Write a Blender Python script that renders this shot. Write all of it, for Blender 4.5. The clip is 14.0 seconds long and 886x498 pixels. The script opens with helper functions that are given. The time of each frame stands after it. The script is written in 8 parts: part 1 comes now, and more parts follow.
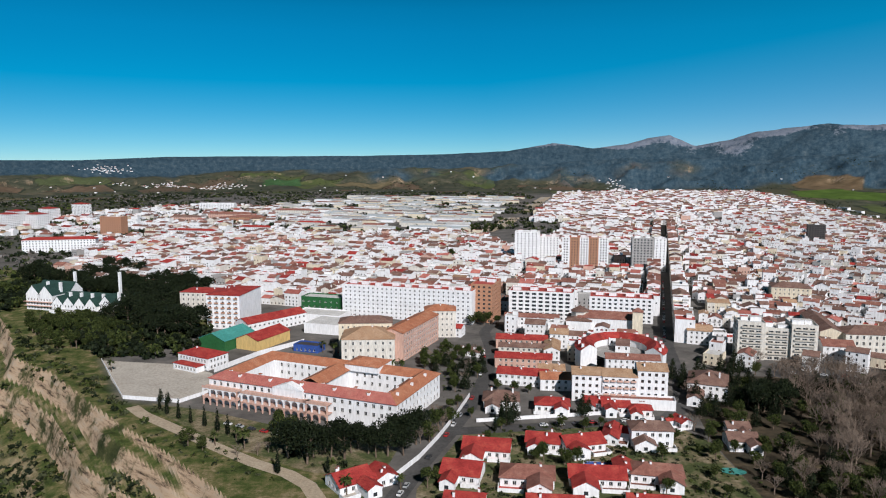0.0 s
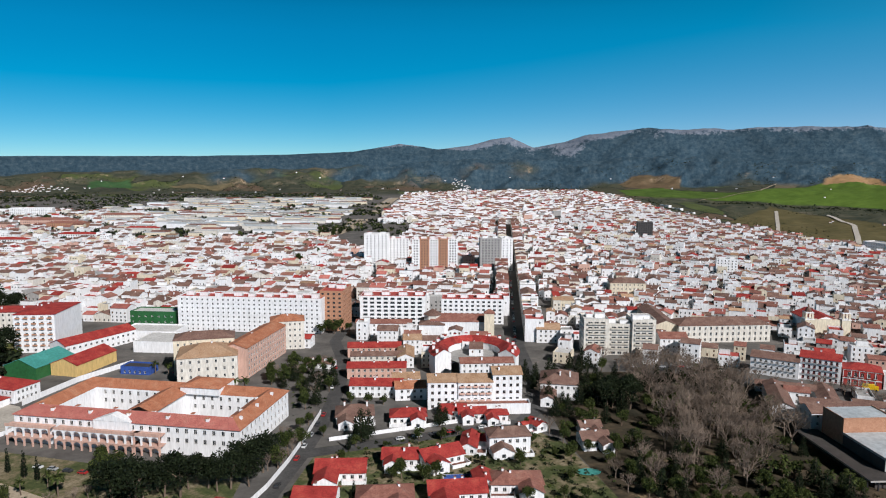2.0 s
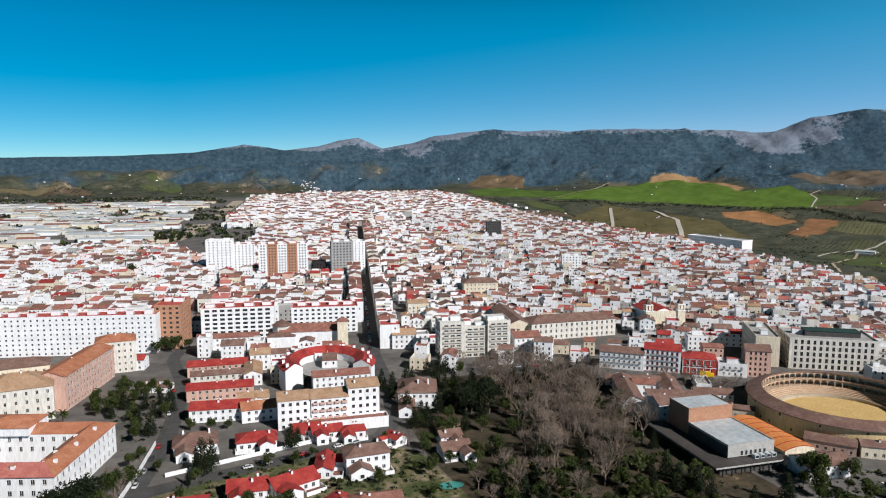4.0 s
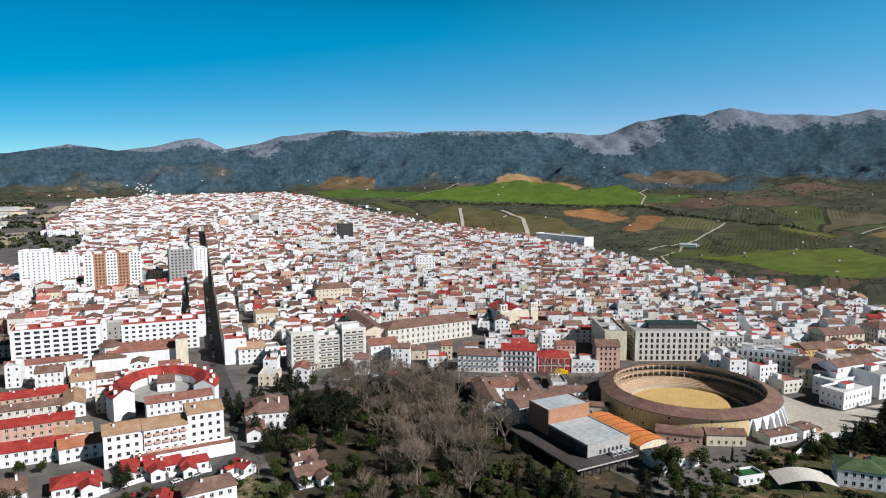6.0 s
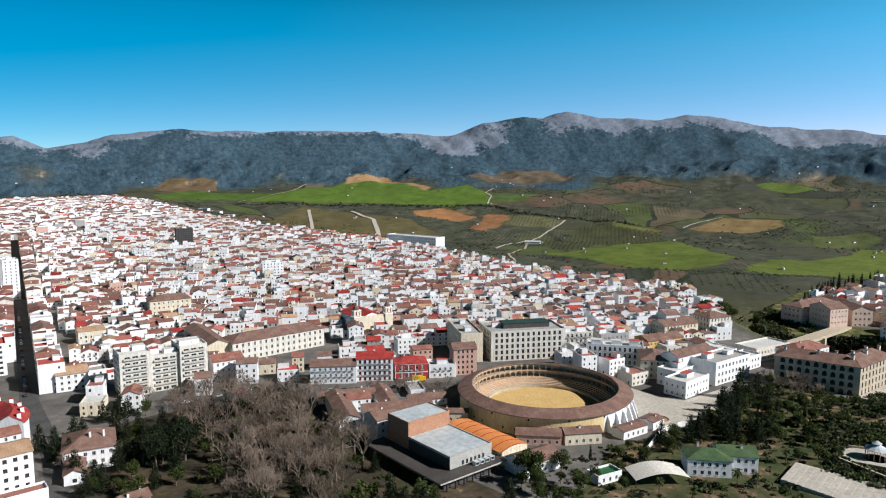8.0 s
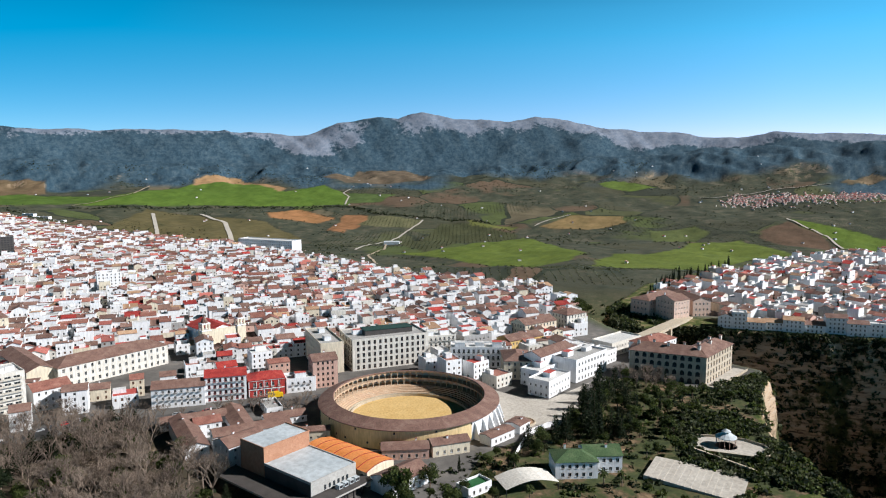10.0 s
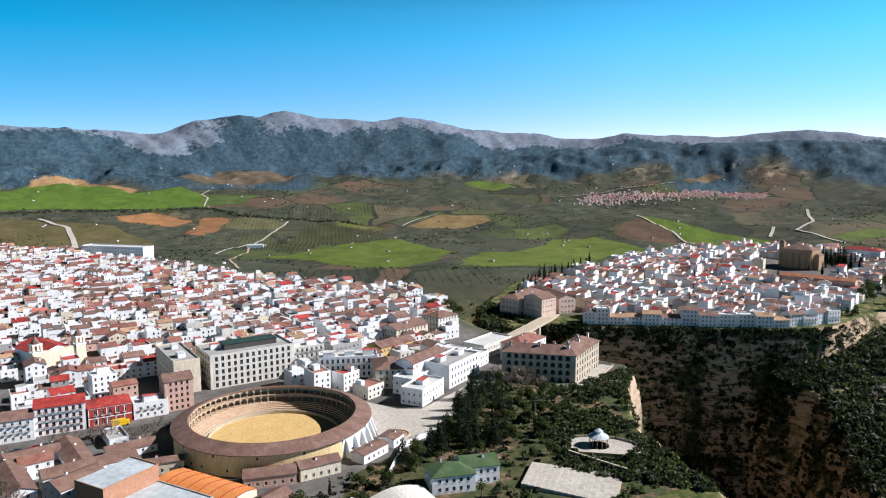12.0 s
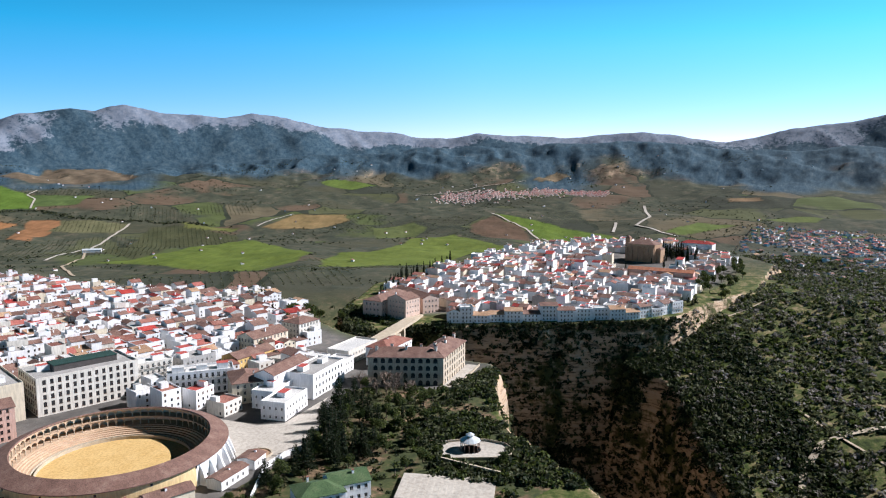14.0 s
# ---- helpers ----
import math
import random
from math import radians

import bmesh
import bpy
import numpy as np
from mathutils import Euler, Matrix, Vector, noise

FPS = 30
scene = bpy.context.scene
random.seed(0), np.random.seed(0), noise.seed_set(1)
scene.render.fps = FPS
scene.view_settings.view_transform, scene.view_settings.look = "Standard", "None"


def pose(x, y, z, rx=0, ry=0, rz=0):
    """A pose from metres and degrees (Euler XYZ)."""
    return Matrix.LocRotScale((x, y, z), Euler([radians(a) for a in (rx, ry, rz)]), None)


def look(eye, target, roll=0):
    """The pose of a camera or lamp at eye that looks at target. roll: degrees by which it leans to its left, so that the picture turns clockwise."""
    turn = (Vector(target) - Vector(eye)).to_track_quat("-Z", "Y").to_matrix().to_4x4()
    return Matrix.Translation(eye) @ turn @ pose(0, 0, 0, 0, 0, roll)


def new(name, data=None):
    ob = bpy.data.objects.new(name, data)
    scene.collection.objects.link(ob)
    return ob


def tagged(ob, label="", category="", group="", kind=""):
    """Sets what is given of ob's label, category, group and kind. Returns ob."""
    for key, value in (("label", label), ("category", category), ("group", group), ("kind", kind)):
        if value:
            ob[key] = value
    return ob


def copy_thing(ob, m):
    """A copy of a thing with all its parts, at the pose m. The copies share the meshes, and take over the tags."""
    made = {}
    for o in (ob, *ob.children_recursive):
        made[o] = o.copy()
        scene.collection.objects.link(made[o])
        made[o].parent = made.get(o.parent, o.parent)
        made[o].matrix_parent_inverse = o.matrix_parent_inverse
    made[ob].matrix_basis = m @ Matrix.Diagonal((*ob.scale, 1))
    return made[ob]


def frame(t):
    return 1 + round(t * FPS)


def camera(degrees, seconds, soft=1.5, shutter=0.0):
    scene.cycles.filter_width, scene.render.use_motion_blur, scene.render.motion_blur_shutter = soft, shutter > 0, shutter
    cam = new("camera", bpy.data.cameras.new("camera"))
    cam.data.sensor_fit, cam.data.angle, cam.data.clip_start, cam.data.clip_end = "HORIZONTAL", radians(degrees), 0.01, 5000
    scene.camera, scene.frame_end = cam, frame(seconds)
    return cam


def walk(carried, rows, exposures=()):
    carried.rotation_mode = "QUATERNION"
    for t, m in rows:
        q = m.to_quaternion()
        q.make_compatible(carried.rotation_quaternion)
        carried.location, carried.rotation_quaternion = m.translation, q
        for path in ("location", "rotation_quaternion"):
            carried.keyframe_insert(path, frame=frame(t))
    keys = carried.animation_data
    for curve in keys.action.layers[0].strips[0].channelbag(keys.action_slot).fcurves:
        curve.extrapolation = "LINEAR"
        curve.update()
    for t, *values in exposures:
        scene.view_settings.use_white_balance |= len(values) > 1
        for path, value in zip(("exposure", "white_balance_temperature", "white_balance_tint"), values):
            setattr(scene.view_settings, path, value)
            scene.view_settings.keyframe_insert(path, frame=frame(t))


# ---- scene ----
cam = camera(64.349, 14.0, 1.1)
PATH = [
    (0.0, look((0.00, 0.00, 124.70), (0.000, 99.204, 112.104), 0.014)),
    (0.5, look((-0.31, 4.40, 124.88), (5.221, 103.456, 112.309), 0.157)),
    (1.0, look((-0.22, 8.71, 125.04), (10.612, 107.332, 112.494), 0.207)),
    (1.5, look((0.22, 12.97, 125.17), (16.270, 110.877, 112.654), 0.199)),
    (2.0, look((0.97, 17.20, 125.27), (22.184, 114.119, 112.782), 0.160)),
    (2.5, look((1.97, 21.41, 125.33), (28.298, 117.076, 112.879), 0.108)),
    (3.0, look((3.22, 25.62, 125.36), (34.559, 119.762, 112.941), 0.055)),
    (3.5, look((4.68, 29.81, 125.35), (40.928, 122.185, 112.971), 0.009)),
    (4.0, look((6.35, 33.99, 125.31), (47.381, 124.341, 112.971), -0.026)),
    (4.5, look((8.20, 38.13, 125.25), (53.911, 126.215, 112.943), -0.049)),
    (5.0, look((10.25, 42.21, 125.16), (60.515, 127.786, 112.893), -0.062)),
    (5.5, look((12.48, 46.22, 125.06), (67.186, 129.029, 112.827), -0.067)),
    (6.0, look((14.89, 50.13, 124.95), (73.912, 129.919, 112.751), -0.068)),
    (6.5, look((17.48, 53.90, 124.85), (80.671, 130.440, 112.670), -0.066)),
    (7.0, look((20.25, 57.52, 124.75), (87.436, 130.585, 112.593), -0.066)),
    (7.5, look((23.20, 60.97, 124.67), (94.173, 130.358, 112.524), -0.068)),
    (8.0, look((26.33, 64.21, 124.61), (100.851, 129.774, 112.470), -0.076)),
    (8.5, look((29.62, 67.24, 124.57), (107.442, 128.851, 112.435), -0.087)),
    (9.0, look((33.07, 70.03, 124.56), (113.923, 127.614, 112.422), -0.102)),
    (9.5, look((36.67, 72.59, 124.58), (120.278, 126.085, 112.434), -0.118)),
    (10.0, look((40.38, 74.92, 124.62), (126.490, 124.282, 112.467), -0.131)),
    (10.5, look((44.18, 77.02, 124.68), (132.545, 122.221, 112.519), -0.139)),
    (11.0, look((48.02, 78.93, 124.76), (138.420, 119.918, 112.583), -0.138)),
    (11.5, look((51.88, 80.66, 124.84), (144.083, 117.390, 112.645), -0.123)),
    (12.0, look((55.67, 82.27, 124.90), (149.489, 114.660, 112.692), -0.093)),
    (12.5, look((59.34, 83.81, 124.93), (154.578, 111.749, 112.701), -0.045)),
    (13.0, look((62.81, 85.36, 124.90), (159.278, 108.666, 112.646), 0.018)),
    (13.5, look((65.97, 87.01, 124.78), (163.499, 105.375, 112.493), 0.093)),
    (14.0, look((68.73, 88.86, 124.55), (167.122, 101.732, 112.202), 0.170)),
]
walk(cam, PATH, [(0, -0.34, 6450, 12), (5, -0.12, 6500, 9.5), (9, 0.12, 6450, 9), (14, 0.44, 6250, 14)])


# ---- light ----
SUN_AZ, SUN_EL = 158.0, 36.0
world = bpy.data.worlds.new("world")
scene.world = world
world.use_nodes = True
wn = world.node_tree
sky = wn.nodes.new("ShaderNodeTexSky")
sky.sky_type = "NISHITA"
sky.sun_disc = False
sky.sun_elevation, sky.sun_rotation = radians(SUN_EL), radians(SUN_AZ)
sky.altitude, sky.air_density, sky.dust_density, sky.ozone_density = 3000, 0.45, 0.0, 6.0
sat = wn.nodes.new("ShaderNodeHueSaturation")
sat.inputs["Saturation"].default_value = 1.05
bg = wn.nodes["Background"]
bg.inputs["Strength"].default_value = 0.098
wn.links.new(sky.outputs["Color"], sat.inputs["Color"])
# the air glows broadly towards the sun, most of all low over the horizon
tc = wn.nodes.new("ShaderNodeTexCoord")
dot = wn.nodes.new("ShaderNodeVectorMath")
dot.operation = "DOT_PRODUCT"
dot.inputs[1].default_value = (math.sin(radians(SUN_AZ)), math.cos(radians(SUN_AZ)), 0)
wn.links.new(tc.outputs["Generated"], dot.inputs[0])
near_sun = wn.nodes.new("ShaderNodeMapRange")
near_sun.inputs["From Min"].default_value, near_sun.inputs["From Max"].default_value = -0.9, 0.3
wn.links.new(dot.outputs["Value"], near_sun.inputs["Value"])
axes = wn.nodes.new("ShaderNodeSeparateXYZ")
wn.links.new(tc.outputs["Generated"], axes.inputs[0])
low = wn.nodes.new("ShaderNodeMapRange")
low.inputs["From Min"].default_value, low.inputs["From Max"].default_value = 0.15, 0.5
low.inputs["To Min"].default_value, low.inputs["To Max"].default_value = 1.0, 0.12
wn.links.new(axes.outputs["Z"], low.inputs["Value"])
amount = wn.nodes.new("ShaderNodeMath")
amount.operation = "MULTIPLY"
wn.links.new(near_sun.outputs[0], amount.inputs[0])
wn.links.new(low.outputs[0], amount.inputs[1])
lift = wn.nodes.new("ShaderNodeMapRange")
lift.inputs["From Min"].default_value, lift.inputs["From Max"].default_value = 0.0, 0.17
wn.links.new(axes.outputs["Z"], lift.inputs["Value"])


def blend(low_colour, top_colour):
    m = wn.nodes.new("ShaderNodeMix")
    m.data_type = "VECTOR"
    m.inputs[4].default_value, m.inputs[5].default_value = low_colour, top_colour
    wn.links.new(lift.outputs[0], m.inputs[0])
    return m.outputs[1]


glow = wn.nodes.new("ShaderNodeVectorMath")
glow.operation = "MULTIPLY_ADD"
wn.links.new(amount.outputs[0], glow.inputs[0])
wn.links.new(blend((3.0, 0.70, 0.54), (2.35, 1.95, 1.12)), glow.inputs[1])
wn.links.new(blend((1.05, 1.16, 0.83), (-0.65, 1.70, 1.42)), glow.inputs[2])
lit = wn.nodes.new("ShaderNodeVectorMath")
lit.operation = "MULTIPLY"
wn.links.new(sat.outputs["Color"], lit.inputs[0])
floor_glow = wn.nodes.new("ShaderNodeVectorMath")
floor_glow.operation = "MAXIMUM"
floor_glow.inputs[1].default_value = (0.0, 0.0, 0.0)
wn.links.new(glow.outputs[0], floor_glow.inputs[0])
wn.links.new(floor_glow.outputs[0], lit.inputs[1])
# deep blue overhead
high = wn.nodes.new("ShaderNodeMapRange")
high.inputs["From Min"].default_value, high.inputs["From Max"].default_value = 0.2, 0.42
high.inputs["To Min"].default_value, high.inputs["To Max"].default_value = 1.0, 0.05
wn.links.new(axes.outputs["Z"], high.inputs["Value"])
deep = wn.nodes.new("ShaderNodeVectorMath")
deep.operation = "SCALE"
wn.links.new(lit.outputs[0], deep.inputs[0])
wn.links.new(high.outputs[0], deep.inputs["Scale"])
wn.links.new(deep.outputs[0], bg.inputs["Color"])
sun_data = bpy.data.lights.new("sun", "SUN")
sun_data.energy, sun_data.angle, sun_data.color = 6.3, radians(0.5), (1.0, 0.98, 0.965)
sun = new("sun", sun_data)
sun.matrix_world = look((sin_az := math.sin(radians(SUN_AZ)) * 100, math.cos(radians(SUN_AZ)) * 100, math.tan(radians(SUN_EL)) * 100), (0, 0, 0))


# ---- materials ----
def node_mat(name, rough=0.8, metal=0.0, spec=0.3):
    m = bpy.data.materials.new(name)
    m.use_nodes = True
    b = m.node_tree.nodes["Principled BSDF"]
    b.inputs["Roughness"].default_value, b.inputs["Metallic"].default_value = rough, metal
    b.inputs["Specular IOR Level"].default_value = spec
    return m, m.node_tree, b


def noise_node(nt, scale, detail=4.0, rough=0.6, space="Object", stretch=None):
    tc = nt.nodes.new("ShaderNodeTexCoord")
    n = nt.nodes.new("ShaderNodeTexNoise")
    n.inputs["Scale"].default_value, n.inputs["Detail"].default_value, n.inputs["Roughness"].default_value = scale, detail, rough
    src = nt.nodes.new("ShaderNodeNewGeometry").outputs["Position"] if space == "World" else tc.outputs[space]
    if stretch:
        mp = nt.nodes.new("ShaderNodeMapping")
        mp.inputs["Scale"].default_value = stretch
        nt.links.new(src, mp.inputs["Vector"])
        src = mp.outputs["Vector"]
    nt.links.new(src, n.inputs["Vector"])
    return n.outputs["Fac"]


def ramp(nt, fac, stops):
    r = nt.nodes.new("ShaderNodeValToRGB")
    e = r.color_ramp.elements
    while len(e) < len(stops):
        e.new(0.5)
    for k, (p, c) in zip(e, stops):
        k.position, k.color = p, (*c, 1)
    nt.links.new(fac, r.inputs["Fac"])
    return r.outputs["Color"]


def mix(nt, fac, a, b, mode="MIX"):
    m = nt.nodes.new("ShaderNodeMix")
    m.data_type, m.blend_type = "RGBA", mode
    for sock, v in ((m.inputs[0], fac), (m.inputs[6], a), (m.inputs[7], b)):
        if isinstance(v, (int, float)):
            sock.default_value = v
        elif isinstance(v, tuple):
            sock.default_value = (*v, 1)
        else:
            nt.links.new(v, sock)
    return m.outputs[2]


def math_node(nt, op, a, b=None, clamp=False):
    m = nt.nodes.new("ShaderNodeMath")
    m.operation, m.use_clamp = op, clamp
    for sock, v in zip(m.inputs, (a, b)):
        if v is None:
            continue
        if isinstance(v, (int, float)):
            sock.default_value = v
        else:
            nt.links.new(v, sock)
    return m.outputs[0]


def bump(nt, b, height, strength=0.3, dist=0.1):
    n = nt.nodes.new("ShaderNodeBump")
    n.inputs["Strength"].default_value, n.inputs["Distance"].default_value = strength, dist
    nt.links.new(height, n.inputs["Height"])
    nt.links.new(n.outputs["Normal"], b.inputs["Normal"])


def scaled(c, k):
    return tuple(min(1.0, v * k) for v in c)


def plaster(name, c, dirt=0.25, rnd=0.12):
    """Painted render: mottled, with rain streaks."""
    m, nt, b = node_mat(name, 0.85)
    n1 = noise_node(nt, 0.12, 5, 0.65, "World")
    n2 = noise_node(nt, 1.3, 4, 0.6, "World", (1, 1, 0.18))
    col = ramp(nt, n1, [(0.3, scaled(c, 1 - rnd)), (0.7, c)])
    streak = ramp(nt, n2, [(0.35, (1 - dirt,) * 3), (0.62, (1, 1, 1))])
    col = mix(nt, 1.0, col, streak, "MULTIPLY")
    oi = nt.nodes.new("ShaderNodeNewGeometry").outputs["Random Per Island"]
    col = mix(nt, 1.0, col, ramp(nt, oi, [(0.0, (0.91, 0.905, 0.90)), (1.0, (1, 1, 1))]), "MULTIPLY")
    nt.links.new(col, b.inputs["Base Color"])
    bump(nt, b, noise_node(nt, 3.0, 3, 0.6, "World"), 0.15, 0.05)
    return m


def tile_roof(name, a, c, d, wave=True):
    """Clay tiles: patchy firing colours, lichen, fine courses."""
    m, nt, b = node_mat(name, 0.9)
    n1 = noise_node(nt, 0.22, 5, 0.7, "World")
    n2 = noise_node(nt, 2.6, 3, 0.75, "World")
    col = ramp(nt, n1, [(0.28, a), (0.5, c), (0.72, d)])
    col = mix(nt, 1.0, col, ramp(nt, n2, [(0.36, (0.52, 0.52, 0.54)), (0.52, (0.93, 0.93, 0.93)), (0.66, (1.05, 1.05, 1.05))]), "MULTIPLY")
    isl = nt.nodes.new("ShaderNodeNewGeometry").outputs["Random Per Island"]
    col = mix(nt, 1.0, col, ramp(nt, isl, [(0.0, (0.68, 0.66, 0.66)), (0.6, (1.0, 1.0, 1.0)), (1.0, (1.25, 1.25, 1.27))]), "MULTIPLY")
    nt.links.new(col, b.inputs["Base Color"])
    bump(nt, b, n2, 0.5, 0.15)
    return m


def speckle(name, stops, scale, rough=0.9, bump_s=0.3, bump_d=0.1, space="World", stretch=None, metal=0.0, fine=None):
    m, nt, b = node_mat(name, rough, metal)
    n1 = noise_node(nt, scale, 6, 0.7, space, stretch)
    col = ramp(nt, n1, stops)
    n2 = noise_node(nt, fine or scale * 8, 4, 0.7, space, stretch)
    col = mix(nt, 1.0, col, ramp(nt, n2, [(0.3, (0.7, 0.7, 0.7)), (0.6, (1, 1, 1))]), "MULTIPLY")
    nt.links.new(col, b.inputs["Base Color"])
    bump(nt, b, n2, bump_s, bump_d)
    return m


def leafy(name, dark, light):
    m, nt, b = node_mat(name, 0.75)
    isl = nt.nodes.new("ShaderNodeNewGeometry").outputs["Random Per Island"]
    col = ramp(nt, isl, [(0.0, dark), (0.65, scaled(light, 0.75)), (1.0, light)])
    orn = nt.nodes.new("ShaderNodeObjectInfo").outputs["Random"]
    col = mix(nt, 1.0, col, ramp(nt, orn, [(0.0, (0.65, 0.7, 0.6)), (1.0, (1, 1, 1))]), "MULTIPLY")
    nt.links.new(col, b.inputs["Base Color"])
    # light passes through the leaves
    thin = nt.nodes.new("ShaderNodeBsdfTranslucent")
    nt.links.new(col, thin.inputs["Color"])
    both = nt.nodes.new("ShaderNodeMixShader")
    both.inputs[0].default_value = 0.42
    nt.links.new(b.outputs[0], both.inputs[1])
    nt.links.new(thin.outputs[0], both.inputs[2])
    nt.links.new(both.outputs[0], nt.nodes["Material Output"].inputs["Surface"])
    return m


WHITE = plaster("whitewash", (0.85, 0.85, 0.86), 0.18, 0.08)
CREAM = plaster("cream_render", (0.76, 0.67, 0.52))
PALE = plaster("pale_render", (0.74, 0.70, 0.63))
PINK = plaster("pink_render", (0.66, 0.42, 0.34))
BEIGE = plaster("beige_render", (0.60, 0.55, 0.47))
GREY = plaster("grey_render", (0.42, 0.41, 0.40))
OCHRE = plaster("ochre_render", (0.72, 0.50, 0.20))
REDWALL = plaster("red_render", (0.50, 0.06, 0.05))
BRICK = speckle("brick_face", [(0.3, (0.36, 0.17, 0.10)), (0.7, (0.50, 0.27, 0.17))], 0.6)
STONE = speckle("pale_stone", [(0.3, (0.40, 0.33, 0.24)), (0.7, (0.55, 0.47, 0.36))], 0.4)
BROWNSTONE = speckle("brown_stone", [(0.3, (0.32, 0.20, 0.12)), (0.7, (0.46, 0.30, 0.19))], 0.3)
RINGWALL = plaster("ochre_limewash", (0.76, 0.58, 0.31))
RINGSTONE = speckle("sunlit_sandstone", [(0.3, (0.46, 0.31, 0.20)), (0.7, (0.60, 0.45, 0.32))], 0.3)
ROSE = plaster("rose_render", (0.72, 0.54, 0.45))
HOTELWALL = plaster("tan_render", (0.56, 0.47, 0.36))
TERRA = tile_roof("terracotta", (0.19, 0.078, 0.060), (0.28, 0.118, 0.088), (0.36, 0.195, 0.15))
BROWNROOF = tile_roof("old_brown_tiles", (0.14, 0.080, 0.064), (0.205, 0.118, 0.092), (0.29, 0.19, 0.15))
REDROOF = tile_roof("red_tiles", (0.24, 0.022, 0.020), (0.36, 0.040, 0.034), (0.46, 0.085, 0.06))
PINKROOF = tile_roof("pinkish_tiles", (0.38, 0.11, 0.095), (0.47, 0.155, 0.125), (0.52, 0.22, 0.17))
ORANGEROOF = tile_roof("orange_tiles", (0.33, 0.12, 0.065), (0.44, 0.17, 0.09), (0.50, 0.25, 0.15))
TANROOF = tile_roof("tan_tiles", (0.34, 0.20, 0.115), (0.43, 0.27, 0.165), (0.52, 0.36, 0.24))
GREENROOF = tile_roof("green_tiles", (0.04, 0.08, 0.03), (0.07, 0.12, 0.05), (0.11, 0.15, 0.07))
DARKGREENROOF = tile_roof("dark_green_slates", (0.012, 0.04, 0.035), (0.02, 0.055, 0.045), (0.03, 0.07, 0.06))
FLATRED = speckle("red_terrace", [(0.3, (0.38, 0.06, 0.05)), (0.7, (0.48, 0.10, 0.08))], 0.3)
FLATWHITE = plaster("white_terrace", (0.72, 0.71, 0.69), 0.35, 0.2)
FLATGREY = speckle("grey_terrace", [(0.3, (0.28, 0.27, 0.26)), (0.7, (0.42, 0.41, 0.39))], 0.2)
SHEET = speckle("sheet_roof", [(0.3, (0.42, 0.46, 0.48)), (0.7, (0.56, 0.60, 0.62))], 0.05, 0.5, 0.1)
ORANGESHEET = speckle("orange_sheet", [(0.3, (0.62, 0.20, 0.05)), (0.7, (0.72, 0.28, 0.09))], 0.15, 0.6)
TEAL = speckle("teal_sheet", [(0.3, (0.05, 0.25, 0.22)), (0.7, (0.08, 0.33, 0.29))], 0.1, 0.6)
GREENWALL = speckle("green_panel", [(0.3, (0.02, 0.10, 0.03)), (0.7, (0.03, 0.14, 0.05))], 0.1, 0.6)
BLUEWALL = speckle("blue_panel", [(0.3, (0.03, 0.07, 0.28)), (0.7, (0.05, 0.12, 0.40))], 0.1, 0.6)
DARKPANEL = speckle("dark_panel", [(0.3, (0.05, 0.045, 0.042)), (0.7, (0.09, 0.08, 0.075))], 0.3, 0.6)
CONCRETE = speckle("concrete", [(0.3, (0.34, 0.33, 0.31)), (0.7, (0.48, 0.46, 0.43))], 0.25)
GLASS, gnt, gb = node_mat("window_glass", 0.12, 0.0, 0.5)
gb.inputs["Base Color"].default_value = (0.03, 0.035, 0.04, 1)
FRAME, _f, _b = node_mat("painted_frame", 0.6)
_b.inputs["Base Color"].default_value = (0.62, 0.60, 0.57, 1)
SHUTTER, _f, _b = node_mat("dark_shutter", 0.7)
_b.inputs["Base Color"].default_value = (0.10, 0.055, 0.035, 1)
IRON, _f, _b = node_mat("dark_iron", 0.5, 0.6)
_b.inputs["Base Color"].default_value = (0.04, 0.04, 0.045, 1)
RUBBER, _f, _b = node_mat("tyre_rubber", 0.9)
_b.inputs["Base Color"].default_value = (0.02, 0.02, 0.02, 1)
YELLOWPAINT = speckle("yellow_paint", [(0.3, (0.72, 0.44, 0.01)), (0.7, (0.80, 0.52, 0.02))], 0.2, 0.45)
ASPHALT = speckle("asphalt", [(0.3, (0.05, 0.049, 0.048)), (0.7, (0.095, 0.092, 0.09))], 0.1, 0.9, 0.1)
PAVING = speckle("paving", [(0.3, (0.40, 0.36, 0.31)), (0.7, (0.52, 0.48, 0.42))], 0.08, 0.85, 0.1)
DIRTPATH = speckle("dirt_path", [(0.3, (0.34, 0.27, 0.19)), (0.7, (0.47, 0.39, 0.29))], 0.1)
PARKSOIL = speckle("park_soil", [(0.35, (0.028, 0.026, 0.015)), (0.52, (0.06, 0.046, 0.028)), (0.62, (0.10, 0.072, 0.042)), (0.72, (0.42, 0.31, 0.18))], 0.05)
LAWN = speckle("lawn", [(0.3, (0.035, 0.05, 0.016)), (0.46, (0.075, 0.09, 0.03)), (0.55, (0.17, 0.14, 0.08)), (0.7, (0.34, 0.28, 0.19))], 0.09)
GARDENSOIL = speckle("garden_soil", [(0.34, (0.026, 0.038, 0.012)), (0.48, (0.055, 0.066, 0.02)), (0.56, (0.12, 0.08, 0.045)), (0.70, (0.36, 0.25, 0.14))], 0.06)
SAND = speckle("ochre_sand", [(0.3, (0.55, 0.36, 0.13)), (0.7, (0.66, 0.46, 0.20))], 0.12, 0.95, 0.1)
BARK = speckle("bark", [(0.3, (0.10, 0.07, 0.05)), (0.7, (0.20, 0.15, 0.11))], 0.8)
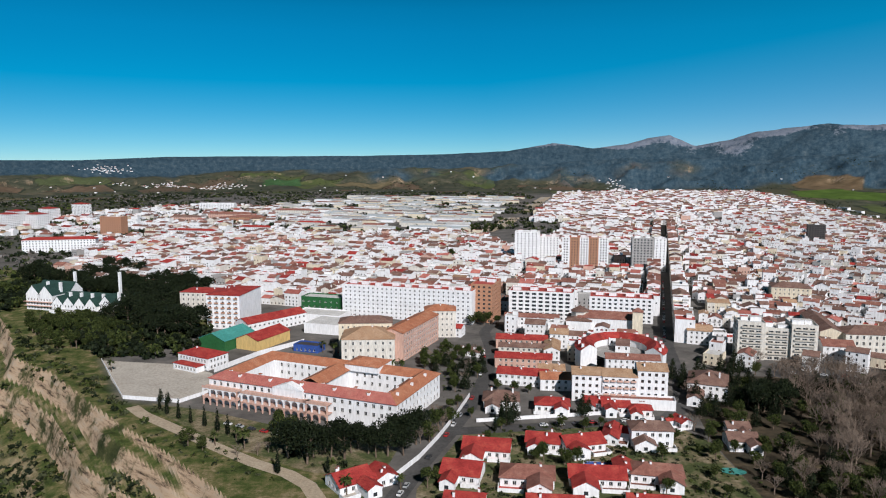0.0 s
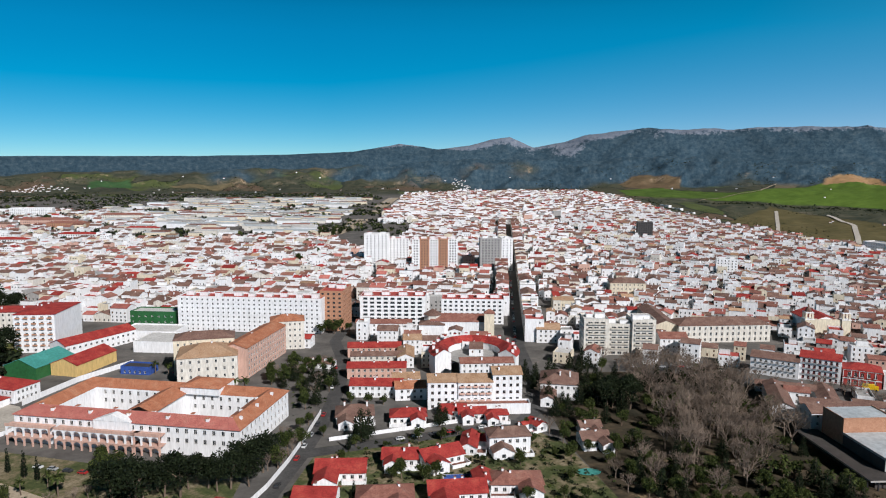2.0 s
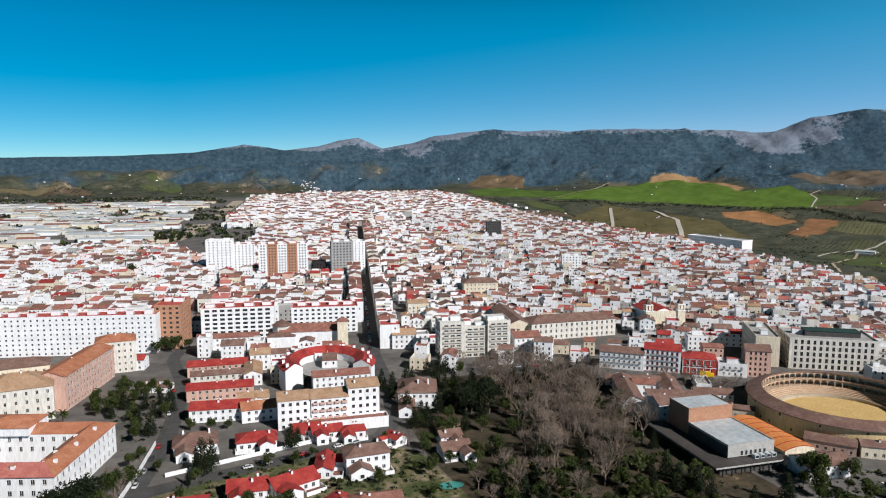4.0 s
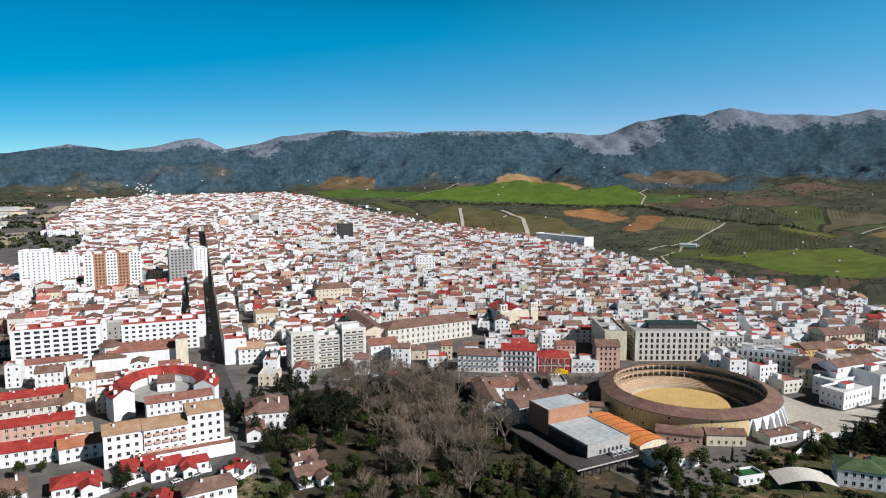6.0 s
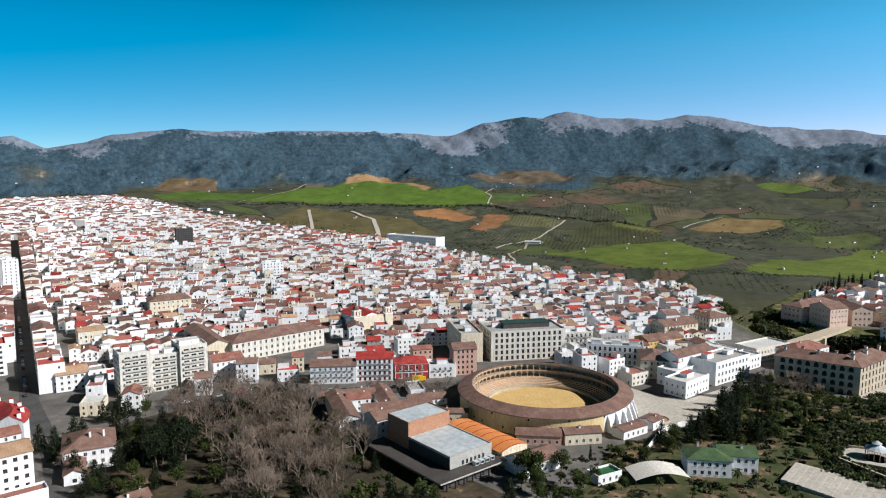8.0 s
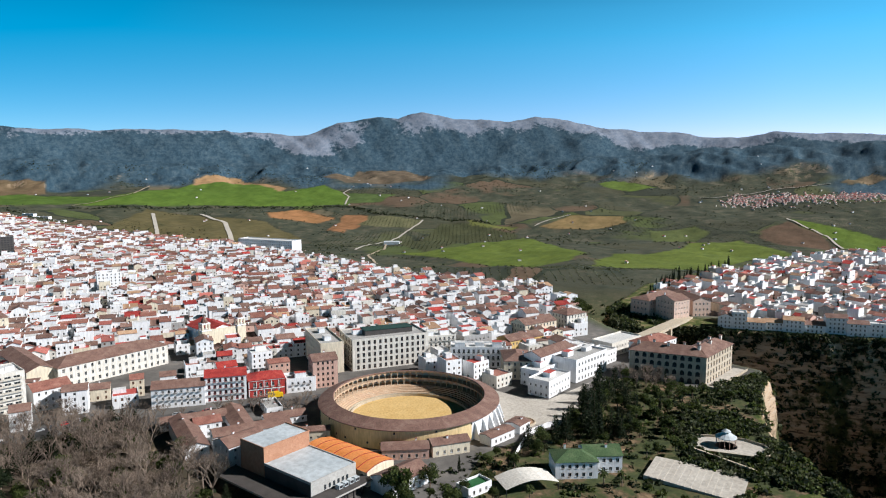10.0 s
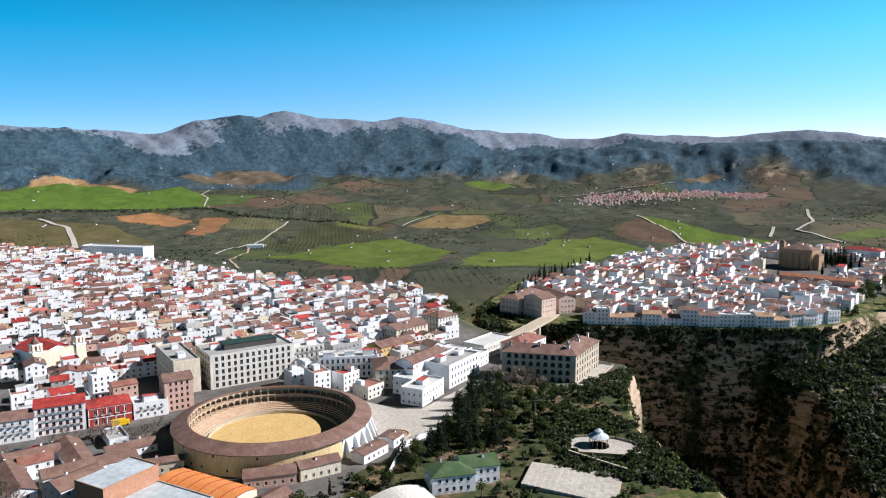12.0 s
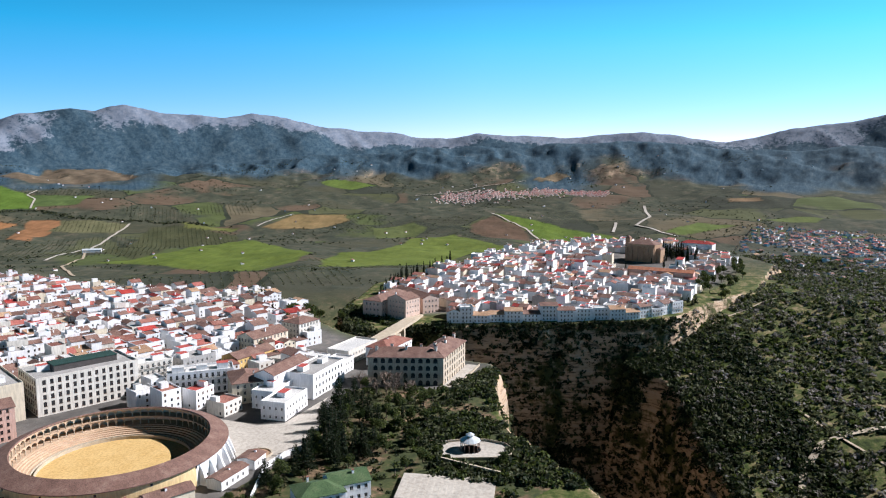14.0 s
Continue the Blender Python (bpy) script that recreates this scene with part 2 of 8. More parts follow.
PALEBARK = speckle("pale_bark", [(0.3, (0.12, 0.088, 0.066)), (0.7, (0.28, 0.215, 0.17))], 0.8)
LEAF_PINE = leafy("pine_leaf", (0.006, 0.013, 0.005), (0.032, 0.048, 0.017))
LEAF_CYPRESS = leafy("cypress_leaf", (0.006, 0.013, 0.006), (0.026, 0.04, 0.016))
LEAF_GREEN = leafy("broad_leaf", (0.014, 0.026, 0.007), (0.12, 0.15, 0.038))
LEAF_OLIVE = leafy("scrub_leaf", (0.028, 0.038, 0.017), (0.15, 0.16, 0.085))
LEAF_DRY = leafy("dry_leaf", (0.11, 0.095, 0.085), (0.34, 0.31, 0.29))


# ---- the lie of the land ----
# Town plateau, old town across the gorge, and the scrub hillside south of it.
MAIN = [(-58, 225), (-87, 256), (-118, 289), (-148, 317), (-184, 353), (-230, 403), (-270, 434), (-325, 515), (-420, 640), (-640, 800), (-1000, 1050),
        (-1300, 1500), (-1300, 2500), (-600, 2800), (700, 2900), (1200, 2700), (1130, 2200), (985, 1780), (890, 1400), (850, 1150), (825, 880), (785, 700), (735, 550), (705, 420), (695, 330),
        (645, 280), (600, 262), (562, 228), (530, 190), (506, 150), (494, 114), (474, 108), (446, 110), (414, 106), (386, 100), (364, 86), (335, 68), (300, 50), (200, 70), (60, 150)]
OLD = [(582, 225), (610, 190), (618, 155), (623, 120), (633, 72), (643, 20), (660, -26), (711, -62), (790, -130), (930, -190), (1120, -120), (1110, 40), (960, 170), (760, 250), (640, 252)]
HILL = [(655, -10), (628, 14), (606, -14), (575, -20), (534, -23), (490, -28), (430, -40), (300, -90), (150, -250), (300, -700), (1300, -800), (1500, -330), (1100, -190), (900, -140), (711, -62)]
WEST_PARK = [(-520, 800), (-330, 760), (-200, 640), (-172, 560), (-180, 470), (-215, 432), (-168, 354), (-125, 340), (-30, 276), (-20, 215), (-420, 180)]
GORGE_GARDEN = [(280, 42), (270, 90), (330, 130), (345, 130), (380, 150), (438, 132), (452, 134), (480, 118), (500, 100), (440, 80), (360, 60)]
CX, CY = 35.0, 50.0
RIDGE = [(-60, 0), (-28, -0.1), (-22, 0.15), (-7, 0.25), (0.7, 0.45), (4.9, 0.67), (8.5, 1.28), (11.6, 0.88), (14.2, 1.17), (15.9, 1.68), (17.4, 1.92),
         (18.2, 1.53), (19.3, 1.01), (22.1, 1.57), (23.6, 2.09), (27.7, 2.49), (31.1, 2.33), (38.3, 2.39), (42.4, 2.29), (43.7, 2.11),
         (49.1, 2.08), (51.5, 2.94), (55.1, 3.52), (56.4, 3.38), (57.3, 3.73), (58.4, 3.9), (60.7, 3.4), (65.3, 3.17), (67.3, 3.49), (69.6, 3.24),
         (72.5, 2.63), (75.4, 2.29), (77.3, 2.38), (80, 1.88), (82.4, 1.8), (85.1, 2.25), (87.3, 2.02), (91.8, 1.84), (94.4, 2.01), (97.7, 2.29), (100.2, 1.97), (103.6, 1.44),
         (105.7, 1.79), (107.9, 2.36), (112.4, 2.97), (113.7, 3.2), (125, 3.6), (140, 2), (300, 0)]
FORE = [(-60, -1.4), (-30, -1.2), (-10, -0.9), (0, -0.7), (8, -0.35), (16, -0.1), (24, 0.15), (32, 0.35), (40, 0.05), (47, -0.15), (55, -0.55), (62, -0.45), (67, -0.15), (72, 0.35),
        (78, 0.75), (84, 1.05), (91, 1.35), (98, 1.5), (104, 1.0), (110, 0.9), (118, 1.2), (130, 0.8), (300, -0.5)]
PROFILE_EAST = [(0, -150), (620, -150), (800, -85), (960, -45), (1100, -38), (1400, -85), (1800, -112), (2300, -125), (2800, -50), (3300, 35), (3700, 88), (4000, 128), (5000, 160)]
PROFILE_NORTH = [(0, -112), (700, -110), (1100, -40), (1500, 0), (2500, -12), (3000, -16), (3500, 3), (4200, 62), (4700, 112), (5000, 120)]


def inside_distance(px, py, poly):
    """Signed distance to a closed outline, positive inside."""
    best, inside = np.full(px.shape, 1e9), np.zeros(px.shape, bool)
    for (ax, ay), (bx, by) in zip(poly, poly[1:] + poly[:1]):
        ex, ey = bx - ax, by - ay
        k = np.clip(((px - ax) * ex + (py - ay) * ey) / (ex * ex + ey * ey), 0, 1)
        best = np.minimum(best, np.hypot(px - ax - k * ex, py - ay - k * ey))
        cross = (ay > py) != (by > py)
        inside ^= cross & (px < (bx - ax) * (py - ay) / ((by - ay) if by != ay else 1e-9) + ax)
    return np.where(inside, best, -best)


class Waves:
    """Smooth fractal noise on arrays, from sums of turned lattices."""

    def __init__(self, seed):
        self.grid = np.random.RandomState(seed).rand(256, 256) * 2 - 1

    def one(self, u, v):
        i, j = np.floor(u).astype(int), np.floor(v).astype(int)
        fu, fv = u - i, v - j
        fu, fv = fu * fu * (3 - 2 * fu), fv * fv * (3 - 2 * fv)
        g = self.grid
        a, b = g[i % 256, j % 256], g[(i + 1) % 256, j % 256]
        c, d = g[i % 256, (j + 1) % 256], g[(i + 1) % 256, (j + 1) % 256]
        return (a + (b - a) * fu) * (1 - fv) + (c + (d - c) * fu) * fv

    def __call__(self, x, y, size, octaves=4, gain=0.5):
        out, amp, u, v = 0, 1.0, x / size, y / size
        for _ in range(octaves):
            out = out + amp * self.one(u, v)
            u, v, amp = 1.6 * u - 1.2 * v + 7.3, 1.2 * u + 1.6 * v + 3.1, amp * gain
        return out


WAVES = Waves(3)


def smooth(a, b, v):
    k = np.clip((v - a) / (b - a), 0, 1)
    return k * k * (3 - 2 * k)


def ground(x, y):
    """Height of the land at arrays x, y."""
    x, y = np.asarray(x, float), np.asarray(y, float)
    d, az = np.hypot(x - CX, y - CY), np.degrees(np.arctan2(x - CX, y - CY))
    az = np.where(az < -120, az + 360, az)
    east = np.interp(d, *zip(*PROFILE_EAST))
    north = np.interp(d, *zip(*PROFILE_NORTH))
    k = smooth(16, 40, az)
    base = north * (1 - k) + east * k
    roll = WAVES(x, y, 420, 4) * 14 * smooth(900, 1600, d) * (0.35 + 0.65 * k)
    base = base + roll + WAVES(x, y, 60, 3) * 2.0 * smooth(500, 900, d)
    # wooded foothills, then limestone mountains cut by gullies
    arc = np.radians(az) * 4400
    fore = 125 + np.tan(np.radians(np.interp(az, *zip(*FORE)))) * 3850 + WAVES(arc, arc * 0.3, 260, 4, 0.55) * 16
    swell = smooth(3250, 3850, d) * (1 - 0.75 * smooth(3900, 4150, d))
    hills = np.abs(WAVES(arc, d * 0.8, 240, 4, 0.5)) * 34 * smooth(3150, 3500, d) * (1 - smooth(3700, 3850, d))
    base = np.where(d > 3000, np.minimum(base, 100 + 0 * d), base)
    base = base + (fore - base) * swell - hills
    crest = np.interp(az, *zip(*RIDGE))
    broad = sum(np.interp(az + k, *zip(*RIDGE)) for k in (-3.5, -2, -0.7, 0.7, 2, 3.5)) / 6
    top = 128 + np.tan(np.radians(broad + (crest - broad) * smooth(4380, 4690, d))) * 4700
    rise = smooth(3950, 4700, d)
    spur = np.abs(WAVES(arc + 0.35 * d, d * 0.22 + 0.2 * arc, 300, 5, 0.5))
    fold = WAVES(arc - 0.5 * d, d * 0.5, 760, 5, 0.45)
    tall = np.clip((top - 110) / 190, 0.1, 1.25)
    shape = smooth(4000, 4250, d) * (1 - 0.9 * smooth(4480, 4700, d))
    base = base + (top - base) * rise ** 1.1 + (fold * 56 - spur * 20) * shape * tall
    base = base + WAVES(arc, d, 110, 4) * 7 * smooth(4400, 4700, d) * np.clip((top - 120) / 200, 0.0, 1)
    base = np.where(d > 4720, base - (d - 4720) * 0.5, base)
    # cliffs
    jag = WAVES(x, y, 34, 4, 0.55) * 4.0
    near = 1 - smooth(700, 1000, d)
    s = -inside_distance(x, y, MAIN)
    sw = s + jag * near * smooth(0.5, 6, s)
    west = smooth(60, -60, x)
    gorge_drop = 8 * smooth(0, 4, sw) + 90 * smooth(4, 15, sw) + 53 * smooth(15, 34, sw)
    ww = s + WAVES(x, y, 55, 2) * 5 * smooth(0.5, 10, s)
    west_drop = 12 * smooth(0, 6, ww) + 2 * smooth(6, 11, ww) + 15 * smooth(11, 18, ww) + 12 * smooth(20, 46, ww) + 32 * smooth(46, 60, ww) + 6 * smooth(60, 85, ww) + 45 * smooth(90, 160, ww)
    far_drop = 120 * smooth(0, 320, s)
    drop = (gorge_drop * (1 - west) + west_drop * west) * near + far_drop * (1 - near)
    main = np.where(s < 0, 0.0, -drop) - np.where(s > 330, 400, 0)
    s2 = -inside_distance(x, y, OLD)
    sj = s2 + jag * smooth(0.5, 6, s2)
    old = np.clip(-4 + 0.035 * (x - 640), -6, 9) - 3 * smooth(0, 3, sj) - 98 * smooth(2.5, 14, sj) - 48 * smooth(14, 32, sj) - np.where(s2 > 120, 400, 0)
    s3 = -inside_distance(x, y, HILL)
    q = (720 - x) * 0.963 + (y + 150) * 0.27
    hill = np.clip(-8 - 0.215 * q, -125, -2) + WAVES(x, y, 70, 4) * 3.0
    sh = s3 + jag * smooth(0.5, 6, s3)
    hill = hill - 120 * smooth(0, 30, sh) - np.where(s3 > 60, 400, 0)
    return np.maximum(np.maximum(base, main), np.maximum(old, hill))


def ground_at(x, y):
    return float(ground(np.array([x]), np.array([y]))[0])


def link_mesh(name, verts, faces, mats, index=None, parent=None, smooth_faces=False):
    me = bpy.data.meshes.new(name)
    me.from_pydata(verts, [], faces)
    for m in mats:
        me.materials.append(m)
    if index is not None:
        me.polygons.foreach_set("material_index", np.asarray(index, np.int32))
    if smooth_faces:
        me.polygons.foreach_set("use_smooth", np.ones(len(faces), bool))
    me.update()
    ob = new(name, me)
    ob.parent = parent
    return ob


def land_material():
    m, nt, b = node_mat("land", 0.95, 0, 0.1)
    geo = nt.nodes.new("ShaderNodeNewGeometry")
    pos = nt.nodes.new("ShaderNodeSeparateXYZ")
    nt.links.new(geo.outputs["Position"], pos.inputs[0])
    nrm = nt.nodes.new("ShaderNodeSeparateXYZ")
    nt.links.new(geo.outputs["True Normal"], nrm.inputs[0])

    def attr(name):
        a = nt.nodes.new("ShaderNodeAttribute")
        a.attribute_name = name
        return a.outputs["Fac"]

    # patchwork of fields
    warp = nt.nodes.new("ShaderNodeTexNoise")
    warp.inputs["Scale"].default_value, warp.inputs["Detail"].default_value = 0.004, 3
    nt.links.new(geo.outputs["Position"], warp.inputs["Vector"])
    add = nt.nodes.new("ShaderNodeVectorMath")
    add.operation = "MULTIPLY_ADD"
    add.inputs[1].default_value = (160, 160, 0)
    nt.links.new(warp.outputs["Color"], add.inputs[0])
    nt.links.new(geo.outputs["Position"], add.inputs[2])
    flat = nt.nodes.new("ShaderNodeVectorMath")
    flat.operation = "MULTIPLY"
    flat.inputs[1].default_value = (1, 1, 0)
    nt.links.new(add.outputs[0], flat.inputs[0])
    vor = nt.nodes.new("ShaderNodeTexVoronoi")
    vor.inputs["Scale"].default_value = 0.0042
    nt.links.new(flat.outputs[0], vor.inputs["Vector"])
    sep = nt.nodes.new("ShaderNodeSeparateColor")
    nt.links.new(vor.outputs["Color"], sep.inputs[0])
    r = nt.nodes.new("ShaderNodeValToRGB")
    r.color_ramp.interpolation = "CONSTANT"
    e = r.color_ramp.elements
    cols = [(0.0, (0.072, 0.072, 0.046)), (0.22, (0.048, 0.053, 0.038)), (0.40, (0.085, 0.092, 0.045)), (0.50, (0.12, 0.085, 0.058)), (0.62, (0.062, 0.064, 0.044)), (0.78, (0.08, 0.10, 0.038)), (0.90, (0.13, 0.11, 0.07))]
    while len(e) < len(cols):
        e.new(0.5)
    for k, (p, c) in zip(e, cols):
        k.position, k.color = p, (*c, 1)
    nt.links.new(sep.outputs[0], r.inputs["Fac"])
    fields = r.outputs["Color"]
    edge = nt.nodes.new("ShaderNodeTexVoronoi")
    edge.feature = "DISTANCE_TO_EDGE"
    edge.inputs["Scale"].default_value = 0.0042
    nt.links.new(flat.outputs[0], edge.inputs["Vector"])
    hedge = math_node(nt, "LESS_THAN", edge.outputs["Distance"], 0.022)
    fields = mix(nt, hedge, fields, (0.035, 0.042, 0.028))
    furrow = noise_node(nt, 0.05, 3, 0.6, "World", (1.0, 0.12, 1.0))
    fields = mix(nt, 1.0, fields, ramp(nt, furrow, [(0.35, (0.8, 0.8, 0.8)), (0.65, (1, 1, 1))]), "MULTIPLY")
    scrub_n = noise_node(nt, 0.02, 6, 0.7, "World")
    scrub = ramp(nt, scrub_n, [(0.35, (0.032, 0.04, 0.028)), (0.55, (0.065, 0.068, 0.046)), (0.7, (0.12, 0.105, 0.075))])
    mask = noise_node(nt, 0.003, 5, 0.6, "World")
    fields = mix(nt, ramp(nt, mask, [(0.46, (0, 0, 0)), (0.54, (1, 1, 1))]), fields, scrub)
    # named fields, with a mottled, streaked cover
    crop = nt.nodes.new("ShaderNodeAttribute")
    crop.attribute_name = "crop"
    tint = mix(nt, 1.0, crop.outputs["Color"], ramp(nt, noise_node(nt, 0.018, 5, 0.65, "World"), [(0.3, (0.62, 0.66, 0.6)), (0.7, (1.08, 1.05, 1.0))]), "MULTIPLY")
    tint = mix(nt, 1.0, tint, ramp(nt, noise_node(nt, 0.09, 3, 0.6, "World", (0.25, 1.0, 1.0)), [(0.35, (0.82, 0.82, 0.82)), (0.65, (1, 1, 1))]), "MULTIPLY")
    fields = mix(nt, attr("cropped"), fields, tint)
    # hill slopes: scrub, dry grass and limestone
    veg_n = noise_node(nt, 0.09, 6, 0.75, "World")
    veg = ramp(nt, veg_n, [(0.34, (0.022, 0.034, 0.010)), (0.47, (0.065, 0.085, 0.024)), (0.56, (0.14, 0.125, 0.055)), (0.68, (0.32, 0.245, 0.155))])
    col = mix(nt, attr("scrub"), fields, veg)
    # mountain grain runs with height along the range
    around = math_node(nt, "ARCTAN2", math_node(nt, "SUBTRACT", pos.outputs["X"], CX), math_node(nt, "SUBTRACT", pos.outputs["Y"], CY))
    far = nt.nodes.new("ShaderNodeVectorMath")
    far.operation = "LENGTH"
    nt.links.new(geo.outputs["Position"], far.inputs[0])
    grain = nt.nodes.new("ShaderNodeCombineXYZ")
    nt.links.new(math_node(nt, "MULTIPLY", around, 4600.0), grain.inputs[0])
    nt.links.new(math_node(nt, "MULTIPLY", far.outputs["Value"], 0.12), grain.inputs[1])
    nt.links.new(math_node(nt, "MULTIPLY", pos.outputs["Z"], 1.3), grain.inputs[2])
    mn = nt.nodes.new("ShaderNodeTexNoise")
    mn.inputs["Scale"].default_value, mn.inputs["Detail"].default_value, mn.inputs["Roughness"].default_value = 0.042, 10, 0.74
    nt.links.new(grain.outputs[0], mn.inputs["Vector"])
    mnt_n = mn.outputs["Fac"]
    # blue of the distance haze is painted into both rock and forest colours
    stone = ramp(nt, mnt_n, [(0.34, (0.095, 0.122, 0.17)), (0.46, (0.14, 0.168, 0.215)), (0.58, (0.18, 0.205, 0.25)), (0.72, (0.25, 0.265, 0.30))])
    hazed_wood = ramp(nt, mnt_n, [(0.36, (0.020, 0.044, 0.066)), (0.48, (0.034, 0.066, 0.092)), (0.58, (0.055, 0.090, 0.115)), (0.74, (0.105, 0.135, 0.15))])
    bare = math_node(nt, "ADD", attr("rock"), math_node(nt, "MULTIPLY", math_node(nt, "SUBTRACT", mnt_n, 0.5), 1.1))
    hazed_mount = mix(nt, ramp(nt, bare, [(0.38, (0, 0, 0)), (0.52, (1, 1, 1))]), hazed_wood, stone)
    col = mix(nt, attr("hazed_mount"), col, hazed_mount)
    soil_n = noise_node(nt, 0.05, 5, 0.7, "World")
    town = ramp(nt, soil_n, [(0.35, (0.085, 0.08, 0.075)), (0.6, (0.15, 0.14, 0.13)), (0.75, (0.24, 0.21, 0.18))])
    col = mix(nt, attr("urban"), col, town)
    rock_n = noise_node(nt, 0.11, 9, 0.72, "World", (0.55, 0.55, 4.0))
    rock = ramp(nt, rock_n, [(0.36, (0.03, 0.022, 0.018)), (0.41, (0.20, 0.14, 0.095)), (0.50, (0.44, 0.315, 0.21)), (0.70, (0.40, 0.335, 0.265))])
    moss = ramp(nt, veg_n, [(0.3, (0.02, 0.03, 0.012)), (0.7, (0.09, 0.09, 0.035))])
    rock = mix(nt, ramp(nt, noise_node(nt, 0.035, 6, 0.7, "World"), [(0.50, (0, 0, 0)), (0.58, (1, 1, 1))]), rock, moss)
    steep = ramp(nt, nrm.outputs["Z"], [(0.70, (1, 1, 1)), (0.90, (0, 0, 0))])
    cliffy = math_node(nt, "MULTIPLY", steep, math_node(nt, "SUBTRACT", 1.0, attr("hazed_mount")))
    col = mix(nt, cliffy, col, rock)
    nt.links.new(col, b.inputs["Base Color"])
    bump(nt, b, rock_n, 0.6, 1.5)
    return m


CROPS = []


def field(colour, *corners):
    """A field of one crop or soil with these corners."""
    CROPS.append((colour, list(corners)))


field((0.13, 0.11, 0.055), (1068, 1891), (1768, 2338), (1896, 1861), (1778, 1596), (1500, 1500), (1000, 1200), (920, 1500))
field((0.15, 0.115, 0.085), (2646, 2215), (2978, 2256), (3120, 2050), (2908, 1781), (2776, 1896), (2622, 2062))
field((0.17, 0.12, 0.075), (1522, 3094), (1644, 3188), (1791, 3019), (1678, 2805), (1518, 2841))
field((0.085, 0.14, 0.03), (1407, 2864), (1590, 2865), (1788, 2541), (1613, 2545), (1362, 2693))
field((0.10, 0.165, 0.03), (1594, 2535), (1884, 2559), (2163, 2568), (2450, 2538), (2321, 2165), (2515, 2101), (2440, 1909), (2323, 1811), (1966, 2239))
field((0.36, 0.22, 0.12), (2227, 2611), (2319, 2629), (2480, 2600), (2374, 2196), (2312, 2174), (2434, 2540), (2183, 2553))
field((0.36, 0.18, 0.085), (2026, 1985), (2163, 1946), (2128, 1725), (2033, 1754), (1959, 1906))
field((0.09, 0.13, 0.045), (2453, 1935), (2543, 1744), (2413, 1720), (2334, 1833))
field((0.29, 0.145, 0.075), (1939, 1632), (2192, 1739), (2224, 1649), (2074, 1585), (1932, 1551))
field((0.15, 0.145, 0.08), (2090, 1597), (2224, 1649), (2273, 1444), (2149, 1408), (2093, 1524))
field((0.075, 0.08, 0.042), (1782, 1218), (2262, 1359), (2304, 1249), (2207, 1029), (2016, 954), (2017, 1083), (1601, 1028))
field((0.125, 0.165, 0.035), (1601, 1028), (1877, 1012), (2164, 990), (1970, 842), (1629, 601), (1473, 585), (1350, 617), (1470, 848), (1568, 1101))
field((0.15, 0.16, 0.05), (2333, 1296), (2302, 1070), (2257, 1072), (2281, 1237))
field((0.25, 0.175, 0.085), (2334, 994), (2539, 957), (2588, 782), (2478, 739), (2347, 823), (2319, 945))
field((0.10, 0.12, 0.045), (2378, 637), (2519, 513), (2452, 458), (2314, 466), (2152, 564))
field((0.125, 0.16, 0.035), (1513, 536), (1665, 544), (1779, 463), (2183, 474), (2365, 359), (2108, 196), (2015, 152), (1833, 146), (1628, 196), (1417, 259), (1250, 380), (1280, 471))
field((0.115, 0.17, 0.03), (2695, 244), (2640, 144), (2556, 25), (2423, -125), (2326, -179), (2012, -70), (2013, -27), (2256, 32), (2472, 128))
field((0.13, 0.085, 0.06), (2506, 315), (2653, 241), (2502, 140), (2193, 64), (2266, 166), (2396, 293))
field((0.12, 0.17, 0.04), (3168, 1055), (3242, 959), (3146, 789), (3059, 882), (3095, 991))
field((0.20, 0.15, 0.10), (3360, 110), (3501, -9), (3436, -73), (3331, 58))
field((0.12, 0.16, 0.045), (2394, -321), (2524, -453), (2474, -569), (2360, -378))
field((0.12, 0.15, 0.05), (2541, -672), (2599, -786), (2567, -870), (2514, -831), (2513, -706))
field((0.12, 0.16, 0.04), (1348, -372), (1359, -485), (1311, -423))
field((0.22, 0.15, 0.09), (2924, -649), (2883, -759), (2817, -752), (2864, -646))
field((0.055, 0.12, 0.05), (-882, 3483), (-715, 3566), (-691, 3441), (-838, 3305))
field((0.16, 0.13, 0.08), (-544, 3508), (-265, 3527), (-231, 3440), (-510, 3466))
field((0.09, 0.11, 0.055), (-1851, 3200), (-1760, 3649), (-1527, 3272), (-1712, 3039))


def in_crops(x, y, margin=0.0):
    """True inside any field, by at least that margin."""
    out = np.zeros(np.shape(x), bool)
    for _, poly in CROPS[1:]:
        out |= inside_distance(x, y, poly) > margin
    return out


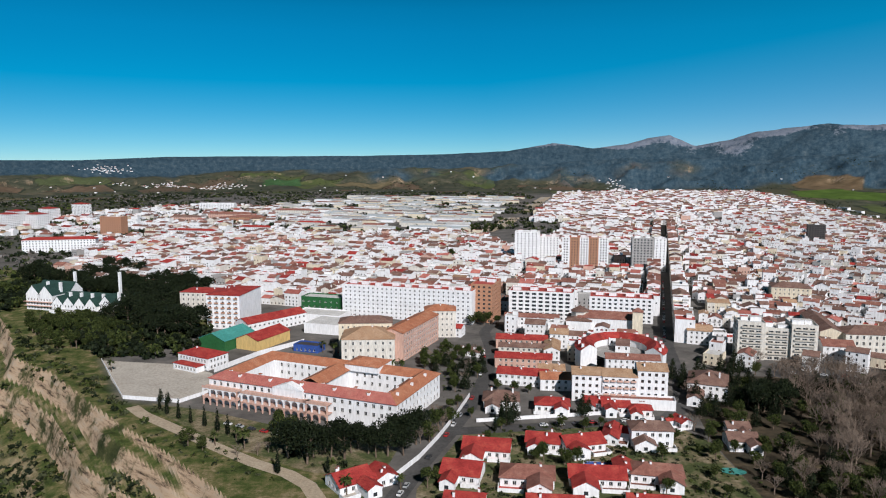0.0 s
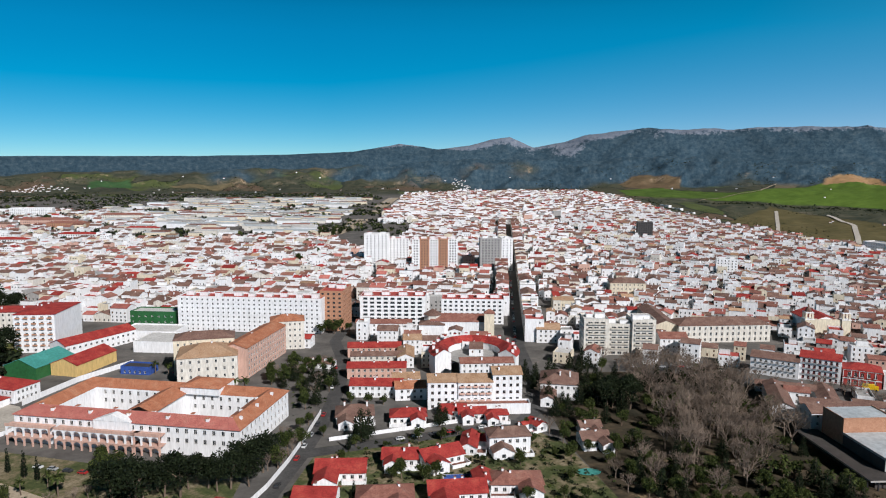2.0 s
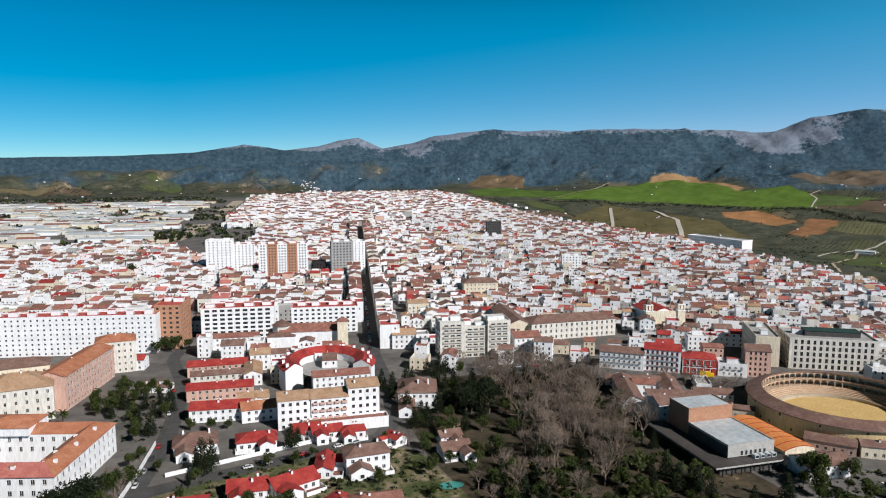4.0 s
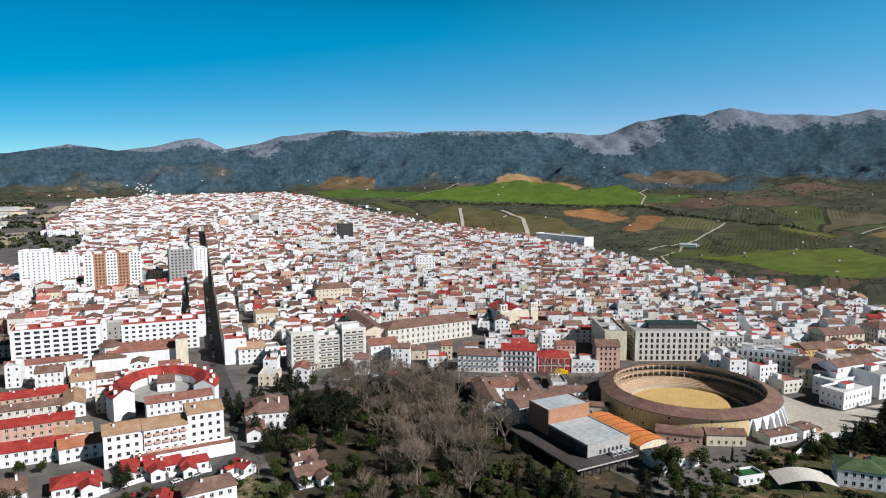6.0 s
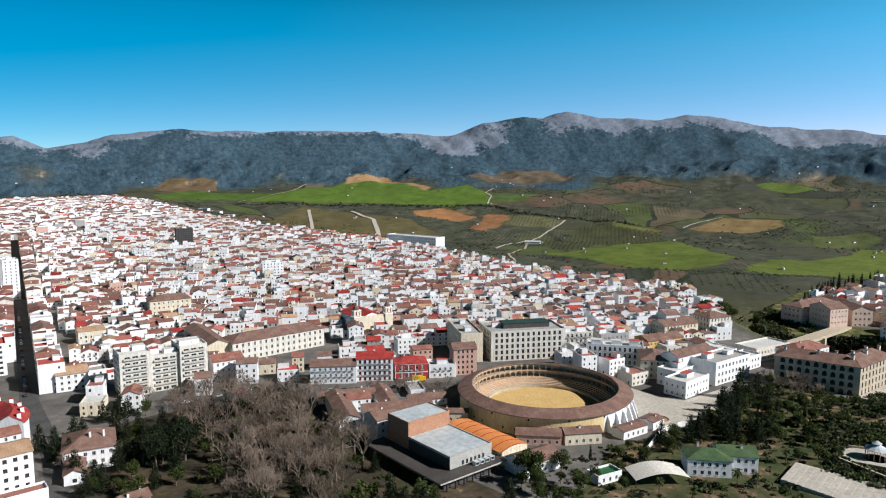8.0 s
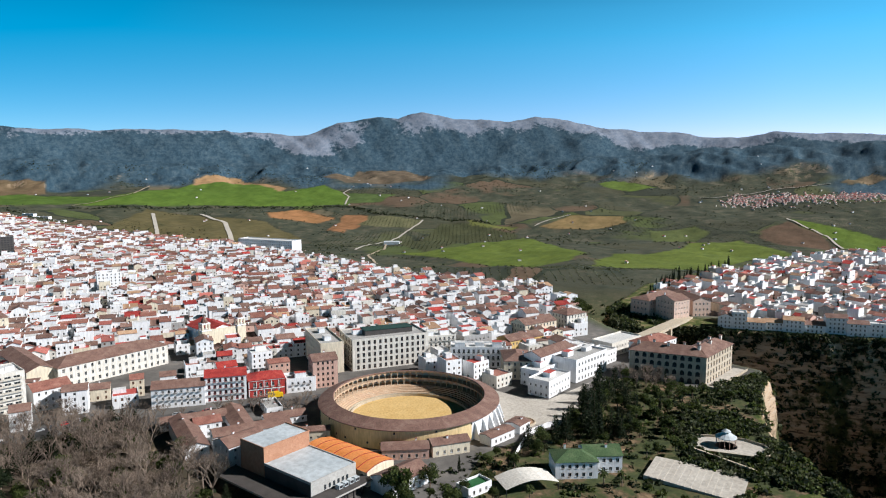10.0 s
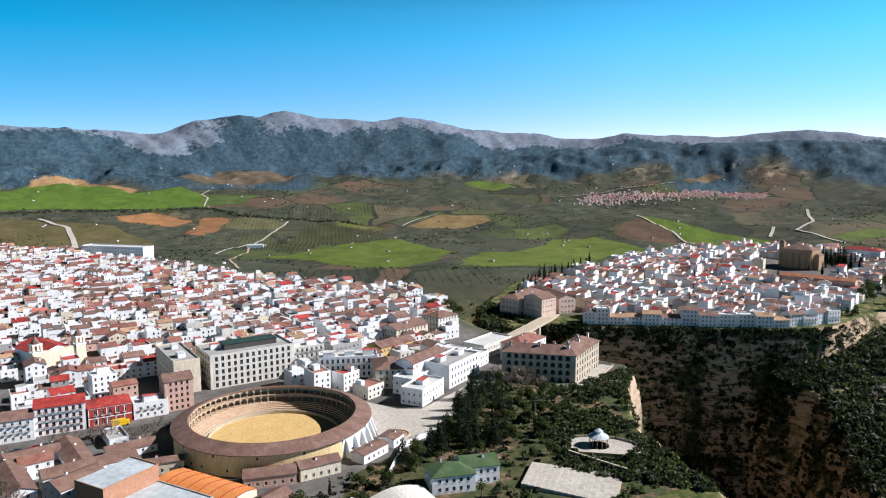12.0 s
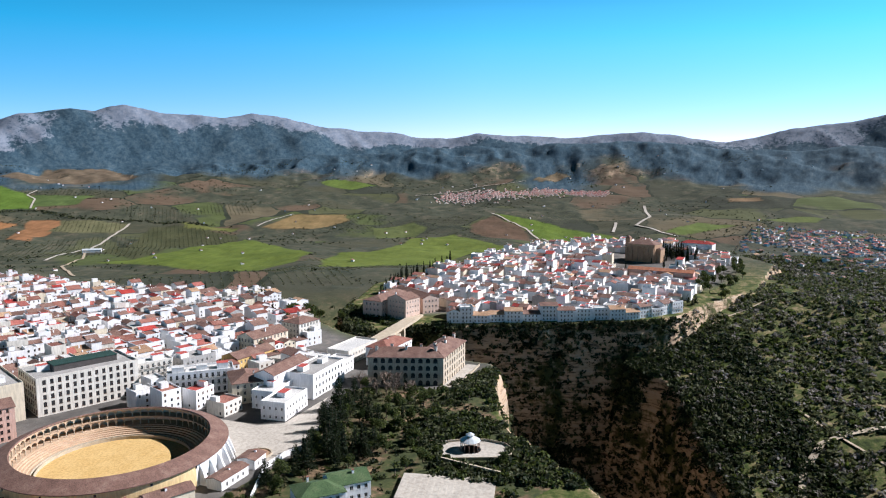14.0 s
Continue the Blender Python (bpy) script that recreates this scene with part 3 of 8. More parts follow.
def build_land():
    az = np.radians(np.concatenate([np.arange(-46, 128, 0.2), np.arange(128, 314, 6.0)]))
    rad = [20.0]
    while rad[-1] < 4890:
        r = rad[-1]
        rad.append(r + (12 if r < 150 else 2.2 if 210 < r < 520 else 3.0 if r < 760 else min(3.0 + (r - 760) * 0.02, 16)))
    rad = np.array(rad)
    a, r = np.meshgrid(az, rad)
    x, y = CX + np.sin(a) * r, CY + np.cos(a) * r
    z = ground(x, y)
    n, k = len(az), len(rad)
    i = (np.arange(k - 1)[:, None] * n + np.arange(n)[None, :]).ravel()
    j = (np.arange(k - 1)[:, None] * n + (np.arange(n)[None, :] + 1) % n).ravel()
    faces = np.stack([i, i + n, j + n, j], 1)
    centre = len(x.ravel())
    me = bpy.data.meshes.new("ground")
    verts = np.concatenate([np.stack([x.ravel(), y.ravel(), z.ravel()], 1), [[CX, CY, -112.0]]])
    tip = [(centre, int(p), int((p + 1) % n)) for p in range(n)]
    me.from_pydata(verts.tolist(), [], faces.tolist() + tip)
    d = np.hypot(verts[:, 0] - CX, verts[:, 1] - CY)
    s_main, s_old, s_hill = (inside_distance(verts[:, 0], verts[:, 1], p) for p in (MAIN, OLD, HILL))
    vx, vy = verts[:, 0], verts[:, 1]
    built = smooth(-5, 15, s_main) * (1 - smooth(2400, 2700, d)) * smooth(-700, -500, vx + 0.2 * (vy - 900))
    s_park = np.maximum(inside_distance(vx, vy, WEST_PARK), inside_distance(vx, vy, GORGE_GARDEN))
    built = built * (1 - smooth(-6, 6, s_park))
    turn = np.degrees(np.arctan2(vx - CX, vy - CY))
    turn = np.where(turn < -120, turn + 360, turn)
    north = 1 - smooth(-10, 35, turn)
    arc = np.radians(turn) * 4400
    crest = 128 + np.tan(np.radians(np.interp(turn, *zip(*RIDGE)))) * 4700
    share = (verts[:, 2] - 120) / np.maximum(crest - 120, 40)
    rock = smooth(0.25, 1.15, share + 0.45 * WAVES(arc, d * 0.8, 420, 4)) * smooth(3950, 4250, d) * smooth(150, 220, crest) * np.interp(turn, (10, 16, 20, 27, 45, 53, 80, 90, 130), (0.8, 1.0, 0.8, 0.75, 0.5, 1.0, 1.0, 0.65, 0.6))
    # share of the haze-tinted mountain colours, growing with distance
    hazed_mount = np.maximum(smooth(3180, 3420, d - 500 * north + 240 * WAVES(vx, vy, 300, 3)), north * 0.8 * smooth(3750, 4100, d))
    cropped, crop = np.zeros(len(vx)), np.zeros((len(vx), 4))
    for colour, poly in CROPS:
        px, py = [p[0] for p in poly], [p[1] for p in poly]
        near = np.nonzero((vx > min(px) - 20) & (vx < max(px) + 20) & (vy > min(py) - 20) & (vy < max(py) + 20))[0]
        inside = smooth(-5, 5, inside_distance(vx[near] + WAVES(vx[near], vy[near], 60, 2) * 7, vy[near] + WAVES(vy[near], vx[near], 60, 2) * 7, poly))
        hit = inside > 0.01
        cropped[near[hit]] = np.maximum(cropped[near[hit]], inside[hit])
        crop[near[hit]] = (*colour, 1)
    hazed_mount = hazed_mount * (1 - cropped)
    scrubby = np.maximum(smooth(-6, 6, s_park), (1 - smooth(760, 1000, d)) * (1 - smooth(-5, 5, s_main)))
    for name, v in (("urban", np.maximum(built, smooth(22, 45, s_old))), ("scrub", scrubby), ("hazed_mount", hazed_mount), ("rock", rock), ("cropped", cropped)):
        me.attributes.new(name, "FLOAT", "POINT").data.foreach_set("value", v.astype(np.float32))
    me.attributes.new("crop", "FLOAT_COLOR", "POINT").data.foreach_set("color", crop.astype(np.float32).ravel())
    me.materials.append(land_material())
    me.polygons.foreach_set("use_smooth", np.ones(len(me.polygons), bool))
    me.update()
    tagged(new("ground", me), "rolling land with town plateau, gorge cliffs, fields and limestone mountains tinted haze blue", "ground", kind="structure")


build_land()


# ---- building kit ----
class Shape:
    """Gathers faces, each with a material, for one mesh."""

    def __init__(self):
        self.v, self.f, self.i, self.m = [], [], [], []

    def face(self, pts, mat):
        if mat not in self.m:
            self.m.append(mat)
        n = len(self.v)
        self.v.extend(pts)
        self.f.append(tuple(range(n, n + len(pts))))
        self.i.append(self.m.index(mat))

    def solid(self, pts, faces, mat):
        if mat not in self.m:
            self.m.append(mat)
        n, k = len(self.v), self.m.index(mat)
        self.v.extend(pts)
        for f in faces:
            self.f.append(tuple(n + a for a in f))
            self.i.append(k)

    def box(self, x0, x1, y0, y1, z0, z1, mat, top=None):
        p = [(x0, y0, z0), (x1, y0, z0), (x1, y1, z0), (x0, y1, z0), (x0, y0, z1), (x1, y0, z1), (x1, y1, z1), (x0, y1, z1)]
        self.solid(p, [(0, 1, 5, 4), (1, 2, 6, 5), (2, 3, 7, 6), (3, 0, 4, 7), (3, 2, 1, 0)], mat)
        self.face([p[4], p[5], p[6], p[7]], top or mat)

    def gable(self, x0, x1, y0, y1, z, rise, mat, wall, over=0.4, thick=0.25):
        """Ridge along x; end walls filled."""
        ym = (y0 + y1) / 2
        a, b, c, d = x0 - over, x1 + over, y0 - over, y1 + over
        dz = rise * over / ((y1 - y0) / 2)
        lo, hi = z - dz, z + rise
        p = [(a, c, lo), (b, c, lo), (b, ym, hi), (a, ym, hi), (b, d, lo), (a, d, lo)]
        q = [(x, y, w + thick) for x, y, w in p]
        self.solid(q + p, [(0, 1, 2, 3), (3, 2, 4, 5), (6, 7, 1, 0), (10, 11, 5, 4), (6, 0, 3, 9), (9, 3, 5, 11), (7, 8, 2, 1), (8, 10, 4, 2), (9, 8, 7, 6), (11, 10, 8, 9)], mat)
        for x in (x0, x1):
            self.face([(x, y0, z), (x, y1, z), (x, ym, hi)], wall)

    def hip(self, x0, x1, y0, y1, z, rise, mat, over=0.4, thick=0.25):
        a, b, c, d = x0 - over, x1 + over, y0 - over, y1 + over
        w, h = b - a, d - c
        k = min(w, h) / 2
        if w >= h:
            r0, r1 = (a + k, (c + d) / 2, z + rise), (b - k, (c + d) / 2, z + rise)
        else:
            r0, r1 = ((a + b) / 2, c + k, z + rise), ((a + b) / 2, d - k, z + rise)
        e = [(a, c, z), (b, c, z), (b, d, z), (a, d, z)]
        t = [(x, y, q + thick) for x, y, q in e]
        r = [(r0[0], r0[1], r0[2] + thick), (r1[0], r1[1], r1[2] + thick)]
        if w >= h:
            tops = [(0, 1, 5, 4), (1, 2, 5), (2, 3, 4, 5), (3, 0, 4)]
        else:
            tops = [(0, 1, 4), (1, 2, 5, 4), (2, 3, 5), (3, 0, 4, 5)]
        self.solid(t + r + e, tops + [(6, 7, 1, 0), (7, 8, 2, 1), (8, 9, 3, 2), (9, 6, 0, 3), (9, 8, 7, 6)], mat)

    def facade(self, ox, oy, ux, uy, length, z0, z1, wall, cols, rows, reveal=0.22):
        """A wall from (ox, oy) along (ux, uy), outside on its right hand, with an opening at each column (centre, width) and row (bottom, top)."""
        nx, ny = uy, -ux
        P = lambda s, z, k=0.0: (ox + ux * s - nx * k, oy + uy * s - ny * k, z)
        zs, last = [], z0
        for b, t in rows:
            if b > last:
                self.face([P(0, last), P(length, last), P(length, b), P(0, b)], wall)
            s = 0.0
            for c, w in cols:
                l, r = c - w / 2, c + w / 2
                self.face([P(s, b), P(l, b), P(l, t), P(s, t)], wall)
                for q in ([P(l, b), P(l, b, reveal), P(l, t, reveal), P(l, t)], [P(r, b, reveal), P(r, b), P(r, t), P(r, t, reveal)], [P(l, b), P(r, b), P(r, b, reveal), P(l, b, reveal)], [P(l, t, reveal), P(r, t, reveal), P(r, t), P(l, t)]):
                    self.face(q, wall)
                s = r
            self.face([P(s, b), P(length, b), P(length, t), P(s, t)], wall)
            last = t
        self.face([P(0, last), P(length, last), P(length, z1), P(0, z1)], wall)

    def link(self, name, parent=None, label=""):
        ob = link_mesh(name, self.v, self.f, self.m, self.i, parent)
        if label:
            ob["label"] = label
        return ob


def empty_at(name, x, y, z, turn=0.0):
    ob = new(name)
    ob.matrix_world = pose(x, y, z, 0, 0, turn)
    return ob


WINDOWS = {}


def window_mesh(w, h, glass, frame_mat):
    """A pane with frame, mullion, transom and a sill; stands in the plane y = 0, outside towards -y."""
    key = (round(w, 1), round(h, 1), glass.name, frame_mat.name)
    if key not in WINDOWS:
        w, h = key[0], key[1]
        t = 0.09
        xs, zs = [-w / 2, -w / 2 + t, -t / 2, t / 2, w / 2 - t, w / 2], [0, t, h - t, h]
        verts, faces, index, seen = [], [], [], {}

        def at(x, y, z):
            k = (round(x, 3), y, round(z, 3))
            if k not in seen:
                seen[k] = len(verts)
                verts.append(k)
            return seen[k]

        for i in range(5):
            for j in range(3):
                x0, x1, z0, z1 = xs[i], xs[i + 1], zs[j], zs[j + 1]
                if i in (1, 3) and j == 1:
                    f, b = [(x0, z0), (x1, z0), (x1, z1), (x0, z1)], 0.0
                    for (ax, az), (bx, bz) in zip(f, f[1:] + f[:1]):
                        faces.append((at(ax, -0.06, az), at(bx, -0.06, bz), at(bx, 0.0, bz), at(ax, 0.0, az)))
                        index.append(1)
                    faces.append(tuple(at(a, 0.0, c) for a, c in f))
                    index.append(0)
                else:
                    faces.append((at(x0, -0.06, z0), at(x1, -0.06, z0), at(x1, -0.06, z1), at(x0, -0.06, z1)))
                    index.append(1)
        a, b, c, d = at(xs[0], -0.06, 0), at(xs[5], -0.06, 0), at(w / 2 + 0.08, -0.34, 0.0), at(-w / 2 - 0.08, -0.34, 0.0)
        e, g = at(w / 2 + 0.08, -0.34, -0.1), at(-w / 2 - 0.08, -0.34, -0.1)
        faces += [(d, c, b, a), (g, e, c, d)]
        index += [1, 1]
        me = bpy.data.meshes.new("window")
        me.from_pydata(verts, [], faces)
        me.materials.append(glass)
        me.materials.append(frame_mat)
        me.polygons.foreach_set("material_index", np.asarray(index, np.int32))
        WINDOWS[key] = me
    return WINDOWS[key]


def balcony_mesh(w, rail):
    """A slab with a solid parapet, or with thin iron bars under a top rail."""
    key = ("balcony", round(w, 1), rail.name)
    if key not in WINDOWS:
        s = Shape()
        s.box(-w / 2, w / 2, -0.9, -0.01, -0.15, 0.0, CONCRETE)
        if rail is IRON:
            s.box(-w / 2, w / 2, -0.9, -0.84, 0.9, 0.97, IRON)
            n = max(4, int(w / 0.3))
            for k in range(n + 1):
                x = -w / 2 + 0.03 + (w - 0.06) * k / n
                s.face([(x - 0.025, -0.87, 0), (x + 0.025, -0.87, 0), (x + 0.025, -0.87, 0.9), (x - 0.025, -0.87, 0.9)], IRON)
            for x in (-w / 2 + 0.03, w / 2 - 0.03):
                s.box(x - 0.03, x + 0.03, -0.84, -0.01, 0.9, 0.97, IRON)
                for y in (-0.6, -0.3):
                    s.face([(x, y - 0.025, 0), (x, y + 0.025, 0), (x, y + 0.025, 0.9), (x, y - 0.025, 0.9)], IRON)
        else:
            s.box(-w / 2, w / 2, -0.9, -0.78, 0.0, 0.95, rail)
            for x in (-w / 2, w / 2 - 0.12):
                s.box(x, x + 0.12, -0.78, -0.01, 0.0, 0.95, rail)
        me = bpy.data.meshes.new("balcony")
        me.from_pydata(s.v, [], s.f)
        for m in s.m:
            me.materials.append(m)
        me.polygons.foreach_set("material_index", np.asarray(s.i, np.int32))
        WINDOWS[key] = me
    return WINDOWS[key]


def put_windows(root, ox, oy, ux, uy, cols, rows, glass, frame_mat, reveal=0.22, balconies=(), joined=False, rail=IRON):
    if joined:
        s = Shape()
        nx, ny = uy, -ux
        for b, t in rows:
            for c, w in cols:
                p = [(ox + ux * (c + e * w / 2) - nx * reveal, oy + uy * (c + e * w / 2) - ny * reveal) for e in (-1, 1)]
                s.face([(*p[0], b), (*p[1], b), (*p[1], t), (*p[0], t)], glass)
        tagged(s.link("window_panes", root), kind="stuff")
        return
    turn = math.atan2(uy, ux)
    nx, ny = uy, -ux
    for k, (b, t) in enumerate(rows):
        for c, w in cols:
            ob = new("window", window_mesh(w, t - b, glass, frame_mat))
            ob.parent = root
            ob.matrix_basis = Matrix.Translation((ox + ux * c - nx * reveal, oy + uy * c - ny * reveal, b)) @ Matrix.Rotation(turn, 4, "Z")
            if k in balconies:
                bal = new("balcony", balcony_mesh(w + (0.6 if rail is IRON else 1.15), rail))
                bal.parent = root
                bal.matrix_basis = Matrix.Translation((ox + ux * c, oy + uy * c, b - 0.02)) @ Matrix.Rotation(turn, 4, "Z")


def columns(length, gap, width, margin=1.2):
    n = max(1, int((length - 2 * margin + gap - width) / gap))
    first = (length - (n - 1) * gap) / 2
    return [(first + k * gap, width) for k in range(n)]


FOOTPRINTS = []


def house(name, x, y, turn, w, d, floors, label, category="house", storey=3.1, wall=WHITE, roof="gable", roof_mat=TERRA, rise=None, gap=3.2, win=(1.1, 1.5), frame_mat=FRAME,
          sides="fblr", z=0.0, group="", balconies=(), chimneys=1, parapet=0.9, over=0.4, flip=False, huts=0, rng=random, sill=0.95, glass=GLASS, base_mat=None, joined=False, rail=IRON):
    """A building centred on (x, y): recessed windows on the sides named (front -y, back, left, right), and a roof."""
    root = empty_at(name, x, y, z, turn)
    FOOTPRINTS.append((x, y, turn, w, d))
    tagged(root, label, category, group)
    s = Shape()
    h = floors * storey
    rows = [(k * storey + sill, k * storey + sill + win[1]) for k in range(floors)]
    runs = {"f": (-w / 2, -d / 2, 1, 0, w), "r": (w / 2, -d / 2, 0, 1, d), "b": (w / 2, d / 2, -1, 0, w), "l": (-w / 2, d / 2, 0, -1, d)}
    todo = []
    for key, (ox, oy, ux, uy, length) in runs.items():
        cols = columns(length, gap, win[0]) if key in sides and length > 3.5 else []
        s.facade(ox, oy, ux, uy, length, 0, h, wall, cols, rows if cols else [])
        if cols:
            todo.append((ox, oy, ux, uy, cols))
    if base_mat:
        s.box(-w / 2 - 0.08, w / 2 + 0.08, -d / 2 - 0.08, d / 2 + 0.08, 0, 0.8, base_mat)
    s.link("wall", root)
    for ox, oy, ux, uy, cols in todo:
        put_windows(root, ox, oy, ux, uy, cols, rows, glass, frame_mat, balconies=balconies if (ox, oy, ux) == (-w / 2, -d / 2, 1) else (), joined=joined, rail=rail)
    r = Shape()
    if roof == "gable":
        rise = rise or min(w, d) * 0.2
        if (w >= d) != flip:
            r.gable(-w / 2, w / 2, -d / 2, d / 2, h, rise, roof_mat, wall, over)
        else:
            r.gable(-d / 2, d / 2, -w / 2, w / 2, h, rise, roof_mat, wall, over)
            r.v = [(-b, a, c) for a, b, c in r.v]
    elif roof == "hip":
        rise = rise or min(w, d) * 0.2
        r.hip(-w / 2, w / 2, -d / 2, d / 2, h, rise, roof_mat, over)
    else:
        rise = 0
        t = 0.25
        r.face([(-w / 2, -d / 2, h - 0.05), (w / 2, -d / 2, h - 0.05), (w / 2, d / 2, h - 0.05), (-w / 2, d / 2, h - 0.05)], roof_mat)
        for a, b, c, e in ((-w / 2, w / 2, -d / 2, -d / 2 + t), (-w / 2, w / 2, d / 2 - t, d / 2), (-w / 2, -w / 2 + t, -d / 2 + t, d / 2 - t), (w / 2 - t, w / 2, -d / 2 + t, d / 2 - t)):
            r.box(a, b, c, e, h, h + parapet, wall, FLATRED if roof_mat is FLATRED else None)
    r.link("roof", root)
    for k in range(chimneys):
        c = Shape()
        cx, cy = rng.uniform(-w * 0.35, w * 0.35), rng.uniform(-d * 0.25, d * 0.25)
        top = h + rise + 0.8
        c.box(cx - 0.4, cx + 0.4, cy - 0.4, cy + 0.4, h - 0.2, top, WHITE)
        c.box(cx - 0.5, cx + 0.5, cy - 0.5, cy + 0.5, top, top + 0.15, TERRA)
        c.link("chimney", root)
    for k in range(huts):
        c = Shape()
        cx, cy = (k + 0.5) * w / huts - w / 2 + rng.uniform(-1, 1), rng.uniform(-d * 0.15, d * 0.15)
        a, b, e = rng.uniform(2.0, 3.4), rng.uniform(1.6, 2.6), rng.uniform(2.2, 2.9)
        c.box(cx - a, cx + a, cy - b, cy + b, h - 0.05, h + e, WHITE, rng.choice((FLATWHITE, FLATRED, FLATGREY)))
        c.box(cx - a - 0.15, cx + a + 0.15, cy - b - 0.15, cy + b + 0.15, h + e, h + e + 0.15, WHITE, rng.choice((FLATRED, FLATWHITE)))
        c.box(cx + a, cx + a + 0.9, cy - 0.9, cy + 0.2, h + 0.0, h + 1.3, CONCRETE)
        c.link("roof_hut", root)
    return root


# ---- streets, squares and open ground (laid just above the land) ----
def strip(name, pts, width, z, mat, label, category):
    """A ribbon along a line, with a little thickness at its edges."""
    s = Shape()
    left, right = [], []
    for k, (x, y) in enumerate(pts):
        ax, ay = pts[max(k - 1, 0)]
        bx, by = pts[min(k + 1, len(pts) - 1)]
        n = math.hypot(bx - ax, by - ay)
        nx, ny = -(by - ay) / n, (bx - ax) / n
        left.append((x + nx * width / 2, y + ny * width / 2, z))
        right.append((x - nx * width / 2, y - ny * width / 2, z))
    for k in range(len(pts) - 1):
        s.face([right[k], right[k + 1], left[k + 1], left[k]], mat)
    return tagged(s.link(name), label, category, kind="structure")


def slab(name, pts, z, mat, label, category, kind="structure", thick=0.15):
    s = Shape()
    s.face([(x, y, z) for x, y in pts], mat)
    for (ax, ay), (bx, by) in zip(pts, pts[1:] + pts[:1]):
        s.face([(ax, ay, z - thick), (bx, by, z - thick), (bx, by, z), (ax, ay, z)], mat)
    return tagged(s.link(name), label, category, kind=kind)


ST = (0.294, 0.956)
strip("road", [(-22, 236), (-17, 250), (-8, 280), (2, 308), (12, 340), (20, 371), (28, 415), (32, 452), (30, 500), (45, 560), (126, 870), (254, 1457), (330, 1900)], 8, 0.06, ASPHALT, "worn grey asphalt street between villas and apartment blocks", "road")
strip("road", [(4, 312), (30, 316), (70, 322), (108, 328), (122, 345), (134, 385), (143, 426), (151, 463), (418, 1333)], 9, 0.05, ASPHALT, "long straight asphalt shopping street in deep shade", "road")
strip("road", [(190, 402), (235, 393), (255, 365), (300, 328), (345, 300)], 12, 0.04, ASPHALT, "asphalt street along the park and bullring", "road")
strip("railway", [(70, 1220), (110, 1340), (180, 1640), (290, 2120), (345, 2360)], 34, 0.4, DIRTPATH, "gravel railway bed with sidings beside sheds", "railway")
strip("railway_track", [(62, 1222), (104, 1342), (172, 1642), (284, 2122), (340, 2362)], 4, 0.55, GREY, "grey railway track on gravel", "railway")
strip("dirt_path", [(-158, 345), (-148, 334), (-118, 310), (-96, 292), (-78, 278), (-62, 268), (-52, 258), (-46, 246), (-44, 236)], 6.5, 0.06, DIRTPATH, "pale dirt walking path along the cliff edge", "path")
slab("sports_court", [(-213, 428), (-190, 390), (-168, 358), (-136, 352), (-124, 380), (-136, 402), (-165, 420)], 0.05, PAVING, "pale concrete sports court with white kerbs", "court")
slab("plaza", [(330, 205), (338, 196), (352, 190), (372, 186), (400, 196), (420, 196), (380, 206), (376, 218), (384, 250), (372, 275), (360, 262), (366, 240), (358, 225)], 0.05, PAVING, "pale stone plaza paving beside the bullring", "plaza")
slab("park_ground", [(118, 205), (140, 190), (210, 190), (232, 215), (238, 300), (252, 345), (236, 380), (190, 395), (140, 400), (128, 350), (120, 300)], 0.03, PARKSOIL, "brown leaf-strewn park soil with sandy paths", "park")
slab("park_ground", [(240, 190), (262, 130), (330, 80), (362, 90), (412, 110), (440, 118), (440, 180), (420, 192), (352, 186), (300, 205)], 0.03, GARDENSOIL, "green and brown garden soil beside the gorge", "park")
slab("lawn", [(-150, 350), (-120, 340), (-20, 290), (-25, 262), (-55, 270), (-100, 300), (-140, 335)], 0.04, LAWN, "patchy winter lawn before the school", "lawn")
slab("villa_ground", [(12, 318), (104, 332), (119, 300), (119, 225), (-10, 225), (-10, 255)], 0.03, LAWN, "patchy gardens between villas", "garden")

# ---- the mass of the white town ----
R1 = [(45, 575), (168, 525), (400, 1260), (260, 1440), (125, 890)]
R2 = [(-225, 610), (-140, 590), (-95, 600), (30, 572), (110, 870), (60, 1150), (-250, 1150), (-520, 1050), (-420, 760)]
R3A = [(172, 480), (245, 460), (420, 900), (570, 1500), (432, 1300)]
R3B = [(250, 470), (268, 462), (345, 445), (306, 412), (345, 380), (352, 392), (425, 335), (436, 285), (480, 232), (550, 240), (600, 272), (635, 284), (678, 322), (688, 425), (712, 560), (775, 780), (700, 1000), (440, 930)]
R3C = [(440, 930), (700, 1000), (775, 780), (805, 1010), (850, 1350), (935, 1710), (590, 1500)]
R4 = [(172, 1420), (420, 1320), (580, 1520), (935, 1715), (1070, 2200), (1150, 2620), (640, 2650), (395, 2480), (318, 2050)]
R5 = [(-520, 1060), (-250, 1160), (-300, 1750), (-620, 1950), (-900, 1500), (-760, 1150)]
R7 = [(640, 236), (634, 165), (646, 75), (656, 20), (690, -30), (800, -90), (930, -150), (1080, -100), (1080, 30), (950, 140), (760, 225)]
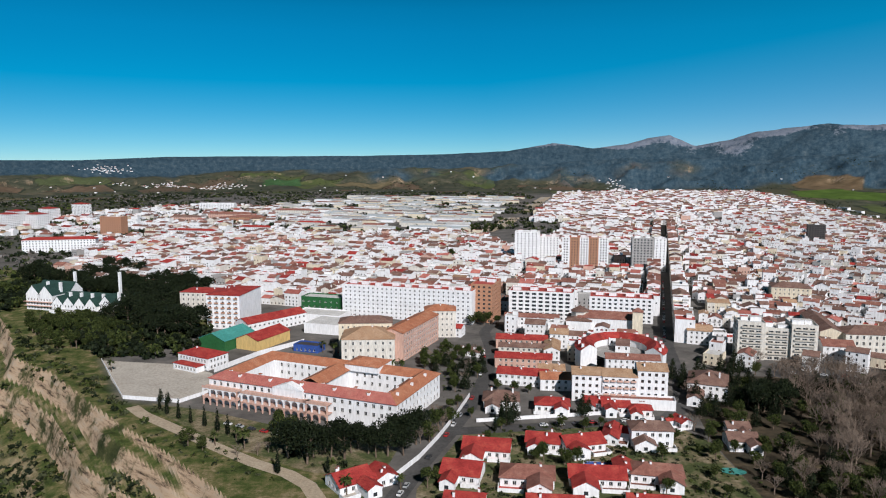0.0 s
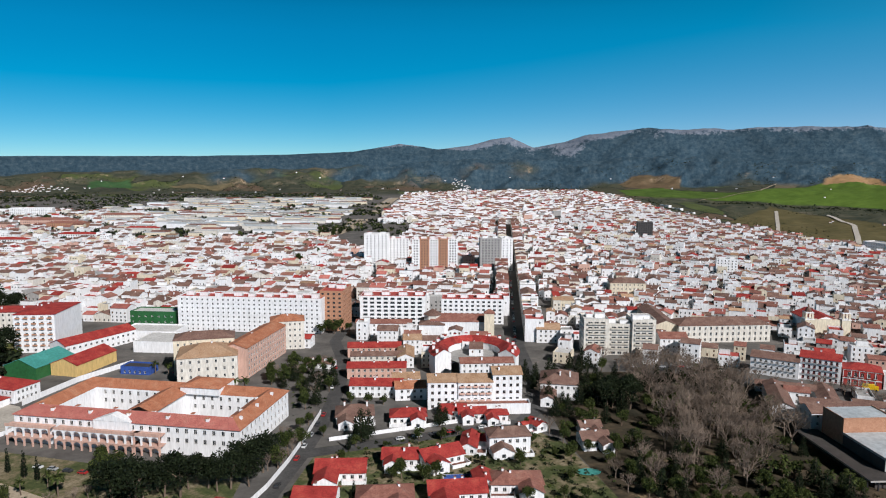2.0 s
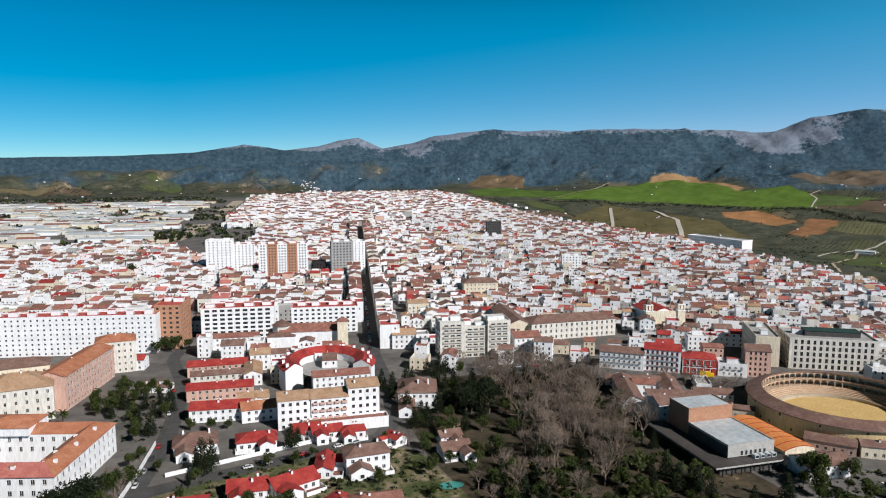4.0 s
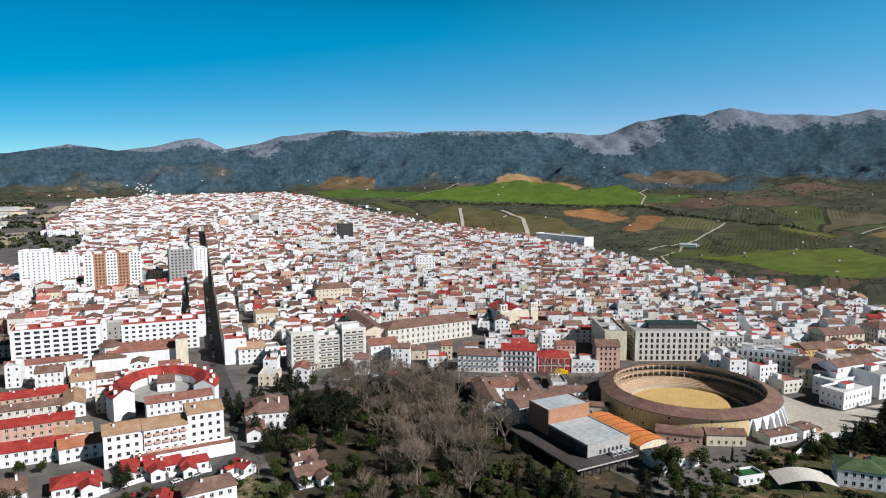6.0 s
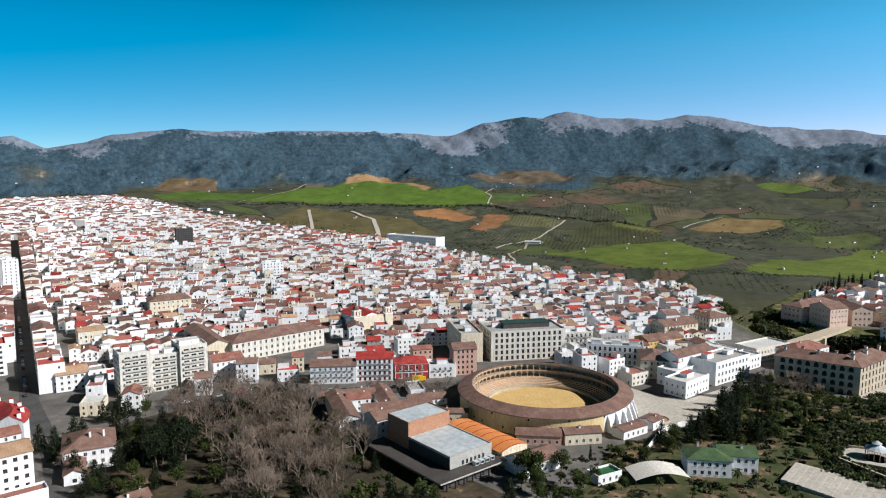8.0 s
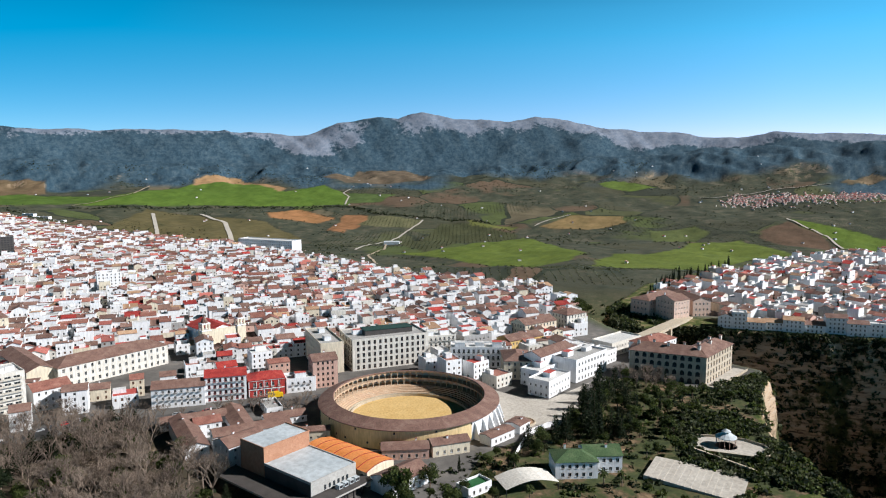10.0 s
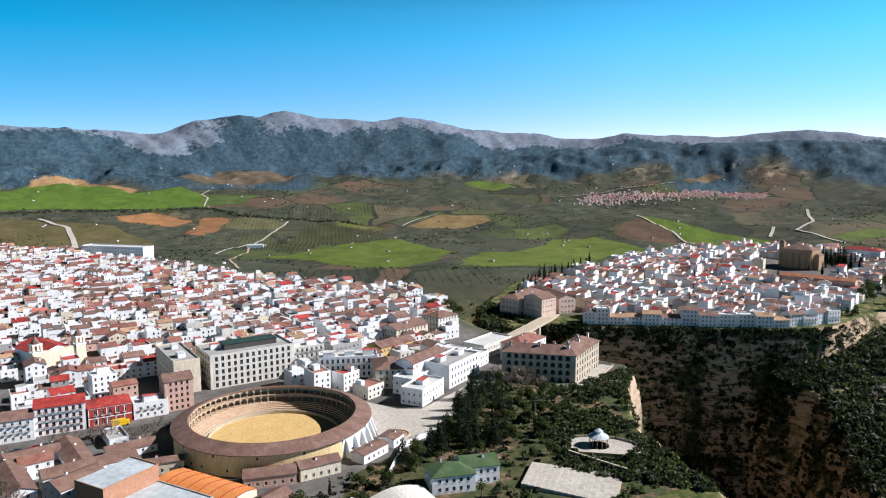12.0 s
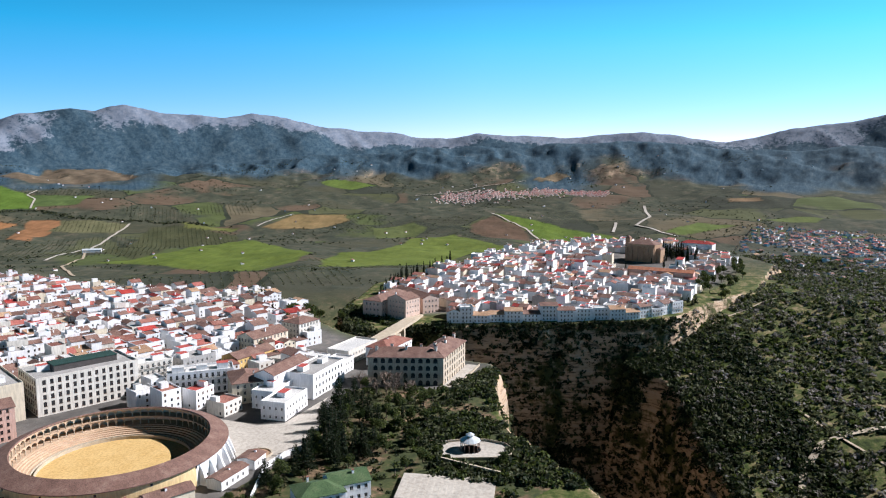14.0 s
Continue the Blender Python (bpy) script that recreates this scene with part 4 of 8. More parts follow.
# kept free for the buildings that stand out: x, y, radius
KEEP = [(-27, 545, 26), (25, 535, 26), (-75, 560, 28), (35, 548, 22), (82, 552, 38), (140, 540, 38), (165, 797, 38), (222, 795, 30), (115, 860, 30), (120, 505, 36), (556, 1054, 16), (300, 452, 46), (380, 335, 40),
        (400, 318, 24), (420, 265, 22), (410, 520, 20), (455, 530, 20), (650, 205, 48), (935, -45, 55), (860, -30, 40), (-165, 525, 40), (210, 440, 30), (205, 500, 12), (-522, 955, 50), (-470, 985, 26), (-420, 1180, 34), (-330, 1240, 28), (-452, 1500, 46), (-395, 1420, 34), (-520, 1420, 32), (-330, 1560, 40), (-560, 1750, 46), (-558, 1190, 24), (798, 800, 26), (798, 760, 22), (798, 845, 22), (-799, 1290, 22), (-826, 1364, 22), (-745, 1290, 22), (-806, 1440, 22), (-814, 1585, 22)]


def in_poly(x, y, poly):
    inside = False
    for (ax, ay), (bx, by) in zip(poly, poly[1:] + poly[:1]):
        if (ay > y) != (by > y) and x < (bx - ax) * (y - ay) / (by - ay) + ax:
            inside = not inside
    return inside


def plots(poly, turn, rng, row=11.0, street=6.5, low=6.0, high=12.0, block=70, sway=4.0):
    """House plots in rows: x, y, turn, width, depth."""
    c, s = math.cos(radians(turn)), math.sin(radians(turn))
    us = [px * c + py * s for px, py in poly]
    vs = [-px * s + py * c for px, py in poly]
    out, v, k = [], min(vs), 0
    while v < max(vs):
        depth = row + rng.uniform(-1.5, 2.5)
        u = min(us) + rng.uniform(0, 20)
        run = 0
        while u < max(us):
            w = rng.uniform(low, high)
            if run > block + rng.uniform(-15, 15):
                u += rng.uniform(5, 8)
                run = 0
            bend = sway * math.sin(u / 60.0 + k * 0.9) + sway * math.sin(v / 45.0)
            cu, cv = u + w / 2 + sway * math.sin(v / 70), v + depth / 2 + bend
            x, y = cu * c - cv * s, cu * s + cv * c
            if in_poly(x, y, poly) and all((x - a) ** 2 + (y - b) ** 2 > r * r for a, b, r in KEEP):
                out.append((x, y, turn + math.degrees(sway / 60.0 * math.cos(u / 60.0 + k * 0.9)) + rng.uniform(-1.5, 1.5), w + 0.1, depth, k % 2))
            u += w
            run += w
        v += depth + (street + rng.uniform(-1, 2) if k % 2 else rng.uniform(0.5, 5))
        k += 1
    return out


WALLS = [WHITE] * 20 + [PALE] * 3 + [CREAM, CREAM, PINK, GREY]
ROOFS = [TERRA] * 5 + [BROWNROOF] * 6 + [TANROOF, REDROOF, PINKROOF]


def far_house(s, x, y, z, turn, w, d, h, rng, wall, roof, flat, openings=True):
    """One house of the far mass, added to the shared shape s."""
    t = Shape()
    t.box(-w / 2, w / 2, -d / 2, d / 2, -4, h, wall, FLATWHITE if flat else wall)
    if flat:
        p = rng.uniform(0.5, 1.0)
        top = rng.choice((FLATWHITE, FLATWHITE, FLATGREY, FLATRED, TERRA))
        t.box(-w / 2, w / 2, -d / 2, -d / 2 + 0.3, h, h + p, wall)
        t.box(-w / 2, -w / 2 + 0.3, -d / 2 + 0.3, d / 2, h, h + p, wall)
        t.box(w / 2 - 0.3, w / 2, -d / 2 + 0.3, d / 2, h, h + p, wall)
        t.face([(-w / 2 + 0.3, -d / 2 + 0.3, h + 0.04), (w / 2 - 0.3, -d / 2 + 0.3, h + 0.04), (w / 2 - 0.3, d / 2, h + 0.04), (-w / 2 + 0.3, d / 2, h + 0.04)], top)
        if rng.random() < 0.7:
            a, b, q = rng.uniform(1.2, w * 0.32), rng.uniform(1.2, 2.6), rng.uniform(2.2, 3.0)
            cx, cy = rng.uniform(-w / 2 + a, w / 2 - a), rng.uniform(0, d / 2 - b)
            t.box(cx - a, cx + a, cy - b, cy + b, h, h + q, WHITE, rng.choice((FLATWHITE, TERRA, FLATRED, FLATGREY)))
    else:
        kind = rng.random()
        if kind < 0.55:
            t.gable(-w / 2, w / 2, -d / 2, d / 2, h, d * rng.uniform(0.13, 0.2), roof, wall, 0.3)
        elif kind < 0.8:
            g = Shape()
            g.gable(-d / 2, d / 2, -w / 2, w / 2, h, w * rng.uniform(0.14, 0.22), roof, wall, 0.3)
            g.v = [(-b, a, c) for a, b, c in g.v]
            for f, i in zip(g.f, g.i):
                t.face([g.v[k] for k in f], g.m[i])
        else:
            r, q = rng.uniform(1.0, 2.2), 0.25
            y0, y1 = (-d / 2 - 0.3, d / 2)
            lo, hi = (h, h + r) if rng.random() < 0.6 else (h + r, h)
            top = [(-w / 2, y0, lo + q), (w / 2, y0, lo + q), (w / 2, y1, hi + q), (-w / 2, y1, hi + q)]
            bot = [(a, b, c - q) for a, b, c in top]
            t.solid(top + bot, [(0, 1, 2, 3), (4, 5, 1, 0), (5, 6, 2, 1), (6, 7, 3, 2), (7, 4, 0, 3)], roof)
            t.solid([(-w / 2, -d / 2, h), (w / 2, -d / 2, h), (w / 2, d / 2, h), (-w / 2, d / 2, h), (-w / 2, -d / 2, lo), (w / 2, -d / 2, lo), (w / 2, d / 2, hi), (-w / 2, d / 2, hi)], [(0, 1, 5, 4), (1, 2, 6, 5), (2, 3, 7, 6), (3, 0, 4, 7)], wall)
        if rng.random() < 0.5:
            cx, cy = rng.uniform(-w / 3, w / 3), rng.uniform(-1.5, 1.5)
            t.box(cx - 0.35, cx + 0.35, cy - 0.35, cy + 0.35, h, h + d * 0.16 + 1.0, WHITE)
    if openings:
        n = max(1, int(w / 3.0))
        for k in range(int(h / 3.0)):
            for j in range(n):
                if rng.random() < 0.82:
                    cx, b = -w / 2 + (j + 0.5) * w / n, k * 3.0 + 0.9
                    ww, hh = rng.uniform(0.4, 0.6), rng.uniform(1.2, 1.7)
                    t.box(cx - ww, cx + ww, -d / 2 - 0.03, -d / 2 + 0.1, b, b + hh, rng.choice((GLASS, GLASS, SHUTTER)))
        for side in (-1, 1):
            for k in range(int(h / 3.0)):
                if rng.random() < 0.35:
                    cy, b = rng.uniform(-d / 3, d / 3), k * 3.0 + 1.0
                    x0 = side * w / 2
                    t.box(min(x0 - 0.1, x0 + 0.03 * side), max(x0 + 0.1, x0 + 0.03 * side) if side < 0 else x0 + 0.03, cy - 0.45, cy + 0.45, b, b + 1.3, GLASS)
    c, q = math.cos(radians(turn)), math.sin(radians(turn))
    n = len(s.v)
    s.v.extend((x + a * c - b * q, y + a * q + b * c, z + e) for a, b, e in t.v)
    for m in t.m:
        if m not in s.m:
            s.m.append(m)
    for f, i in zip(t.f, t.i):
        s.f.append(tuple(n + k for k in f))
        s.i.append(s.m.index(t.m[i]))


def build_town():
    rng = random.Random(11)
    all_plots = []
    for poly, turn, row, low, high, tall in ((R1, -17, 12, 7, 14, 3.2), (R2, -20, 12, 7, 15, 2.8), (R3A, -17, 11, 6, 12, 2.5), (R3B, -37, 10.5, 6, 12, 2.3), (R3C, -30, 11, 7, 13, 2.3), (R4, -14, 13, 9, 20, 3.2), (R5, -12, 13, 9, 20, 2.2), (R7, 68, 10, 6, 12, 2.4)):
        for p in plots(poly, turn, rng, row, low=low, high=high):
            all_plots.append((*p, tall, poly is R5))
    all_plots.sort(key=lambda p: math.hypot(p[0] - 190, (p[1] - 330) * 1.0))
    shape = Shape()
    near = 0
    zs = ground(np.array([p[0] for p in all_plots]), np.array([p[1] for p in all_plots]))
    for (x, y, turn, w, d, back, tall, sparse), z in zip(all_plots, zs):
        if (sparse and rng.random() < 0.68) or rng.random() < 0.03:
            continue
        if y < 1345 and abs((x - 151) * ST[1] - (y - 463) * ST[0]) < 24:
            continue
        floors = max(1, min(5, round(rng.gauss(tall, 0.7))))
        wall, roof, flat = rng.choice(WALLS), rng.choice(ROOFS), rng.random() < 0.44
        if near < 44 and z > -3 and x < 600:
            near += 1
            colour = {"whitewash": "whitewashed", "pale_render": "pale rendered", "cream_render": "cream rendered", "pink_render": "pink rendered", "grey_render": "grey rendered", "ochre_render": "ochre rendered"}[wall.name]
            if flat:
                top = rng.choice((FLATWHITE, FLATRED, FLATGREY))
                house("town_house", x, y, turn, w, d, floors, f"{colour} town house with a flat {'red' if top is FLATRED else 'pale'} roof terrace", wall=wall, roof="flat", roof_mat=top, sides="fl", chimneys=0, huts=rng.choice((0, 1)), rng=rng, group="town houses", gap=3.4, z=float(z), balconies=(1,) if rng.random() < 0.3 else ())
            else:
                house("town_house", x, y, turn, w, d, floors, f"{colour} town house with a pitched {'red' if roof is REDROOF else 'brown' if roof is BROWNROOF else 'terracotta'} tile roof", wall=wall, roof="gable", roof_mat=roof, flip=rng.random() < 0.3, sides="fl", chimneys=rng.choice((0, 1)), rng=rng, group="town houses", gap=3.4, z=float(z), rise=min(w, d) * rng.uniform(0.13, 0.22), balconies=(1,) if rng.random() < 0.3 else ())
        else:
            far_house(shape, x, y, float(z), turn, w, d, floors * 2.9 + rng.uniform(-0.5, 0.5), rng, wall, roof, flat, openings=math.hypot(x, y) < 1500)
    # sheds by the railway
    for _ in range(420):
        x, y = rng.uniform(-460, 260), rng.uniform(1230, 2330)
        if not in_poly(x, y, [(-460, 1900), (-240, 1210), (40, 1230), (260, 2300), (-250, 2350)]):
            continue
        w, d, h = rng.uniform(18, 60), rng.uniform(15, 30), rng.uniform(5, 9)
        t = Shape()
        roof = rng.choice((SHEET, SHEET, FLATWHITE, FLATGREY, TERRA))
        t.box(-w / 2, w / 2, -d / 2, d / 2, -2, h, rng.choice((WHITE, PALE, CREAM)))
        t.gable(-w / 2, w / 2, -d / 2, d / 2, h, d * 0.06, roof, WHITE, 0.3)
        far_add(shape, t, x, y, 0, -14 + rng.uniform(-3, 3))
    # outlying farms, the pale housing estate and white hamlets
    spots = []
    for _ in range(760):
        u, v = rng.random(), rng.gauss(0, 1)
        spots.append((3010 + 90 * u + 42 * v, 480 - 520 * u + rng.gauss(0, 16), PINK))
        if u < 0.35:
            spots.append((3090 + 25 * v, -60 - 420 * u + rng.gauss(0, 14), PINK))
    for _ in range(220):
        a, r = radians(rng.uniform(-38, 112)), rng.uniform(1500, 3700)
        spots.append((CX + math.sin(a) * r, CY + math.cos(a) * r, WHITE))
    for k in range(170):
        spots.append((-1180 + rng.gauss(0, 150), 3270 + rng.gauss(0, 45), WHITE))
        if k < 60:
            spots.append((-1800 + rng.gauss(0, 60), 3800 + rng.gauss(0, 50), WHITE))
        if k < 45:
            spots.append((820 + rng.gauss(0, 30), 3330 + rng.gauss(0, 70), WHITE))
    for _ in range(620):
        spots.append((1180 + rng.gauss(0, 170), -385 + rng.gauss(0, 75), WHITE))
    sd = inside_distance(np.array([p[0] for p in spots]), np.array([p[1] for p in spots]), MAIN)
    so = inside_distance(np.array([p[0] for p in spots]), np.array([p[1] for p in spots]), OLD)
    zz = ground(np.array([p[0] for p in spots]), np.array([p[1] for p in spots]))
    for (x, y, wall), a, b, z in zip(spots, sd, so, zz):
        if a < -20 and b < -5:
            far_house(shape, x, y, float(z) - 0.5, rng.uniform(-60, 60) if wall is WHITE else -25, rng.uniform(5, 9), rng.uniform(5, 7), rng.uniform(2.4, 4), rng, wall if wall is WHITE else PALE, PINKROOF if wall is PINK else rng.choice(ROOFS), False, False)
    ob = shape.link("town_houses_far")
    tagged(ob, "dense mass of white houses with terracotta roofs spreading over the plateau", "houses", kind="stuff")


def far_add(s, t, x, y, z, turn):
    c, q = math.cos(radians(turn)), math.sin(radians(turn))
    n = len(s.v)
    s.v.extend((x + a * c - b * q, y + a * q + b * c, z + e) for a, b, e in t.v)
    for m in t.m:
        if m not in s.m:
            s.m.append(m)
    for f, i in zip(t.f, t.i):
        s.f.append(tuple(n + k for k in f))
        s.i.append(s.m.index(t.m[i]))


build_town()


def street_row():
    """Close rows of taller houses that shade the long shopping street."""
    rng = random.Random(17)
    shape = Shape()
    for side in (-1, 1):
        u = 12.0 if side > 0 else 62.0
        while u < 905:
            w, d = rng.uniform(9, 18), rng.uniform(11, 14)
            off = side * (4.9 + d / 2)
            x = 151 + ST[0] * (u + w / 2) + ST[1] * off
            y = 463 + ST[1] * (u + w / 2) - ST[0] * off
            u += w
            if all((x - a) ** 2 + (y - b) ** 2 > (r - 8) ** 2 for a, b, r in KEEP if r > 12):
                h = rng.choice((12.4, 12.4, 15.5, 15.5))
                far_house(shape, x, y, 0, -17.1 + (90 if side < 0 else -90), w + 0.1, d, h, rng, rng.choice((WHITE, WHITE, WHITE, PALE, CREAM)), rng.choice((TERRA, BROWNROOF)), rng.random() < 0.4)
    tagged(shape.link("shopping_street_houses"), "tall white houses lining the long shopping street", "houses", kind="stuff")


street_row()


def draped(name, pts, width, mat, label, category, lift=0.6):
    """A track that follows the land."""
    line = []
    for (ax, ay), (bx, by) in zip(pts, pts[1:]):
        n = max(1, int(math.hypot(bx - ax, by - ay) / 8))
        line += [(ax + (bx - ax) * k / n, ay + (by - ay) * k / n) for k in range(n)]
    line.append(pts[-1])
    s = Shape()
    prev = None
    for k, (x, y) in enumerate(line):
        ax, ay = line[max(k - 1, 0)]
        bx, by = line[min(k + 1, len(line) - 1)]
        n = math.hypot(bx - ax, by - ay)
        nx, ny = -(by - ay) / n * width / 2, (bx - ax) / n * width / 2
        z = max(ground_at(x + nx, y + ny), ground_at(x, y), ground_at(x - nx, y - ny)) + lift
        cur = ((x + nx, y + ny, z), (x - nx, y - ny, z))
        if prev:
            s.face([prev[1], cur[1], cur[0], prev[0]], mat)
        prev = cur
    tagged(s.link(name), label, category, kind="structure")


draped("country_road", [(1850, 2142), (1779, 1942), (1500, 1600), (1091, 1123), (880, 960)], 15, PAVING, "wide pale country road leaving the town", "road", 1.6)
draped("country_road", [(1728, 2253), (1400, 1800), (1100, 1380), (984, 1223)], 12, PAVING, "pale country road between fields", "road", 1.6)
draped("farm_track", [(1583, 2518), (1866, 2535), (2029, 2653)], 7, DIRTPATH, "pale farm track along a green field", "road", 1.6)
draped("farm_track", [(1589, 1241), (1861, 1343), (2063, 1388), (2268, 1437)], 8, PAVING, "pale farm track between groves", "road", 1.6)
draped("farm_track", [(1769, 1262), (1640, 1180), (1480, 1120), (1350, 1000)], 6, DIRTPATH, "pale farm track to a barn", "road", 1.4)
draped("farm_track", [(2309, 1830), (2416, 1890), (2449, 1947), (2526, 1965)], 6, PAVING, "pale winding farm track on a green slope", "road", 1.6)
draped("farm_track", [(2330, 1016), (2501, 990), (2544, 963)], 7, PAVING, "pale farm track beside a tan field", "road", 1.6)
draped("farm_track", [(2695, 250), (2474, 120), (2021, -25)], 7, PAVING, "pale farm track across a green field", "road", 1.6)
draped("country_road", [(2908, -335), (2622, -313), (2494, -248), (2386, -313), (2338, -356)], 10, PAVING, "pale winding country road in the valley", "road", 1.6)
draped("country_road", [(2418, -166), (2562, -190)], 10, PAVING, "short pale country road in the valley", "road", 1.6)
draped("country_road", [(2987, 588), (3211, 308), (3337, 135)], 9, PAVING, "pale road above the housing estate", "road", 2.0)
draped("footpath", [(760, -140), (735, -110), (714, -85), (690, -58), (665, -34)], 2.4, DIRTPATH, "pale zigzag footpath on the scrub slope", "path", 0.5)
draped("footpath", [(640, -58), (635, -53), (619, -30), (610, -36), (585, -76), (547, -100), (501, -120), (460, -135)], 2.2, DIRTPATH, "pale footpath down the scrub slope", "path", 0.5)
draped("stone_walkway", [(450, -62), (475, -66), (499, -75), (522, -93), (533, -114), (540, -140), (545, -170)], 4.5, STONE, "pale stone walkway curving down the slope", "path", 1.2)


# ---- bullring ----
def ring_band(s, r0, z0, r1, z1, mat, n=136, a0=0.0, a1=360.0):
    """A band of quads between two circles."""
    pts = []
    for k in range(n + 1):
        p = radians(a0 + (a1 - a0) * k / n)
        pts += [(r0 * math.cos(p), r0 * math.sin(p), z0), (r1 * math.cos(p), r1 * math.sin(p), z1)]
    s.solid(pts, [(2 * k, 2 * k + 2, 2 * k + 3, 2 * k + 1) for k in range(n)], mat)


def arcade(s, r, z0, spring, z1, bays, mat, pier=0.45, depth=0.5):
    """Ring wall above arched openings."""
    for b in range(bays):
        a, c = 2 * math.pi * b / bays, 2 * math.pi * (b + 1) / bays
        half = (c - a) / 2
        mid = (a + c) / 2
        edge = pier / r / 2
        arch = []
        for k in range(9):
            t = math.pi * k / 8
            arch.append((mid - (half - edge) * math.cos(t), spring + (half - edge) * r * 0.75 * math.sin(t)))
        for (p, zp), (q, zq) in zip(arch, arch[1:]):
            for rr in (r, r + depth):
                s.face([(rr * math.cos(p), rr * math.sin(p), zp), (rr * math.cos(q), rr * math.sin(q), zq), (rr * math.cos(q), rr * math.sin(q), z1), (rr * math.cos(p), rr * math.sin(p), z1)], mat)
            s.face([(r * math.cos(p), r * math.sin(p), zp), (r * math.cos(q), r * math.sin(q), zq), ((r + depth) * math.cos(q), (r + depth) * math.sin(q), zq), ((r + depth) * math.cos(p), (r + depth) * math.sin(p), zp)], mat)
        for p, q in ((a, arch[0][0]), (arch[-1][0], c)):
            s.face([(r * math.cos(p), r * math.sin(p), spring), (r * math.cos(q), r * math.sin(q), spring), (r * math.cos(q), r * math.sin(q), z1), (r * math.cos(p), r * math.sin(p), z1)], mat)


def bullring():
    root = empty_at("bullring", 324.7, 257.4, 0)
    tagged(root, "round stone bullring with a tiled roof, arcaded galleries and ochre sand", "bullring")
    s = Shape()
    ring_band(s, 43.4, 0, 43.4, 9.6, RINGWALL, a0=100, a1=253)
    ring_band(s, 43.4, 0, 43.4, 9.6, WHITE, a0=253, a1=460)
    s.link("outer_wall", root)
    s = Shape()
    prof, n = [(44.6, 9.4), (41.0, 10.75), (37.3, 12.0), (36.9, 11.6), (44.6, 9.05)], 136
    pts = [(r * math.cos(2 * math.pi * k / n), r * math.sin(2 * math.pi * k / n), z) for k in range(n) for r, z in prof]
    s.solid(pts, [(5 * k + j, 5 * ((k + 1) % n) + j, 5 * ((k + 1) % n) + (j + 1) % 5, 5 * k + (j + 1) % 5) for k in range(n) for j in range(5)], BROWNROOF)
    s.link("roof", root, "sloping ring of weathered brown clay tiles")
    s = Shape()
    ring_band(s, 42.8, 0, 42.8, 9.8, CREAM)
    s.link("back_wall", root)
    for z0, spring, z1, name in ((7.7, 9.6, 11.5, "upper_arcade"), (4.0, 5.9, 7.5, "lower_arcade")):
        s = Shape()
        arcade(s, 37.5, z0, spring, z1, 68, RINGSTONE)
        s.link(name, root, "warm brown stone arches round the gallery")
        c = Shape()
        for k in range(8):
            p, q = 2 * math.pi * k / 8, 2 * math.pi * (k + 1) / 8
            c.face([(0.22 * math.cos(p), 0.22 * math.sin(p), 0), (0.22 * math.cos(q), 0.22 * math.sin(q), 0), (0.19 * math.cos(q), 0.19 * math.sin(q), spring - z0), (0.19 * math.cos(p), 0.19 * math.sin(p), spring - z0)], STONE)
        c.box(-0.3, 0.3, -0.3, 0.3, spring - z0 - 0.2, spring - z0, STONE)
        first = None
        for b in range(68):
            a = 2 * math.pi * b / 68
            if first is None:
                first = c.link("column", root)
                ob = first
            else:
                ob = new("column", first.data)
                ob.parent = root
            ob.matrix_basis = pose(37.75 * math.cos(a), 37.75 * math.sin(a), z0, 0, 0, math.degrees(a))
    for z, r0, r1, name in ((7.6, 37.3, 42.8, "upper_floor"), (3.9, 36.6, 42.8, "lower_floor")):
        s = Shape()
        ring_band(s, r0, z, r1, z, RINGSTONE)
        ring_band(s, r0, z - 0.35, r0, z, RINGSTONE)
        ring_band(s, r1, z - 0.35, r0, z - 0.35, RINGSTONE)
        s.link(name, root)
    for k in range(5):
        s = Shape()
        r, z = 36.6 - k * 1.1, 3.6 - k * 0.55
        ring_band(s, r - 1.1, z, r, z, RINGSTONE)
        ring_band(s, r - 1.1, z - 0.55, r - 1.1, z, RINGSTONE)
        s.link("seat_tier", root)
    for r0, r1 in ((31.1, 30.7), (29.6, 29.2)):
        s = Shape()
        ring_band(s, r0, 0, r0, 1.5, STONE)
        ring_band(s, r0, 1.5, r1, 1.5, STONE)
        ring_band(s, r1, 1.5, r1, 0, STONE)
        s.link("barrier", root)
    s = Shape()
    s.face([(31.0 * math.cos(2 * math.pi * k / 96), 31.0 * math.sin(2 * math.pi * k / 96), 0.1) for k in range(96)], SAND)
    s.link("sand_floor", root, "raked ochre sand")
    rng = random.Random(5)
    for k in range(30):
        a = radians(130 + 8.2 * k)
        w = Shape()
        hi = k % 3 == 0
        w.box(-0.45, 0.45, -0.05, 0.25, 0, 1.0, GLASS)
        w.box(-0.6, 0.6, -0.08, 0.1, -0.15, 0, STONE)
        ob = w.link("window", root)
        ob.matrix_basis = Matrix.Translation((43.4 * math.cos(a), 43.4 * math.sin(a), 7.3 if hi else 2.0)) @ Matrix.Rotation(a + math.pi / 2, 4, "Z")
    for k in range(9):
        a = radians(256 + 8 * k)
        w = Shape()
        w.solid([(-0.8, -3.6, 0), (0.8, -3.6, 0), (0.8, 0, 0), (-0.8, 0, 0), (-0.5, -1.2, 6.5), (0.5, -1.2, 6.5), (0.5, 0, 8), (-0.5, 0, 8)], [(0, 1, 5, 4), (1, 2, 6, 5), (3, 0, 4, 7), (4, 5, 6, 7)], WHITE)
        ob = w.link("buttress", root)
